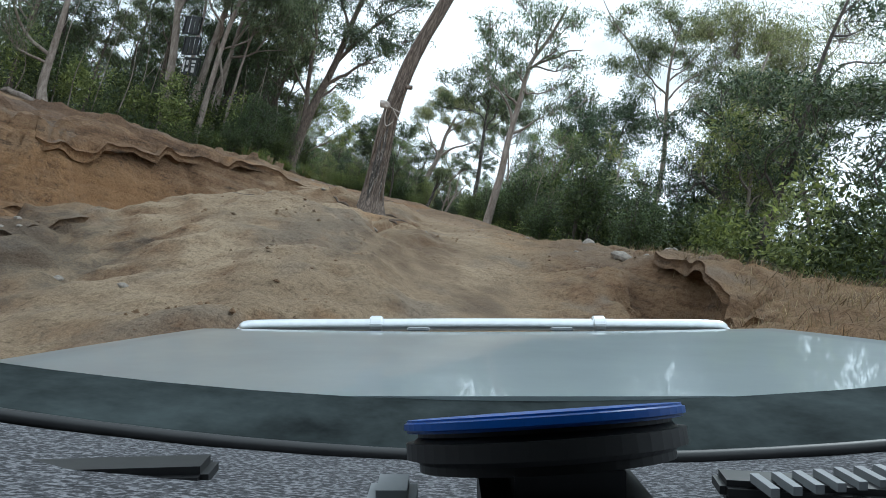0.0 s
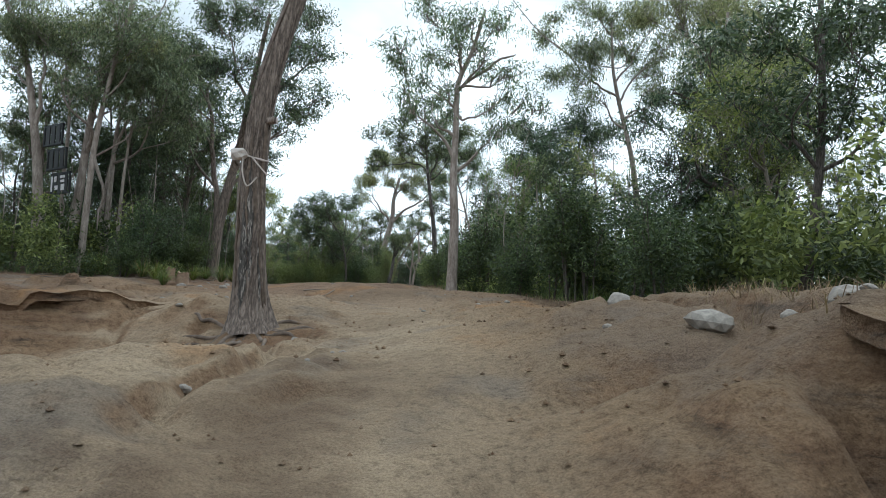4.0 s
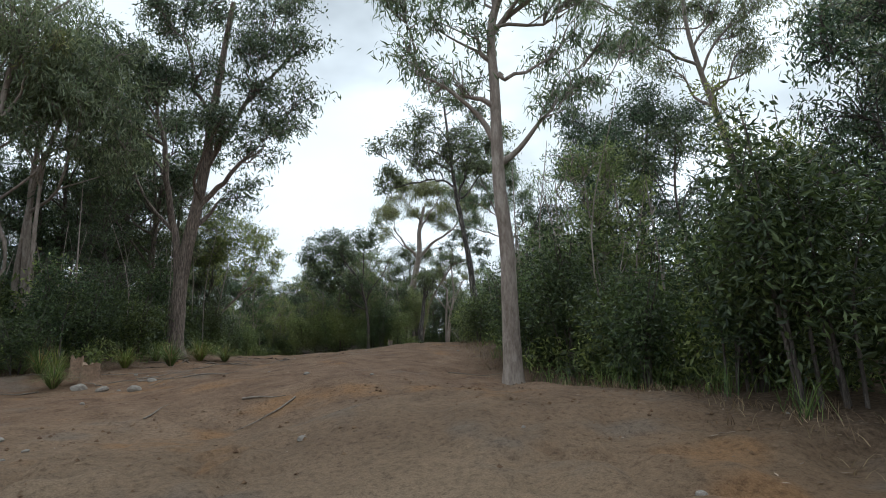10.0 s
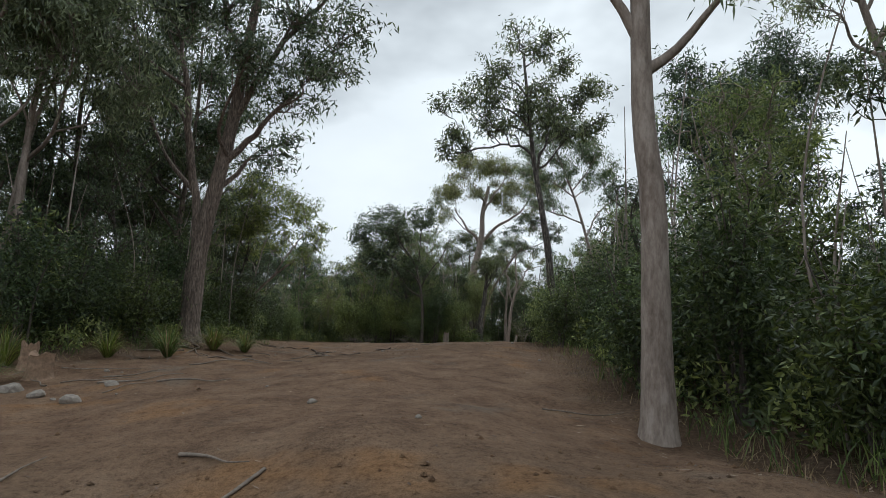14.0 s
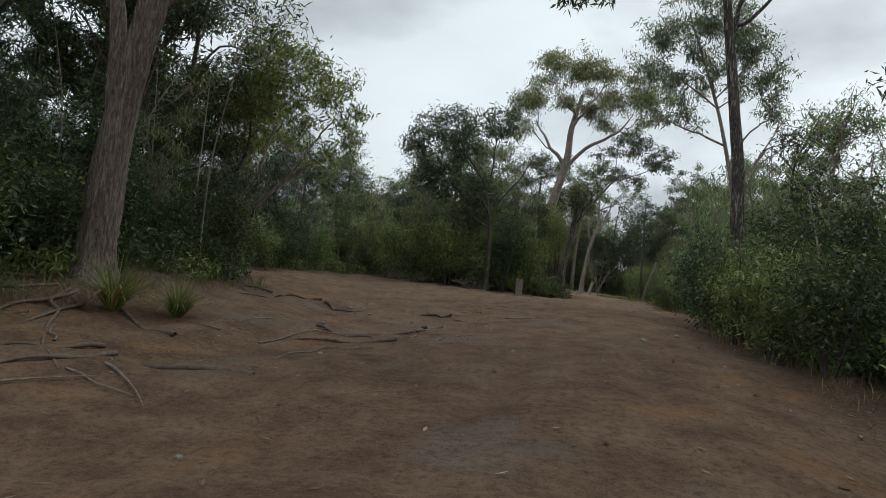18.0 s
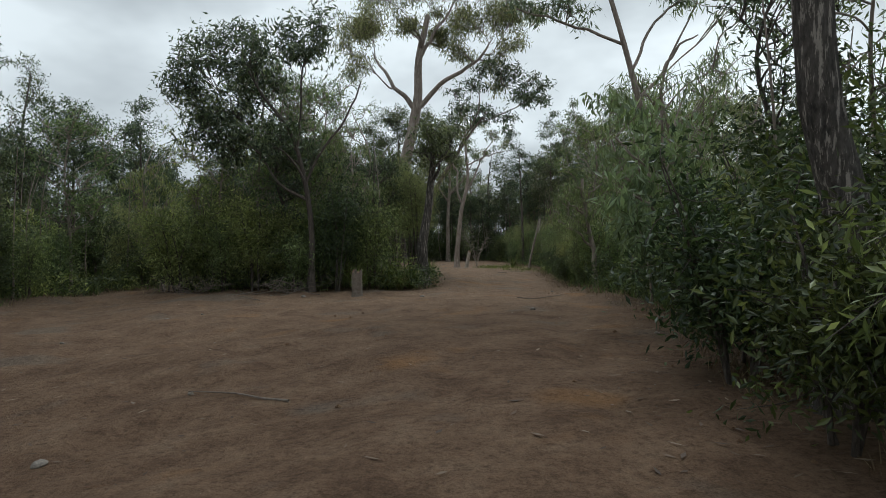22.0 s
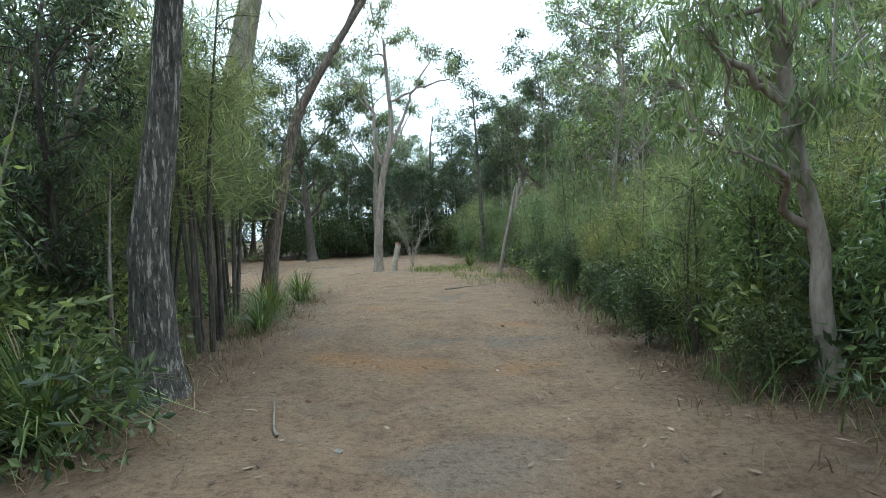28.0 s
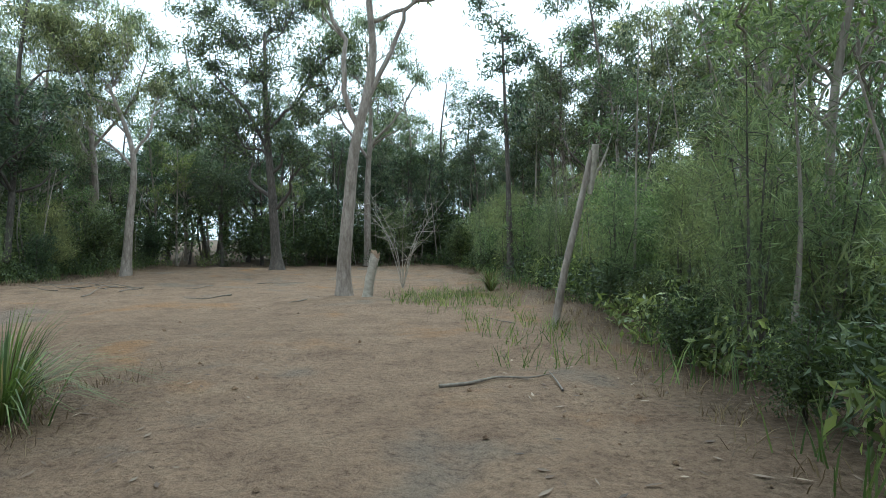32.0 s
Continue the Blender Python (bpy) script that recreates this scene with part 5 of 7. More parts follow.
def plant(models, spots, labels, category, group, sizes, rng):
    """Copies of the models at the spots, each turned and sized by chance."""
    for (x, y), k in zip(spots, rng.integers(0, len(models), len(spots))):
        s = rng.uniform(*sizes) * (1.12 if 0 < x < 6 and 44 < y < 64 else 1.0)
        ob = copy_thing(models[k], pose(x, y, ground_at(x, y) - 0.03, 0, 0, rng.uniform(0, 360)))
        ob.scale = (s * rng.uniform(0.9, 1.15), s * rng.uniform(0.9, 1.15), s)
        tagged(ob, labels[k], category, group)


def drop_models(models):
    for ob in models:
        for o in (*ob.children_recursive, ob):
            bpy.data.objects.remove(o)


def scatter(step, test, box, rng):
    out = []
    for x in np.arange(box[0], box[1], step):
        for y in np.arange(box[2], box[3], step):
            p = (x + rng.uniform(-0.45, 0.45) * step, y + rng.uniform(-0.45, 0.45) * step)
            if test(*p):
                out.append(p)
    return out


def edge(x, y):
    return float(bare(np.array([x]), np.array([y]))[0])


rng = np.random.default_rng(11)
leafy = [shrub("bush", 2.6, 1.15, 2600, 1), shrub("bush", 3.4, 1.2, 2800, 2), shrub("light", 3.2, 1.25, 2400, 3), shrub("light", 2.3, 1.1, 2200, 4)]
leafy_labels = ["dense dark-green shrub with small glossy leaves", "tall dark-green shrub with small glossy leaves", "leafy wattle bush with drooping light-green leaves", "low wattle bush with light-green leaves"]
oaks = [shrub("oak", 3.6, 1.2, 5200, 5), shrub("oak", 2.9, 1.1, 4600, 6), shrub("bush", 2.4, 1.0, 2400, 7)]
oak_labels = ["feathery she-oak bush with fine grey-green needles", "young feathery she-oak with fine needles", "dense dark-green shrub with small glossy leaves"]
# the first rows of bushes beside the bare ground
front = scatter(1.6, lambda x, y: -2.7 < edge(x, y) < -0.75 and y > 19 and not (x < -9 and y < 26) and not (54 < y < 61 and 0 < x < 3.5) and not (55 < y < 72 and -5 < x < -2.4), (-17, 8, 14, 102), rng)
foot = [(2.1, 47.4), (2.2, 48.6), (2.3, 49.8), (2.6, 51.4), (0.9, 38.2), (0.75, 40.0), (0.5, 41.4), (0.45, 42.7), (1.3, 41.9), (0.7, 44.6), (1.2, 45.8)]
plant(leafy[::3], foot, [leafy_labels[0], leafy_labels[3]], "shrub", "bushes along the track", (0.7, 0.9), rng)
plant([leafy[0], leafy[1], leafy[0], leafy[3]], [p for p in front if p[1] < 50], [leafy_labels[0], leafy_labels[1], leafy_labels[0], leafy_labels[3]], "shrub", "bushes along the track", (0.7, 1.12), rng)
plant(leafy, [p for p in front if 50 <= p[1] < 63], leafy_labels, "shrub", "bushes along the track", (0.7, 1.12), rng)
plant(oaks, [p for p in front if p[1] >= 63 and p[0] < 0], oak_labels, "shrub", "she-oaks round the clearing", (0.75, 1.15), rng)
right = scatter(1.5, lambda x, y: -3.4 < edge(x, y) < -0.6 and 0 < x < 8 and 61.5 < y < 99, (0, 8, 61, 99), rng)
mixed = [shrub("oak", 4.4, 1.3, 3400, 41), shrub("light", 3.0, 1.2, 2600, 42), shrub("oak", 3.4, 1.2, 3000, 43), shrub("oak", 3.9, 1.25, 3000, 44)]
plant(mixed, [p for p in right if p[1] < 71], ["tall feathery she-oak bush with fine light needles", "leafy wattle bush with drooping light-green leaves", "feathery she-oak bush with fine grey-green needles", "broad feathery she-oak bush with fine light needles"], "shrub", "bushes beside the clearing", (0.42, 0.66), rng)
plant(mixed, [p for p in right if p[1] >= 71], ["tall feathery she-oak bush with fine light needles", "leafy wattle bush with drooping light-green leaves", "feathery she-oak bush with fine grey-green needles", "broad feathery she-oak bush with fine light needles"], "shrub", "bushes beside the clearing", (0.55, 0.95), rng)
tall = [shrub("oak", 5.0, 1.25, 3800, 8, 0.42), shrub("oak", 4.4, 1.15, 3400, 9, 0.45)]
plant(tall, [(-3.6, 65.4), (-4.3, 68.2), (-5.0, 70.4), (-4.9, 66.3), (-6.0, 69.0), (-3.4, 63.8)], ["feathery she-oak on bare dark stems"] * 2, "shrub", "she-oaks round the clearing", (0.95, 1.2), rng)
# the leafy front of the island of bush between the two tracks, and low dark bushes at the foot of the she-oaks
isle = [(-12.3, 60.2), (-11.5, 59.5), (-10.8, 60.4), (-10.0, 59.6), (-12.0, 61.6), (-10.4, 61.8), (-8.9, 59.6), (-8.1, 60.3), (-7.4, 59.4), (-6.7, 60.2), (-6.0, 59.3), (-5.6, 60.4), (-4.9, 60.0), (-9.6, 60.6), (-7.8, 61.6), (-6.2, 61.8)]
plant([leafy[1], leafy[2], leafy[3], leafy[2]], isle, [leafy_labels[1], leafy_labels[2], leafy_labels[3], leafy_labels[2]], "shrub", "bushes on the island", (0.85, 1.2), rng)
low = [(2.6, 60.8), (2.4, 63.0), (2.6, 64.6), (2.9, 66.4), (2.8, 68.2), (3.2, 70.1), (3.3, 72.4), (3.6, 74.6), (3.9, 77.2)]
plant(leafy[:2], low, leafy_labels[:2], "shrub", "bushes beside the clearing", (0.3, 0.44), rng)
drop_models(leafy + oaks + tall + mixed)

young = [forest_tree("young_gum", "light", 5.6, 0.05, 31, 26, 0.2, 0.6, 0.17), forest_tree("young_gum", "weep", 5.2, 0.05, 32, 22, 0.25, 0.8, 0.18), forest_tree("young_gum", "dark", 5.8, 0.06, 33, 26, 0.2, 0.6, 0.17)]
young_labels = ["young light-green gum with drooping leaves at the edge of the bush", "young gum with long pale hanging leaves", "young dark-leaved gum at the edge of the bush"]
island = [(-8.2, 61), (-7.0, 61.6), (-5.9, 60.9), (-7.6, 63.4), (-5.4, 63.9), (-8.6, 65), (-6.6, 66), (-7.9, 68), (-5.8, 71), (-8.5, 70.5)]
verge = [(4.4, 33.2), (4.2, 37.5), (4.1, 42.5), (4.4, 48), (4.6, 51.2)]
bank = [(-13.4, 37.5), (-13.0, 42), (-13.0, 45.6), (-16.8, 48), (-17.4, 52), (-17, 56), (-15.6, 60), (-15, 64)]
plant(young, island + verge + bank, young_labels, "tree", "young gums", (0.8, 1.2), rng)
high = [(-8.6, 62.4), (-7.6, 64.2), (-9.6, 62.6), (-10.8, 61.2), (-6.2, 66.0), (-8.0, 66.6), (6.4, 66.5), (7.6, 70), (5.9, 73.5), (8.6, 65.8), (8.2, 76), (6.6, 62.5), (5.2, 58.5)]
plant(young[:2], high, young_labels[:2], "tree", "young gums", (1.25, 1.6), rng)
plant(young[::2], [(9.8, 28.4), (11.2, 24.5), (13, 28)], young_labels[::2], "tree", "young gums", (0.95, 1.2), rng)
drop_models(young)


def undergrowth():
    """The bushes that fill the wood behind the first rows, too many to count."""
    k = np.random.default_rng(17)
    spots = scatter(1.75, lambda x, y: -11 < edge(x, y) < -2.4 and y > 16 and x < 13, (-27, 13, 14, 112), k)
    spots += scatter(2.5, lambda x, y: (13 < x or x < -27) and edge(x, y) < -4, (-36, 24, 14, 108), k)
    spots += scatter(1.5, lambda x, y: -7 < edge(x, y) < -1.0, (-22, 12, 96, 108), k)
    groups = {"bush": [], "light": [], "oak": []}
    for x, y in spots:
        kind = ("bush", "bush", "bush" if y < 50 else "light", "light" if y < 50 else "oak")[k.integers(4)] if y < 63 else ("oak", "bush", "oak", "light")[k.integers(4)]
        h, w = k.uniform(2.0, 4.2), k.uniform(0.9, 1.5)
        kind = "bush" if y > 93 else kind
        if y > 54 and x > -11 and y < 98:
            h *= 0.5 if x < 0 else 0.75
            kind = "oak" if kind == "bush" else kind
        n = 800
        d = k.normal(0, 1, (n, 3))
        d /= np.linalg.norm(d, axis=1, keepdims=True)
        lump = 0.75 + 0.35 * lattice(d[:, 0] * 2 + x, d[:, 1] * 2 + d[:, 2] * 1.7 + y, 40)
        c = d * (k.uniform(0.3, 1.0, n) ** 0.5 * lump)[:, None] * (w, w, h * 0.52) + (x, y, ground_at(x, y) + h * 0.5)
        groups[kind].append(blades(c, k, 0.32 if kind == "oak" else 0.21, 0.024 if kind == "oak" else 0.08, 0.2))
    # knee-high scrub at the foot of the bushes, closing the gaps under them
    for x, y in scatter(0.85, lambda x, y: -4.2 < edge(x, y) < (-0.05 if 58 < y < 61 and x < -3 else -0.7) and y > 24 and not (63 < y < 72 and -5 < x < -2.4), (-18, 9, 22, 100), k):
        h, w = k.uniform(0.5, 1.3), k.uniform(0.4, 0.7)
        n = 260
        d = k.normal(0, 1, (n, 3))
        d /= np.linalg.norm(d, axis=1, keepdims=True)
        c = d * (k.uniform(0.3, 1.0, n) ** 0.5)[:, None] * (w, w, h * 0.5) + (x, y, ground_at(x, y) + h * 0.45)
        groups["bush" if k.random() < 0.75 else "light"].append(blades(c, k, 0.15, 0.05, 0.1))
    for kind, some in groups.items():
        tagged(new("undergrowth", mesh_of("undergrowth", *joined(some), LEAF[kind])), "tangled green undergrowth filling the wood", "undergrowth", kind="stuff")


undergrowth()

woods = [forest_tree("forest_tree", "dark", 13, 0.15, 21), forest_tree("forest_tree", "smooth", 15, 0.16, 22), forest_tree("forest_tree", "rough", 12, 0.15, 23), forest_tree("forest_tree", "light", 9, 0.1, 24, 10), forest_tree("forest_tree", "dark", 9, 0.1, 25, 10)]
wood_labels = ["dark-leaved forest tree in the wood behind the track", "pale-stemmed gum in the wood behind the track", "rough-barked gum in the wood behind the track", "young light-green gum in the wood", "young dark-leaved tree in the wood"]
spots = scatter(5.6, lambda x, y: edge(x, y) < -4.5 and (y > 100 or x > 18 or (x < -15 and y > 64) or x < -35) and y > 12, (-44, 34, 10, 126), rng)
plant(woods, spots, wood_labels, "tree", "trees of the wood", (0.6, 0.95), rng)
dense = scatter(4.0, lambda x, y: -9 < edge(x, y) < -3.2 and x < -13 and y > 38, (-24, -10, 36, 58), rng)
plant([woods[0], woods[2], woods[4]], dense, [wood_labels[0], wood_labels[2], wood_labels[4]], "tree", "trees of the wood", (0.75, 1.1), rng)
backing = scatter(2.9, lambda x, y: edge(x, y) < -1.6 and not (-11 < x < 6 and y < 96), (-22, 13, 84, 112), rng)
plant([woods[0], woods[3], woods[4], woods[2]], backing, [wood_labels[0], wood_labels[3], wood_labels[4], wood_labels[2]], "tree", "trees of the wood", (0.55, 0.95), rng)
deep = scatter(6.2, lambda x, y: (y > 37 and x < -13.6 or x < -20.5 and y > 29.5) and edge(x, y) < -3, (-27, -13, 28, 50), rng)
plant([woods[0], woods[2]], deep, [wood_labels[0], wood_labels[2]], "tree", "trees of the wood", (0.75, 1.0), rng)
tall_wood = [(-15.2, 43.6), (-17.5, 45.0)]
plant([woods[0], woods[2]], tall_wood, [wood_labels[0], wood_labels[2]], "tree", "trees of the wood", (0.95, 1.1), rng)
west = scatter(4.6, lambda x, y: edge(x, y) < -6, (-35, -20, 38, 64), rng)
plant([woods[0], woods[2], woods[4]], west, [wood_labels[0], wood_labels[2], wood_labels[4]], "tree", "trees of the wood", (0.52, 0.8), rng)
shade = [(6.6, 26.6), (8.4, 29.0), (7.2, 31.6), (5.8, 29.4)]
plant([woods[3], woods[3], woods[4]], shade, [wood_labels[3], wood_labels[3], wood_labels[4]], "tree", "trees of the wood", (0.5, 0.72), rng)
beside = [(10.4, 74.0), (13.0, 71.0)]
plant([woods[3], woods[1]], beside, [wood_labels[3], wood_labels[1]], "tree", "trees of the wood", (0.65, 0.85), rng)
# two trees added to shade the thicket; out of view from beside it
over = [(9.8, 20.6), (11.4, 17.0)]
plant([woods[4], woods[0]], over, [wood_labels[4], wood_labels[0]], "tree", "trees of the wood", (0.8, 1.0), rng)
drop_models(woods)


# ---- thin saplings, grass and litter ----
def sapling_stems():
    """Many thin bare stems standing between the bushes."""
    pieces = []
    for x, y in scatter(1.7, lambda x, y: -9 < edge(x, y) < -1.2 and y > 26, (-24, 9, 20, 108), np.random.default_rng(5)):
        k = np.random.default_rng(int(abs(x * 97 + y * 31)))
        h = k.uniform(2.5, 6.5)
        z = ground_at(x, y) - 0.1
        c = spline([(x, y, z), (x + k.normal(0, 0.15), y + k.normal(0, 0.15), z + h * 0.5), (x + k.normal(0, 0.4), y + k.normal(0, 0.4), z + h)], 4)
        pieces.append(tube(c, np.linspace(k.uniform(0.02, 0.045), 0.008, len(c)), 5))
    v, q = joined(pieces)
    tagged(new("sapling_stems", mesh_of("sapling_stems", v, q, BARK["smooth"], True)), "thin bare pale sapling stems crowded in the undergrowth", "saplings", kind="stuff")


sapling_stems()


def distant_wood():
    """The far wall of forest, a dark green mass of crowns."""
    k = np.random.default_rng(51)
    n = 800
    a = k.uniform(0, 2 * np.pi, n)
    far = k.uniform(62, 120, n)
    cx, cy = np.cos(a) * far * 0.8, 52 + np.sin(a) * far
    h = k.uniform(5, 12, n)
    z = ground(cx, cy)
    c = []
    for x, y, zz, hh in zip(cx, cy, z, h):
        d = k.normal(0, 1, (230, 3))
        c.append(d / np.linalg.norm(d, axis=1, keepdims=True) * k.uniform(0.4, 1, (230, 1)) * (2.6, 2.6, hh * 0.55) + (x, y, zz + hh * 0.5))
    v, q = blades(np.vstack(c), k, 0.55, 0.2, 0.2)
    tagged(new("distant_wood", mesh_of("distant_wood", v, q, LEAF["dark"])), "dark green forest closing the view far off", "woods", kind="stuff")


distant_wood()


def grass(name, label, spots, rng, per, height, width, material, lean=0.35):
    n = len(spots) * per
    c = np.repeat(np.asarray(spots), per, 0) + rng.normal(0, 0.12, (n, 2))
    z = ground(c[:, 0], c[:, 1]) - 0.02
    a = np.column_stack([c, z])
    d = rng.normal(0, lean, (n, 2))
    h = (height * rng.uniform(0.4, 1.2, n))[:, None]
    tip = a + np.column_stack([d * h, np.ones(n)[:, None] * h])
    mid = a + (tip - a) * (0.45, 0.45, 0.62)
    s = rng.normal(0, 1, (n, 3)) * (1, 1, 0)
    s = s / np.linalg.norm(s, axis=1, keepdims=True) * width
    v = np.stack([a - s, a + s, mid + s * 0.8, mid - s * 0.8, tip], 1).reshape(-1, 3)
    k = np.arange(n)[:, None] * 5
    f = np.concatenate([k + (0, 1, 2), k + (0, 2, 3), k + (3, 2, 4)])
    tagged(new(name, mesh_of(name, v, f, material)), label, "grass", kind="stuff")


rng = np.random.default_rng(3)
grass("dry_grass", "dry straw-coloured grass along the edges of the dirt", scatter(0.34, lambda x, y: -1.2 < edge(x, y) < 0.35 and rng.random() < 0.6, (-16, 8, 3, 100), rng) + scatter(0.22, lambda x, y: x > 3.3 + 0.12 * (y - 9) and rng.random() < 0.5, (3.2, 9, 2, 19), rng), rng, 14, 0.16, 0.005, DRY_GRASS, 0.6)
grass("green_grass", "tufts of green grass at the foot of the bushes", scatter(0.6, lambda x, y: -2.4 < edge(x, y) < -0.1 and rng.random() < 0.6, (-16, 8, 20, 100), rng), rng, 14, 0.5, 0.007, GRASS, 0.4)
grass("clearing_grass", "patch of yellow-green grass in the clearing beside the grey gum", scatter(0.3, lambda x, y: np.hypot((x - 0.7) / 1.5, (y - 80.5) / 3.0) < rng.uniform(0.3, 1.05) or (1.0 < x < 2.6 and 72 < y < 84 and rng.random() < 0.3), (-1.2, 3, 71, 85), rng), rng, 10, 0.26, 0.006, GRASS, 0.5)


def litter():
    rng = np.random.default_rng(8)
    spots = np.array(scatter(0.5, lambda x, y: 1.6 < edge(x, y) and 21 < y < 68, (-15, 5, 20, 70), rng) + scatter(0.22, lambda x, y: edge(x, y) < (1.6 if x > -3 else 3.0) and rng.random() < 0.7, (-15, 5, 12, 98), rng))
    c = np.column_stack([spots, ground(spots[:, 0], spots[:, 1]) + 0.012])
    v, q = blades(c, rng, 0.13, 0.034, 0.0)
    v[:, 2] = np.repeat(c[:, 2], 4) + (v[:, 2] - np.repeat(c[:, 2], 4)) * 0.12
    tagged(new("leaf_litter", mesh_of("leaf_litter", v, q, LITTER)), "scattered dry fallen leaves and bark on the dirt", "leaf litter", kind="stuff")


litter()


def clods():
    """Crumbs of clay and small gravel strewn over the bare ground."""
    k = np.random.default_rng(23)
    n = 9000
    y = np.concatenate([k.uniform(1.5, 26, 6500), k.uniform(26, 98, n - 6500)])
    x = np.interp(y, TRACK_Y, TRACK_X) + k.normal(0, 3.4, n)
    off = np.abs(x - np.interp(y, TRACK_Y, TRACK_X))
    keep = (bare(x, y) > -0.5) & (k.random(n) < 0.25 + 0.75 * (off / 2.2).clip(0, 1)) & ((y > 9.5) | (off > 1.3))
    keep &= lattice(x / 1.6, y / 1.6, 70) > k.uniform(-0.5, 0.5, n)
    x, y = x[keep], y[keep]
    n = len(x)
    s = 0.008 + 0.03 * k.random(n) ** 3
    c = np.stack([x, y, ground(x, y) + s * 0.2], 1)
    shape = np.array([(1, 0, 0), (0.3, 0.9, 0), (-0.8, 0.6, 0), (-0.8, -0.6, 0), (0.3, -0.9, 0), (0, 0, 0.8), (0, 0, -0.5)])
    v = (c[:, None] + shape[None] * s[:, None, None] * k.uniform(0.7, 1.35, (n, 7, 1))).reshape(-1, 3)
    b = np.arange(n)[:, None] * 7
    f = np.concatenate([b + t for t in ((0, 1, 5), (1, 2, 5), (2, 3, 5), (3, 4, 5), (4, 0, 5), (1, 0, 6), (2, 1, 6), (3, 2, 6), (4, 3, 6), (0, 4, 6))])
    tagged(new("clay_crumbs", mesh_of("clay_crumbs", v, f, SOIL)), "crumbs of dry clay and gravel strewn over the track", "gravel", kind="stuff")


clods()


# ---- the vehicle, where it stands as the shot begins ----
PAINT = plain("dusty_silver_paint", (0.31, 0.36, 0.385), 0.3, 0.25, 0.1, 5.0, 0.03, 0.6)
BRIGHT = plain("brushed_alloy_tube", (0.72, 0.74, 0.76), 0.32, 0.85, 0.06, 30.0, 0.05)
BLACK = plain("black_plastic", (0.012, 0.012, 0.013), 0.45, 0.0, 0.3, 20.0, 0.05)
BLUE = plain("blue_plastic", (0.01, 0.07, 0.32), 0.35, 0.0, 0.2, 20.0, 0.03)
RUBBER = plain("tyre_rubber", (0.02, 0.02, 0.02), 0.85, 0.0, 0.3, 40.0, 0.4)
GREY = plain("grey_plastic", (0.2, 0.21, 0.22), 0.55, 0.0, 0.15, 30.0, 0.05)
SCUTTLE = plain("dusty_dark_scuttle", (0.03, 0.037, 0.038), 1.0, 0.0, 0.7, 9.0, 0.2, 0.0, 0.05)


def dash_cloth():
    m, nt, b = nodes_of("dash_mat_cloth")
    n = noise_node(nt, 260, 2, 0.7)
    c = ramp_node(nt, n, (0.42, (0.02, 0.02, 0.024)), (0.52, (0.07, 0.07, 0.08)), (0.6, (0.19, 0.19, 0.205)))
    nt.links.new(c, b.inputs["Base Color"])
    b.inputs["Roughness"].default_value = 0.95
    bump_node(nt, b, n, 0.8, 0.003)
    return m


CLOTH = dash_cloth()
eye0, aim0, roll0 = PATH[0][1:]
CAR = look(eye0, aim0, roll0) @ Matrix(((1, 0, 0, 0), (0, 0, 1, 0), (0, -1, 0, 0), (0, 0, 0, 1)))
CX = 0.107


def sheet(name, rows, material, parent, thick=0.02, smooth=True):
    """A plate of some thickness through a grid of points."""
    g = np.asarray(rows, float)
    n, m = g.shape[:2]
    top, low = g.reshape(-1, 3), g.reshape(-1, 3) - (0, 0, thick)
    rim_v = np.vstack([top, low])
    i, j = np.meshgrid(np.arange(n - 1), np.arange(m - 1), indexing="ij")
    q = np.stack([i * m + j, i * m + j + 1, (i + 1) * m + j + 1, (i + 1) * m + j], -1).reshape(-1, 4)
    rim = [k for k in range(m)] + [k * m + m - 1 for k in range(1, n)] + [(n - 1) * m + k for k in range(m - 2, -1, -1)] + [k * m for k in range(n - 2, 0, -1)]
    rim = np.array(rim)
    side = np.stack([rim, rim + n * m, np.roll(rim, -1) + n * m, np.roll(rim, -1)], -1) + 2 * n * m
    return child(name, mesh_of(name, np.vstack([top, low, rim_v]), np.vstack([q, q[:, ::-1] + n * m, side]), material, smooth), parent)


def box(name, size, place, material, parent, bevel=0.01, turn=0.0):
    bm = bmesh.new()
    bmesh.ops.create_cube(bm, size=1.0, matrix=Matrix.Translation(place) @ Matrix.Rotation(turn, 4, "Z") @ Matrix.Diagonal((*size, 1)))
    if bevel:
        bmesh.ops.bevel(bm, geom=bm.edges[:], offset=bevel, segments=2, affect="EDGES")
    return part(name, bm, material, parent)


def disc(name, radius, depth, m, material, parent, bevel=0.0, sides=40, label=""):
    bm = bmesh.new()
    bmesh.ops.create_cone(bm, cap_ends=True, segments=sides, radius1=radius, radius2=radius, depth=depth, matrix=m)
    if bevel:
        bmesh.ops.bevel(bm, geom=[e for e in bm.edges if len(e.link_faces) == 2 and e.calc_face_angle() > 0.8], offset=bevel, segments=3, affect="EDGES")
    return part(name, bm, material, parent, label)


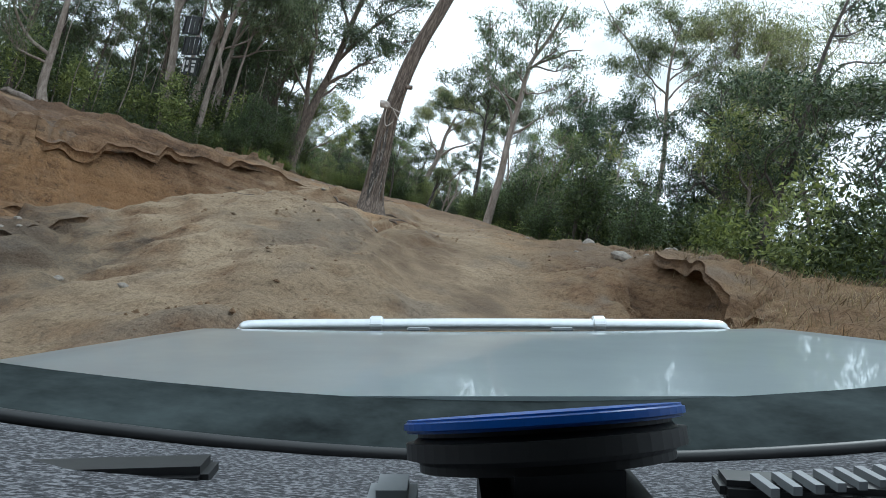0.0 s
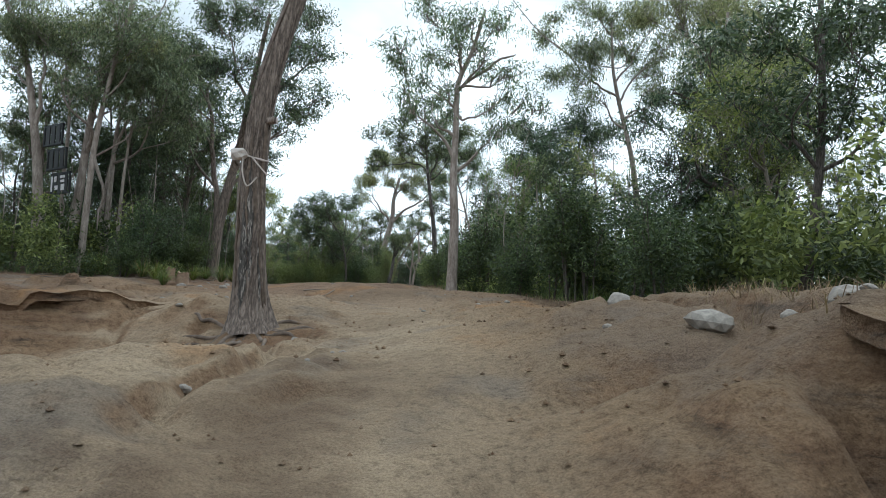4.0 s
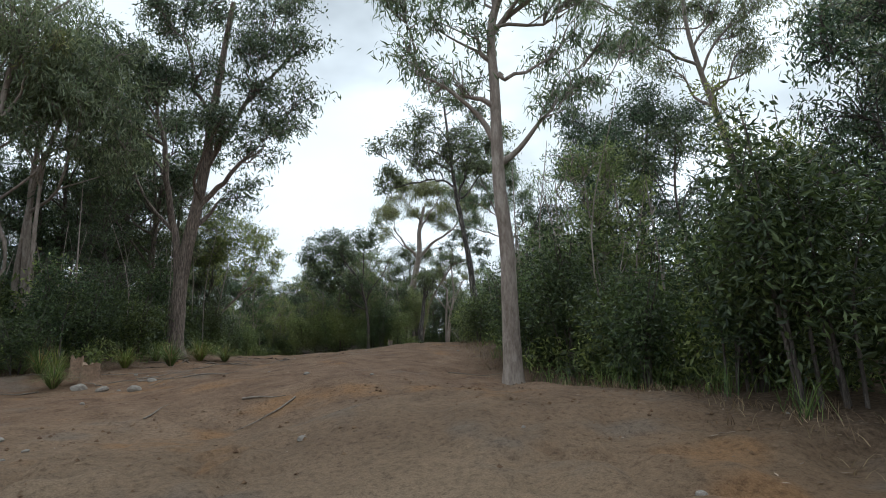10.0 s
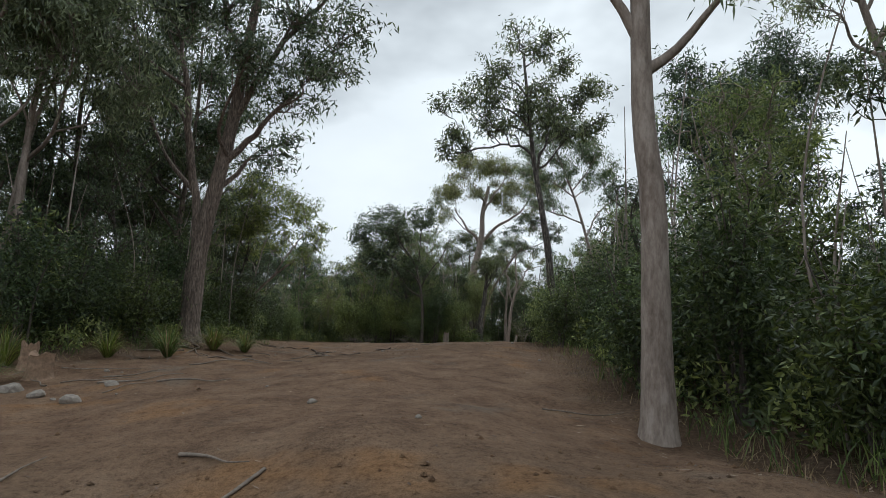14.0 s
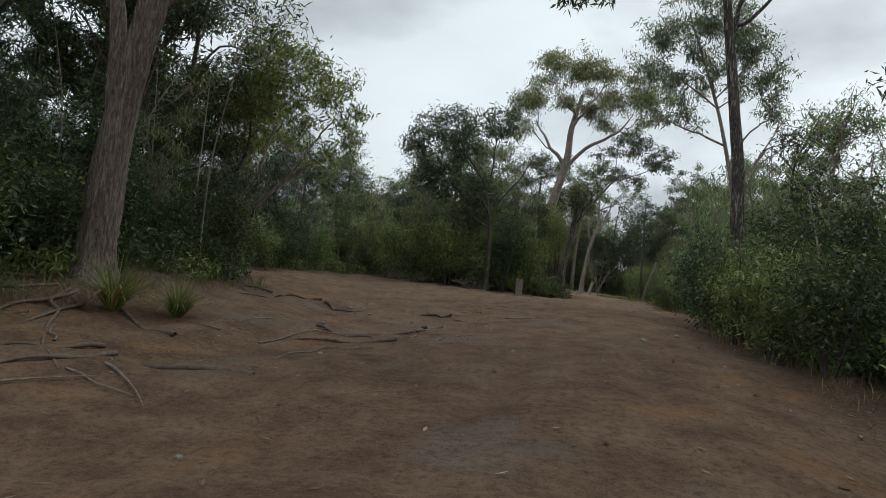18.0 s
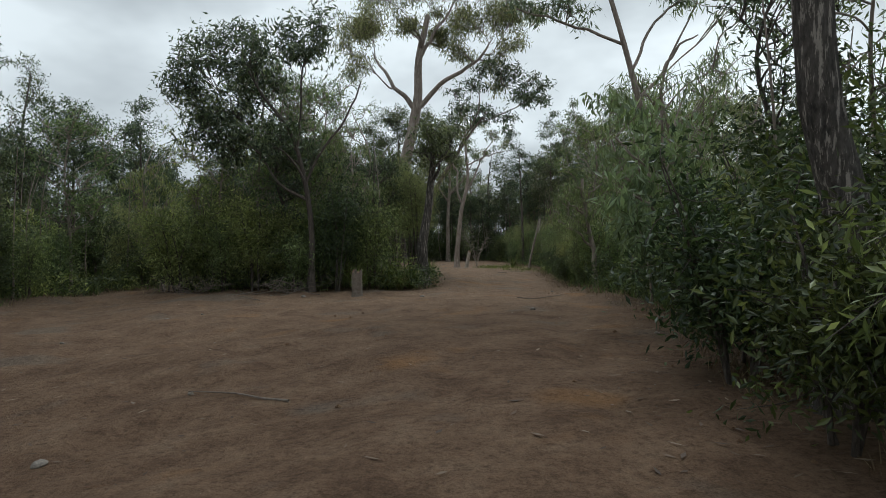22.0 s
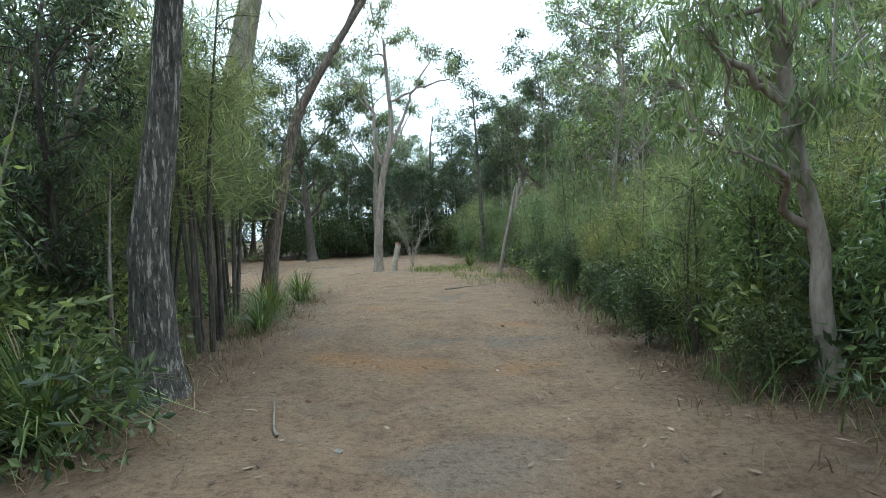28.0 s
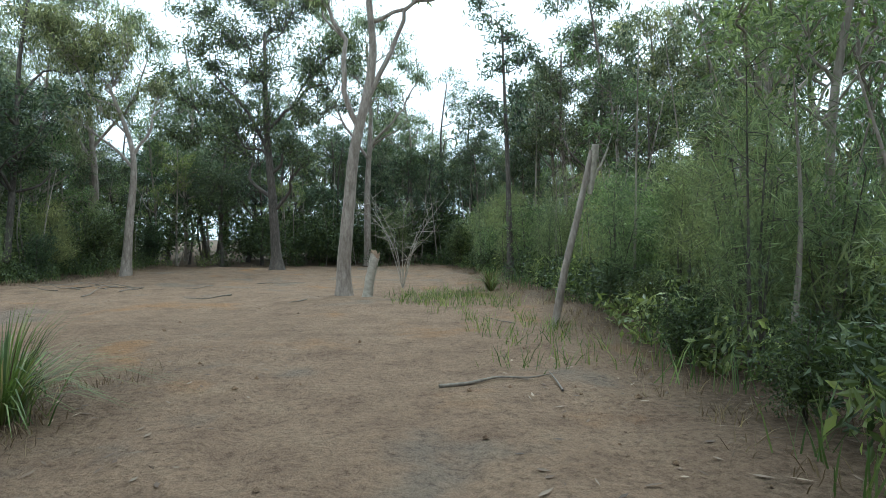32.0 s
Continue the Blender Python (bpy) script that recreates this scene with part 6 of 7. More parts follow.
def vehicle():
    car = tagged(new("off_road_vehicle"), "silver off-road vehicle, dusty bonnet with an alloy hoop bar", "vehicle")
    car.matrix_world = CAR
    d = np.linspace(0.6, 1.5, 14)
    xs = np.linspace(-1, 1, 25)
    rows = []
    for k in d:
        f = (k - 0.6) / 0.9
        half = 0.86 - 0.07 * f**2
        row = []
        for s in xs:
            z = -0.146 - 0.053 * f + 0.014 * s * s - 0.05 * max(0, abs(s) - 0.86) / 0.14
            row.append((CX + s * half, k - 0.04 * (1 - f) * s * s - 0.06 * f * max(0, abs(s) - 0.8) / 0.2, z - 0.025 * max(0, f - 0.92) / 0.08))
        rows.append(row)
    sheet("bonnet", rows, PAINT, car, 0.008)
    for sgn, x in ((-1, CX - 0.83), (1, CX + 0.83)):
        rows = [[(x + sgn * 0.08 * u, k, -0.19 - 0.05 * (k - 0.5) - 0.3 * u * u) for u in np.linspace(0, 1, 6)] for k in np.linspace(0.35, 1.45, 10)]
        if sgn > 0:
            rows = rows[::-1]
        sheet("guard", rows, PAINT, car, 0.03)
        hub = new("wheel")
        hub.parent = car
        turn = Matrix.Translation((CX + sgn * 0.76, 0.95, -1.06)) @ Matrix.Rotation(radians(90), 4, "Y")
        disc("tyre", 0.38, 0.24, turn, RUBBER, hub, 0.05)
        disc("rim", 0.22, 0.25, turn, GREY, hub, 0.02)
    for sgn in (-1, 1):
        hub = new("wheel")
        hub.parent = car
        turn = Matrix.Translation((CX + sgn * 0.76, -1.85, -1.06)) @ Matrix.Rotation(radians(90), 4, "Y")
        disc("tyre", 0.38, 0.24, turn, RUBBER, hub, 0.05)
        disc("rim", 0.22, 0.25, turn, GREY, hub, 0.02)
        box("side_panel", (0.06, 2.9, 0.62), (CX + sgn * 0.88, -1.05, -0.5), PAINT, car, 0.02)
        box("window_glass", (0.02, 2.4, 0.42), (CX + sgn * 0.82, -1.2, 0.06), BLACK, car, 0.01)
    sheet("roof", [[(CX + 0.78 * s, k, 0.38 - 0.05 * s * s) for s in np.linspace(-1, 1, 9)] for k in np.linspace(-2.4, -0.05, 8)], PAINT, car, 0.05)
    box("tailgate", (1.6, 0.08, 1.1), (CX, -2.45, -0.25), PAINT, car, 0.03)
    box("floor_pan", (1.5, 2.8, 0.08), (CX, -1.0, -0.85), BLACK, car, 0.02)
    box("seat_back", (1.3, 0.16, 0.7), (CX, -1.1, -0.35), BLACK, car, 0.05)
    box("front_panel", (1.5, 0.08, 0.42), (CX, 1.44, -0.47), BLACK, car, 0.03)
    box("bumper", (1.62, 0.2, 0.2), (CX, 1.52, -0.72), GREY, car, 0.05)
    box("chassis", (1.2, 1.1, 0.3), (CX, 0.85, -0.82), BLACK, car, 0.04)
    # hoop bar: a bent tube with two clamps and two small plates
    y, z = 1.62, -0.2065
    pts = [(CX - 0.655, y - 0.02, z - 0.035), (CX - 0.64, y, z - 0.012), (CX - 0.6, y, z), (CX - 0.3, y + 0.02, z), (CX, y + 0.03, z), (CX + 0.3, y + 0.02, z), (CX + 0.6, y, z), (CX + 0.64, y, z - 0.012), (CX + 0.655, y - 0.02, z - 0.035)]
    bar = spline(pts, 8)
    child("hoop_bar", mesh_of("hoop_bar", *tube(bar, np.full(len(bar), 0.0175), 16), BRIGHT, True), car, "polished alloy hoop bar")
    for x in (-0.18, 0.42):
        disc("clamp", 0.0255, 0.034, Matrix.Translation((x, y + 0.02, z)) @ Matrix.Rotation(radians(90), 4, "Y"), BRIGHT, car, 0.003, 24)
    for x in (-0.065, 0.315):
        box("mount_plate", (0.06, 0.03, 0.008), (x, y - 0.014, z - 0.006), GREY, car, 0.003)
    # scuttle under the windscreen and the carpeted dash
    xs = np.linspace(-0.75, 0.95, 19)
    sheet("scuttle", [[(x, k - 0.1 * (x - 0.1) ** 2, -0.151 - 0.017 * (0.6 - k) / 0.14 + (0.16 + 0.09 * (0.6 - k) / 0.14) * (x - 0.1) ** 2) for x in xs] for k in (0.46, 0.5, 0.55, 0.6)], SCUTTLE, car, 0.01)
    sheet("dash_top", [[(x, k - 0.22 * (x - 0.1) ** 2, -0.166 + 0.25 * (0.47 - k) + 0.25 * (x - 0.1) ** 2) for x in xs] for k in (0.12, 0.2, 0.28, 0.36, 0.42, 0.46)], CLOTH, car, 0.02)
    seal = spline([(x, 0.465 - 0.2 * (x - 0.1) ** 2, -0.162 + 0.25 * (x - 0.1) ** 2) for x in np.linspace(-0.7, 0.9, 9)], 4)
    child("screen_seal", mesh_of("screen_seal", *tube(seal, np.full(len(seal), 0.006), 8), BLACK, True), car)
    box("air_vent", (0.1, 0.025, 0.012), (-0.165, 0.3, -0.112), BLACK, car, 0.004, 0.08)
    vent = box("demister_vent", (0.12, 0.02, 0.01), (0.19, 0.28, -0.113), BLACK, car, 0.003, -0.18)
    for k in range(9):
        box("vent_slat", (0.004, 0.018, 0.004), (0.145 + 0.011 * k, 0.273 + 0.002 * k, -0.1065), GREY, vent, 0)


def suction_mount():
    mount = tagged(new("suction_mount"), "black suction mount with a blue rim stuck to the windscreen", "camera mount")
    mount.matrix_world = CAR
    tilt = Matrix.Translation((0.033, 0.2, -0.0635)) @ Matrix.Rotation(radians(-4), 4, "Y") @ Matrix.Rotation(radians(-15), 4, "X")
    disc("cup", 0.045, 0.013, tilt, BLACK, mount, 0.004, 56)
    disc("rim", 0.0455, 0.004, tilt @ Matrix.Translation((0, 0, 0.0075)), BLUE, mount, 0.001, 56, "blue pull ring")
    box("arm", (0.054, 0.05, 0.06), (0.039, 0.2, -0.098), BLACK, mount, 0.01)
    box("foot", (0.016, 0.02, 0.02), (-0.0165, 0.2, -0.087), GREY, mount, 0.003)


vehicle()
suction_mount()


# ---- things on and beside the track ----
PALE_WOOD = plain("weathered_pale_wood", (0.36, 0.31, 0.26), 0.9, 0.0, 0.35, 9.0, 0.5)
RAW_WOOD = plain("broken_brown_wood", (0.25, 0.165, 0.11), 0.9, 0.0, 0.4, 14.0, 0.5)
STONE = plain("grey_field_stone", (0.24, 0.21, 0.18), 0.9, 0.0, 0.35, 6.0, 0.6)
RAG = plain("dirty_white_cloth", (0.46, 0.4, 0.36), 0.9, 0.0, 0.2, 18.0, 0.5)
FADED = plain("faded_white_paint", (0.55, 0.52, 0.52), 0.8, 0.0, 0.35, 25.0, 0.2)
STICK = plain("grey_brown_stick", (0.2, 0.165, 0.135), 0.9, 0.0, 0.4, 16.0, 0.4)
ROOT = plain("bare_root_wood", (0.13, 0.095, 0.072), 0.9, 0.0, 0.4, 11.0, 0.5)


def stump(label, x, y, height, radius, material, lean=(0, 0)):
    rng = np.random.default_rng(int(abs(x * 31 + y * 7)))
    z = ground_at(x, y) - 0.08
    ob = tagged(new("tree_stump"), label, "tree stump")
    ob.location = (x, y, z)
    c = spline([(0, 0, 0), (lean[0] * 0.4, lean[1] * 0.4, height * 0.5), (lean[0], lean[1], height)], 5)
    r = radius * (1 + 0.5 * np.exp(-c[:, 2] / 0.12))
    v, q = tube(c, r, 14, 0.09, rng)
    top = v[-14:].copy()
    v[-14:, 2] += rng.uniform(-0.1, 0.16, 14) * min(1, height)
    child("bole", mesh_of("bole", v, q, material, True), ob)
    bm = bmesh.new()
    vs = [bm.verts.new(p) for p in v[-14:]]
    mid = bm.verts.new(top.mean(0) + (0, 0, -0.06))
    for k in range(14):
        bm.faces.new((vs[k], vs[(k + 1) % 14], mid))
    part("broken_top", bm, RAW_WOOD, ob, "splintered top")


stump("weathered grey stump with a splintered top beside the bushes", -5.0, 57.3, 0.85, 0.16, STICK)
stump("cut brown stump on the dirt bank", -9.9, 30.7, 0.55, 0.16, RAW_WOOD)
stump("broken pale stub leaning beside the grey gum", -1.15, 81.2, 1.15, 0.12, PALE_WOOD, (0.22, 0))
stump("low cut stump on the terrace below the gums", -9.2, 30.2, 0.5, 0.2, RAW_WOOD)


def snag():
    """A dead leaning pole with a snapped top."""
    ob = tagged(new("dead_tree"), "dead grey leaning pole with a snapped pale top", "dead tree")
    z = ground_at(2.5, 75.8)
    ob.location = (2.5, 75.8, z)
    rng = np.random.default_rng(4)
    c = spline([(0, 0, -0.1), (0.2, 0, 1.0), (0.45, 0.05, 2.0), (0.68, 0.05, 3.05)], 6)
    child("pole", mesh_of("pole", *tube(c, np.linspace(0.075, 0.05, len(c)), 9, 0.06, rng), BARK["smooth"], True), ob)
    e = spline([(0.64, 0.05, 2.3), (0.7, 0.03, 2.7), (0.74, 0.02, 3.15)], 5)
    child("split_top", mesh_of("split_top", *tube(e, np.linspace(0.05, 0.065, len(e)), 7, 0.15, rng), PALE_WOOD, True), ob, "bleached split top")
    f = spline([(0.6, 0.05, 2.5), (0.8, 0, 2.75), (0.95, 0, 3.1)], 4)
    child("branch_stub", mesh_of("branch_stub", *tube(f, np.linspace(0.03, 0.012, len(f)), 6), PALE_WOOD, True), ob)


snag()


def rag():
    ob = tagged(new("rag"), "torn white rag and tape wound round a tree trunk", "rag")
    ob.matrix_world = pose(-2.4, 15.9, 4.86, 0, 0, 0) @ Matrix.Diagonal((0.92, 0.92, 0.95, 1))
    rng = np.random.default_rng(2)
    a = np.linspace(0, 2 * np.pi, 26)
    ring = np.stack([0.25 * np.cos(a), 0.25 * np.sin(a), 0.03 * np.sin(2 * a)], 1)
    child("wrap", mesh_of("wrap", *tube(ring, 0.01 + 0.01 * rng.random(26), 7, 0.2, rng), RAG, True), ob)
    bm = bmesh.new()
    bmesh.ops.create_icosphere(bm, subdivisions=2, radius=0.13, matrix=Matrix.Translation((-0.2, -0.22, 0.04)) @ Matrix.Diagonal((1.3, 0.7, 0.9, 1)))
    for v in bm.verts:
        v.co += Vector(rng.normal(0, 0.014, 3))
    part("knot", bm, RAG, ob)
    for pts in ([(-0.12, -0.27, -0.02), (-0.1, -0.28, -0.3), (0.0, -0.28, -0.52), (0.16, -0.28, -0.36)], [(0.03, -0.27, 0.0), (0.16, -0.28, -0.14), (0.34, -0.27, -0.32)]):
        c = spline(pts, 5)
        v, q = tube(c, np.full(len(c), 0.014), 6)
        v[:, 1] = c.mean(0)[1] + (v[:, 1] - c.mean(0)[1]) * 0.35
        child("tail", mesh_of("tail", v, q, RAG, True), ob)


rag()


def burl():
    ob = tagged(new("branch_stub"), "short sawn branch stub on the leaning stringybark", "branch stub")
    ob.location = (-2.21, 15.84, 5.5)
    rng = np.random.default_rng(5)
    c = spline([(-0.1, 0, 0), (0.02, -0.03, 0.02), (0.16, -0.06, 0.03)], 4)
    child("stub", mesh_of("stub", *tube(c, np.linspace(0.07, 0.06, len(c)), 12, 0.05, rng), BARK["rough"], True), ob)
    disc("cut_face", 0.055, 0.012, Matrix.Translation((0.163, -0.06, 0.03)) @ Matrix.Rotation(radians(90), 4, "Y"), PALE_WOOD, ob, 0.005, 16)


burl()


def bark_ridges():
    """Loose ropes and strips of bark down the leaning stringybark, and the dark split in its foot."""
    rng = np.random.default_rng(19)
    foot = leaning.location.z
    axis = spline([(-2.22, 15.9, foot), (-2.32, 15.9, 3.24), (-2.4, 15.9, 4.6), (-2.32, 15.9, 5.97), (-2.02, 15.9, 7.34), (-1.6, 15.9, 8.8)], 12)
    h = axis[:, 2] - foot
    r = 0.25 * (1 - 0.72 * h / 9.6) * (1 + 0.75 * np.exp(-h / 0.35))
    base = np.array(leaning.location)
    for k in range(46):
        a, lo = rng.uniform(0, 2 * np.pi), rng.integers(1, 44)
        hi = min(lo + rng.integers(6, 22), len(axis) - 1)
        sel = slice(lo, hi)
        ang = a + 0.09 * np.cumsum(rng.normal(0, 1, hi - lo)) * 0.6
        lift = 0.985 + 0.05 * rng.random() * np.sin(np.linspace(0, np.pi, hi - lo))
        p = axis[sel] + np.stack([np.cos(ang), np.sin(ang), 0 * ang], 1) * (r[sel] * lift)[:, None] - base
        wide = rng.uniform(0.012, 0.03) * np.sin(np.linspace(0.25, np.pi - 0.1, hi - lo)) + 0.003
        child("bark_strip", mesh_of("bark_strip", *tube(p, wide, 6, 0.2, rng), BARK["rough"] if rng.random() < 0.75 else ROOT, True), leaning)
    for a, lo, hi, w in ((4.5, 1, 22, 0.06), (4.9, 8, 30, 0.035), (5.5, 3, 15, 0.04)):
        ang = a + 0.05 * rng.normal(0, 1, hi - lo)
        p = axis[lo:hi] + np.stack([np.cos(ang), np.sin(ang), 0 * ang], 1) * (r[lo:hi] * 0.97)[:, None] - base
        child("split", mesh_of("split", *tube(p, w * np.sin(np.linspace(0.2, np.pi - 0.1, hi - lo)) + 0.004, 7, 0.25, rng), BARK["iron"], True), leaning, "dark split in the bark")


bark_ridges()


def pallet_panel():
    """One black plastic pallet, standing on edge, at the origin."""
    ob = new("plastic_pallet")
    for x in (-0.56, 0.56):
        box("edge_bar", (0.08, 0.1, 1.0), (x, 0, 0.5), BLACK, ob, 0.015)
    for z in (0.05, 0.95):
        box("cross_bar", (1.2, 0.12, 0.09), (0, 0, z), BLACK, ob, 0.015)
    for x in (-0.33, 0.0, 0.33):
        box("deck_board", (0.26, 0.05, 0.88), (x, -0.02, 0.5), BLACK, ob, 0.012)
    return ob


panel = pallet_panel()
for k, (dx, z, tilt) in enumerate(((0.25, 7.25, 4), (0.1, 8.35, 5), (-0.05, 9.45, 4))):
    p = copy_thing(panel, pose(-16.45 + dx - 0.14 * k, 33.05, z, 0, -tilt, -22))
    tagged(p, "black plastic pallet fixed upright between the gum trunks" if k else "black pallet with faded white stickers fixed between gum trunks", "pallet", "pallets in the trees")
    if k == 0:
        rng = np.random.default_rng(6)
        for sx, sz, w, h in ((-0.5, 0.5, 0.1, 0.7), (-0.28, 0.7, 0.16, 0.26), (-0.2, 0.3, 0.2, 0.2), (0.16, 0.78, 0.3, 0.12), (0.16, 0.58, 0.26, 0.12), (0.2, 0.3, 0.22, 0.28)):
            box("sticker", (w, 0.006, h), (sx, -0.058, sz), FADED, p, 0)
drop_models([panel])


def tussock(seed):
    """A mat-rush clump of long arching blades."""
    rng = np.random.default_rng(seed)
    ob = new("mat_rush")
    for name, n, material in (("leaf_fan", 240, GRASS), ("dry_skirt", 50, DRY_GRASS)):
        a = rng.uniform(0, 2 * np.pi, n)
        ln = rng.uniform(0.7, 1.35, n)
        out = rng.uniform(0.2, 1.0, n)
        d = np.stack([np.cos(a), np.sin(a), 0 * a], 1)
        s = np.stack([-np.sin(a), np.cos(a), 0 * a], 1) * 0.007
        rings = []
        for t in (0, 0.35, 0.7, 1.0):
            p = d * (0.05 + ln * out * t**1.4)[:, None]
            p[:, 2] = ln * (t - 0.85 * out * t**2.2)
            rings.append((p, s * (1.0, 0.9, 0.7, 0.1)[(0, 0.35, 0.7, 1.0).index(t)]))
        v = np.concatenate([np.stack([p - w, p + w], 1) for p, w in rings], 1).reshape(-1, 3)
        k = np.arange(n)[:, None] * 8
        q = np.concatenate([k + (0, 1, 3, 2), k + (2, 3, 5, 4), k + (4, 5, 7, 6)])
        tagged(child(name, mesh_of(name, v, q, material), ob), kind="stuff")
    return ob


tufts = [tussock(1), tussock(2), tussock(3)]
rng = np.random.default_rng(9)
tuft_spots = [(-3.9, 59.7), (-4.4, 60.1), (-3.6, 60.4), (-5.3, 59.2), (-9.0, 34.0), (-9.4, 37.0), (-8.7, 37.6), (-9.9, 33.0), (-10.3, 35.6), (-4.6, 61.3), (-4.2, 60.2), (-5.4, 60.6), (-3.2, 66.0), (-3.4, 67.6), (-12.3, 31.9), (-13.1, 31.6), (-11.4, 31.4), (-14.2, 32.3), (-10.6, 30.9), (-3.3, 70.6), (2.3, 83.0), (-9.6, 29.4)]
plant(tufts, tuft_spots, ["clump of long arching green mat-rush blades"] * 3, "grass clump", "mat-rush clumps", (0.75, 1.2), rng)
drop_models(tufts)


def roots():
    """Bare roots running over the dirt."""
    rng = np.random.default_rng(12)
    starts = [(-2.24, 15.9, a, ln) for a, ln in ((180, 1.7), (205, 1.4), (235, 1.8), (250, 2.2), (262, 1.7), (275, 2.3), (290, 1.8), (310, 1.6), (335, 1.5), (0, 1.3), (30, 1.2))] + [(-10.9, 38.0, a, 5.5) for a in (235, 255, 275, 292, 310, 330)] + [(-14.2, 31.6, a, 4.5) for a in (250, 285, 310, 330)]
    for k in range(16):
        starts.append((rng.uniform(-10, -4.5), rng.uniform(33, 44), rng.uniform(150, 320), rng.uniform(1.2, 2.8)))
    for x, y, a, ln in starts:
        n = 9
        t = np.linspace(0, 1, n)
        a = radians(a) + np.cumsum(rng.normal(0, 0.16, n))
        px, py = x + np.cumsum(np.cos(a)) * ln / n, y + np.cumsum(np.sin(a)) * ln / n
        c = spline(np.stack([px, py, ground(px, py) + (0.0 if y < 17 else 0.02) + 0.03 * np.sin(9 * t + x * 7) - 0.05 * t**3], 1), 4)
        big = 0.05 if y < 17 else 0.035
        root = tagged(new("tree_root", mesh_of("tree_root", *tube(c, np.linspace(big, 0.012, len(c)), 7, 0.08, rng), ROOT, True)), "bare brown tree root running over the dirt", "root", "bare roots")


roots()


def stones():
    rng = np.random.default_rng(14)
    bms = []
    for k in range(4):
        bm = bmesh.new()
        bmesh.ops.create_icosphere(bm, subdivisions=2, radius=0.5)
        for v in bm.verts:
            v.co *= 1 + 0.3 * noise.noise(v.co * 2.2 + Vector((k * 7, 0, 0)))
            v.co.z *= 0.62
        me = bpy.data.meshes.new("stone")
        bm.to_mesh(me)
        bm.free()
        me.materials.append(STONE)
        bms.append(me)
    spots = [(2.8, 12.8), (3.5, 10.0), (3.9, 15.0), (4.2, 15.2), (3.6, 15.3), (4.5, 15.8), (3.1, 11.2), (-8.0, 28.8), (-7.2, 29.5), (-8.8, 29.2), (-6.9, 28.2)]
    spots += [(rng.uniform(-6, 4), rng.uniform(3, 24)) for _ in range(50)] + [(rng.uniform(-9, 1), rng.uniform(26, 60)) for _ in range(40)]
    for k, (x, y) in enumerate(spots):
        if 11 <= k and abs(x - np.interp(y, TRACK_Y, TRACK_X)) < 0.5:
            continue
        s = rng.uniform(0.22, 0.42) if k < 11 else rng.uniform(0.05, 0.15)
        ob = new("stone", bms[k % 4])
        ob.matrix_world = pose(x, y, ground_at(x, y) + s * 0.1, rng.uniform(-10, 10), rng.uniform(-10, 10), rng.uniform(0, 360)) @ Matrix.Diagonal((s, s * rng.uniform(0.7, 1.1), s, 1))
        tagged(ob, "weathered grey-brown stone on the dirt", "stone", "stones on the dirt")


stones()


def sticks():
    """Fallen sticks and two heaps of brushwood."""
    rng = np.random.default_rng(15)
    for k in range(70):
        if k < 14:
            x, y = -9.3 + rng.normal(0, 0.7), 83.3 + rng.normal(0, 0.5)
        elif k < 26:
            x, y = -7.6 + rng.normal(0, 0.8), 58.4 + rng.normal(0, 0.4)
        elif k < 48:
            x, y = rng.uniform(-10, -5), rng.uniform(28, 40)
        else:
            x, y = rng.uniform(-8, 3), rng.uniform(5, 95)
        if edge(x, y) < -1.5 or abs(x - np.interp(y, TRACK_Y, TRACK_X)) < 1.1:
            continue
        a, ln = rng.uniform(0, 6.28), rng.uniform(0.5, 1.7)
        t = np.linspace(-0.5, 0.5, 5)
        px, py = x + np.cos(a) * t * ln, y + np.sin(a) * t * ln + rng.normal(0, 0.04, 5)
        lift = rng.uniform(0, 0.22) if k < 26 else 0.02
        c = spline(np.stack([px, py, ground(px, py) + 0.015 + lift * (t + 0.5)], 1), 4)
        tagged(new("fallen_stick", mesh_of("fallen_stick", *tube(c, np.linspace(rng.uniform(0.01, 0.022), 0.005, len(c)), 6), STICK, True)), "dry grey fallen stick lying on the dirt", "stick", "fallen sticks")


sticks()


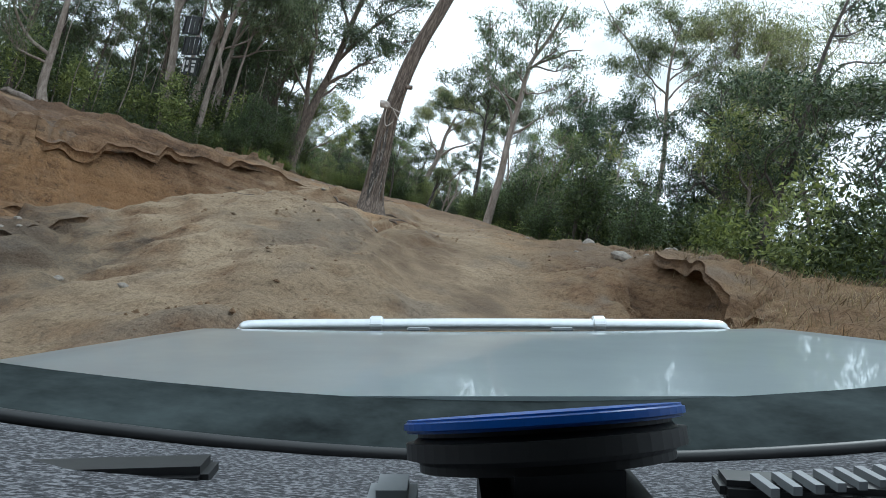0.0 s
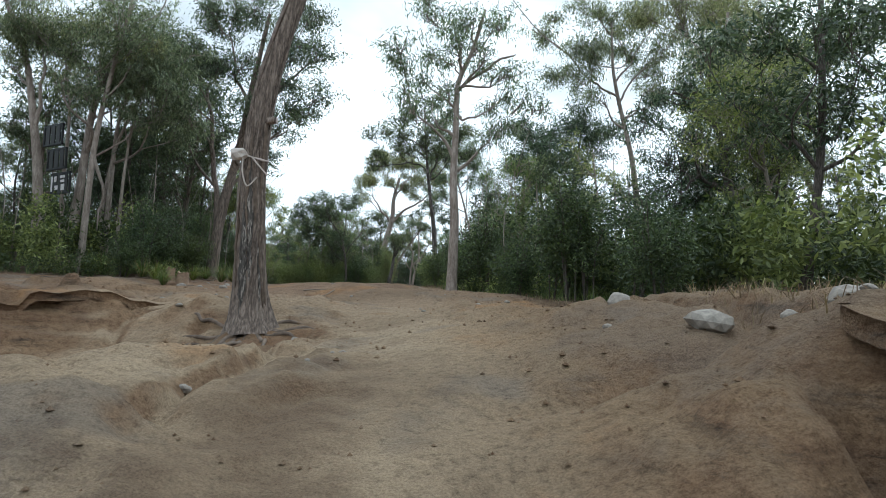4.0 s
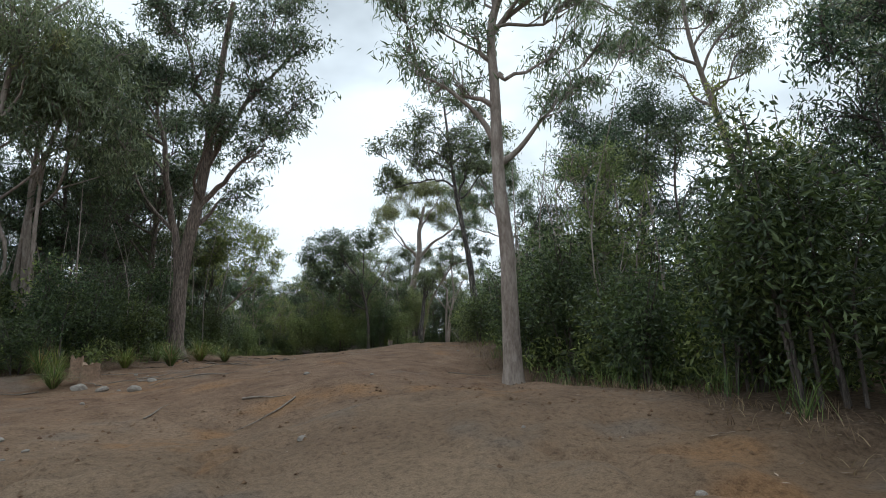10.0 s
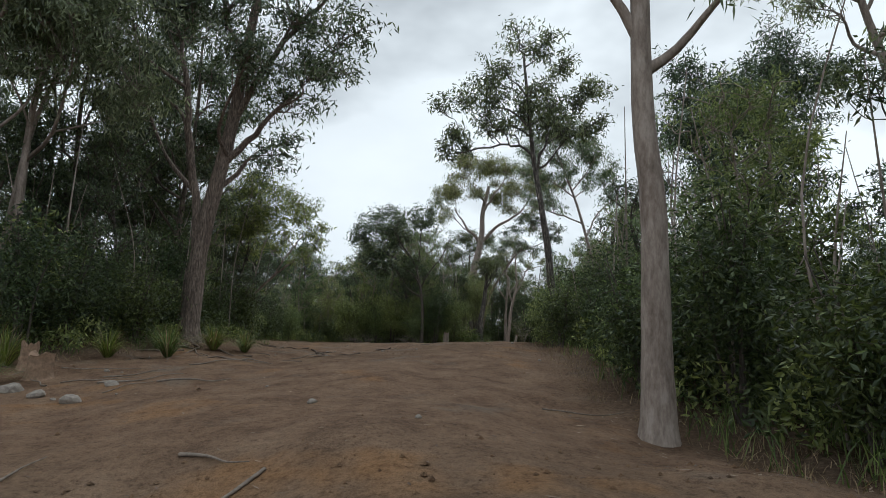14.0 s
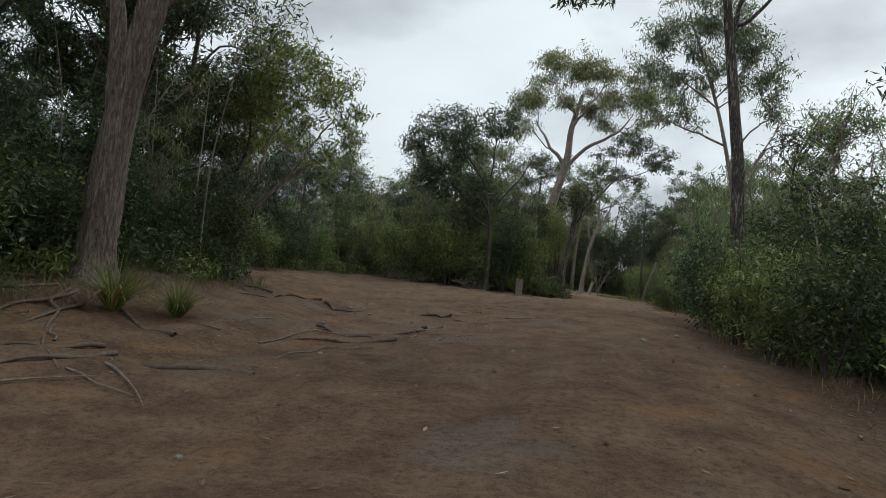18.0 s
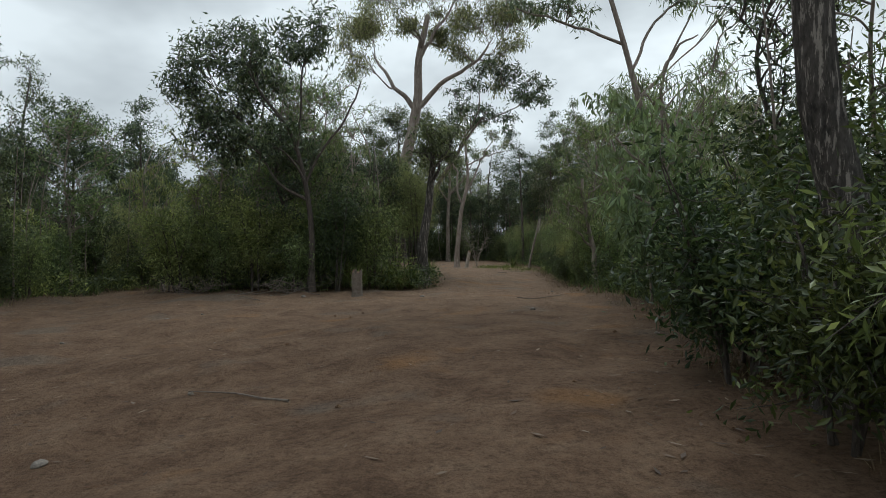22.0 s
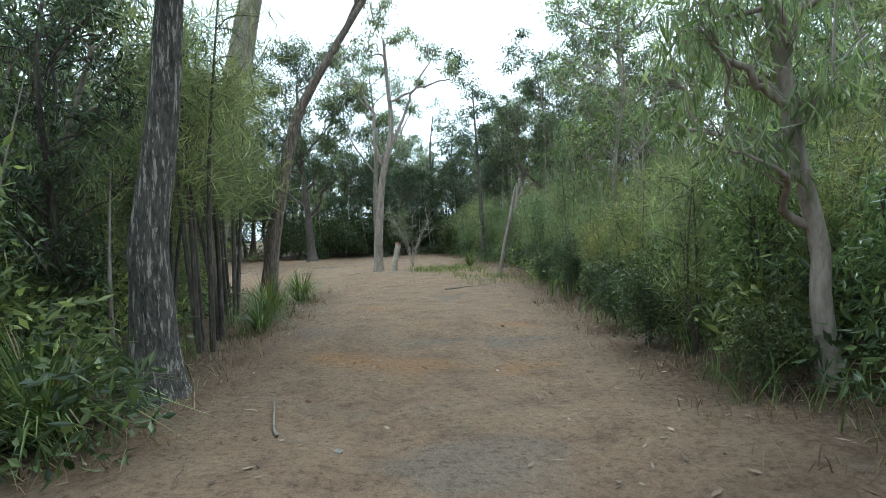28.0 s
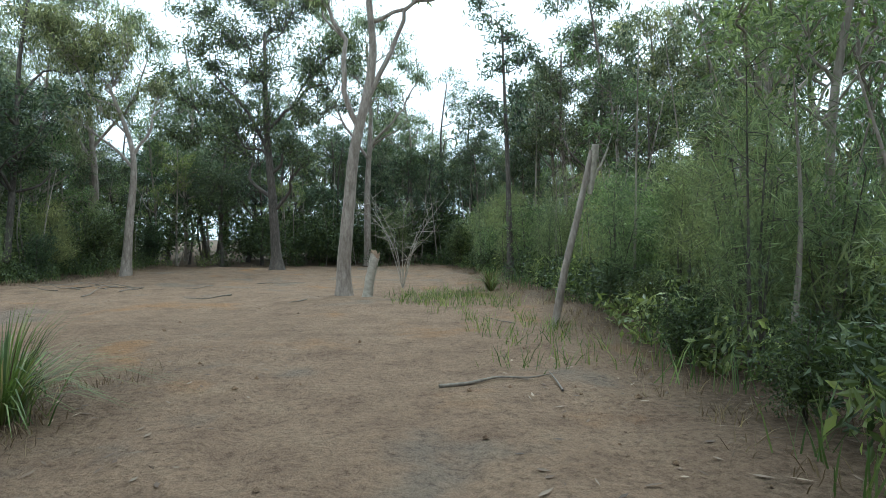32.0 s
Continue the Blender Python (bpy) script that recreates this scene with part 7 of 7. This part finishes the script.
def dead_bush(label, x, y, height, spread, seed, wood_kind):
    """A bare, bleached tangle of dead branches."""
    rng = np.random.default_rng(seed)
    ob = tagged(new("dead_bush"), label, "dead bush")
    ob.location = (x, y, ground_at(x, y) - 0.05)
    for _ in range(9):
        a, out = rng.uniform(0, 2 * np.pi), rng.uniform(0.4, 1.0) * spread
        tip = np.array((np.cos(a) * out, np.sin(a) * out, height * rng.uniform(0.5, 1.0)))
        c = spline([(0, 0, 0), tip * (0.3, 0.3, 0.5) + rng.normal(0, 0.08, 3), tip], 5)
        child("branch", mesh_of("branch", *tube(c, np.linspace(0.013, 0.005, len(c)), 6), wood_kind, True), ob)
        wood = []
        for _ in range(7):
            k = c[rng.integers(4, len(c))]
            e = k + rng.normal(0, 0.3, 3) * (1, 1, 0.7) + (0, 0, 0.15)
            t = limb_path(k, e, rng, 0.05, 3)
            wood.append(tube(t, np.linspace(0.009, 0.003, len(t)), 4))
        tagged(child("twigwork", mesh_of("twigwork", *joined(wood), wood_kind, True), ob), kind="stuff")


dead_bush("bleached dead bush with bare tangled branches beside the gum", -0.3, 84.5, 3.4, 1.7, 61, PALE_WOOD)
dead_bush("low heap of dry dead branches before the bushes", -7.4, 58.7, 0.45, 1.5, 62, STICK)
dead_bush("low heap of dry dead branches at the edge of the dirt", -10.6, 58.6, 0.4, 1.3, 63, STICK)


# the sapling whose broad hanging leaves brush past the track
gum("sapling with broad drooping pale-green leaves beside the track", "broad", 0.04,
    [(1.7, 48.8, 4.9), (1.6, 48.8, 6.0), (1.45, 48.8, 7.2), (1.4, 48.8, 8.4)],
    [[(1.55, 48.8, 6.4), (1.1, 48.6, 6.9), (0.7, 48.5, 7.0)], [(1.45, 48.8, 7.2), (1.0, 48.9, 7.8), (0.7, 49.0, 8.0)]],
    [(1.1, 48.4, 6.5, 0.4), (0.75, 48.6, 6.7, 0.35), (0.85, 48.5, 6.4, 0.3), (1.0, 49.0, 7.2, 0.4), (1.5, 48.6, 7.2, 0.45), (1.8, 49.3, 6.7, 0.5), (1.5, 49.2, 8.3, 0.5), (1.9, 49.0, 7.8, 0.5)])
gum("leafy sapling with broad hanging leaves in the bushes", "broad", 0.03,
    [(2.6, 53.0, 4.9), (2.5, 53.0, 6.5), (2.3, 53.0, 8.2), (2.2, 53.0, 9.4)],
    [[(2.4, 53.0, 7.2), (1.9, 52.8, 7.9), (1.6, 52.7, 8.6)]],
    [(1.6, 52.7, 8.4, 0.5), (2.1, 52.6, 7.4, 0.5), (2.0, 53.2, 9.2, 0.5), (2.8, 53.4, 8.6, 0.5), (2.6, 52.4, 6.6, 0.5), (1.5, 53.2, 9.6, 0.45)])
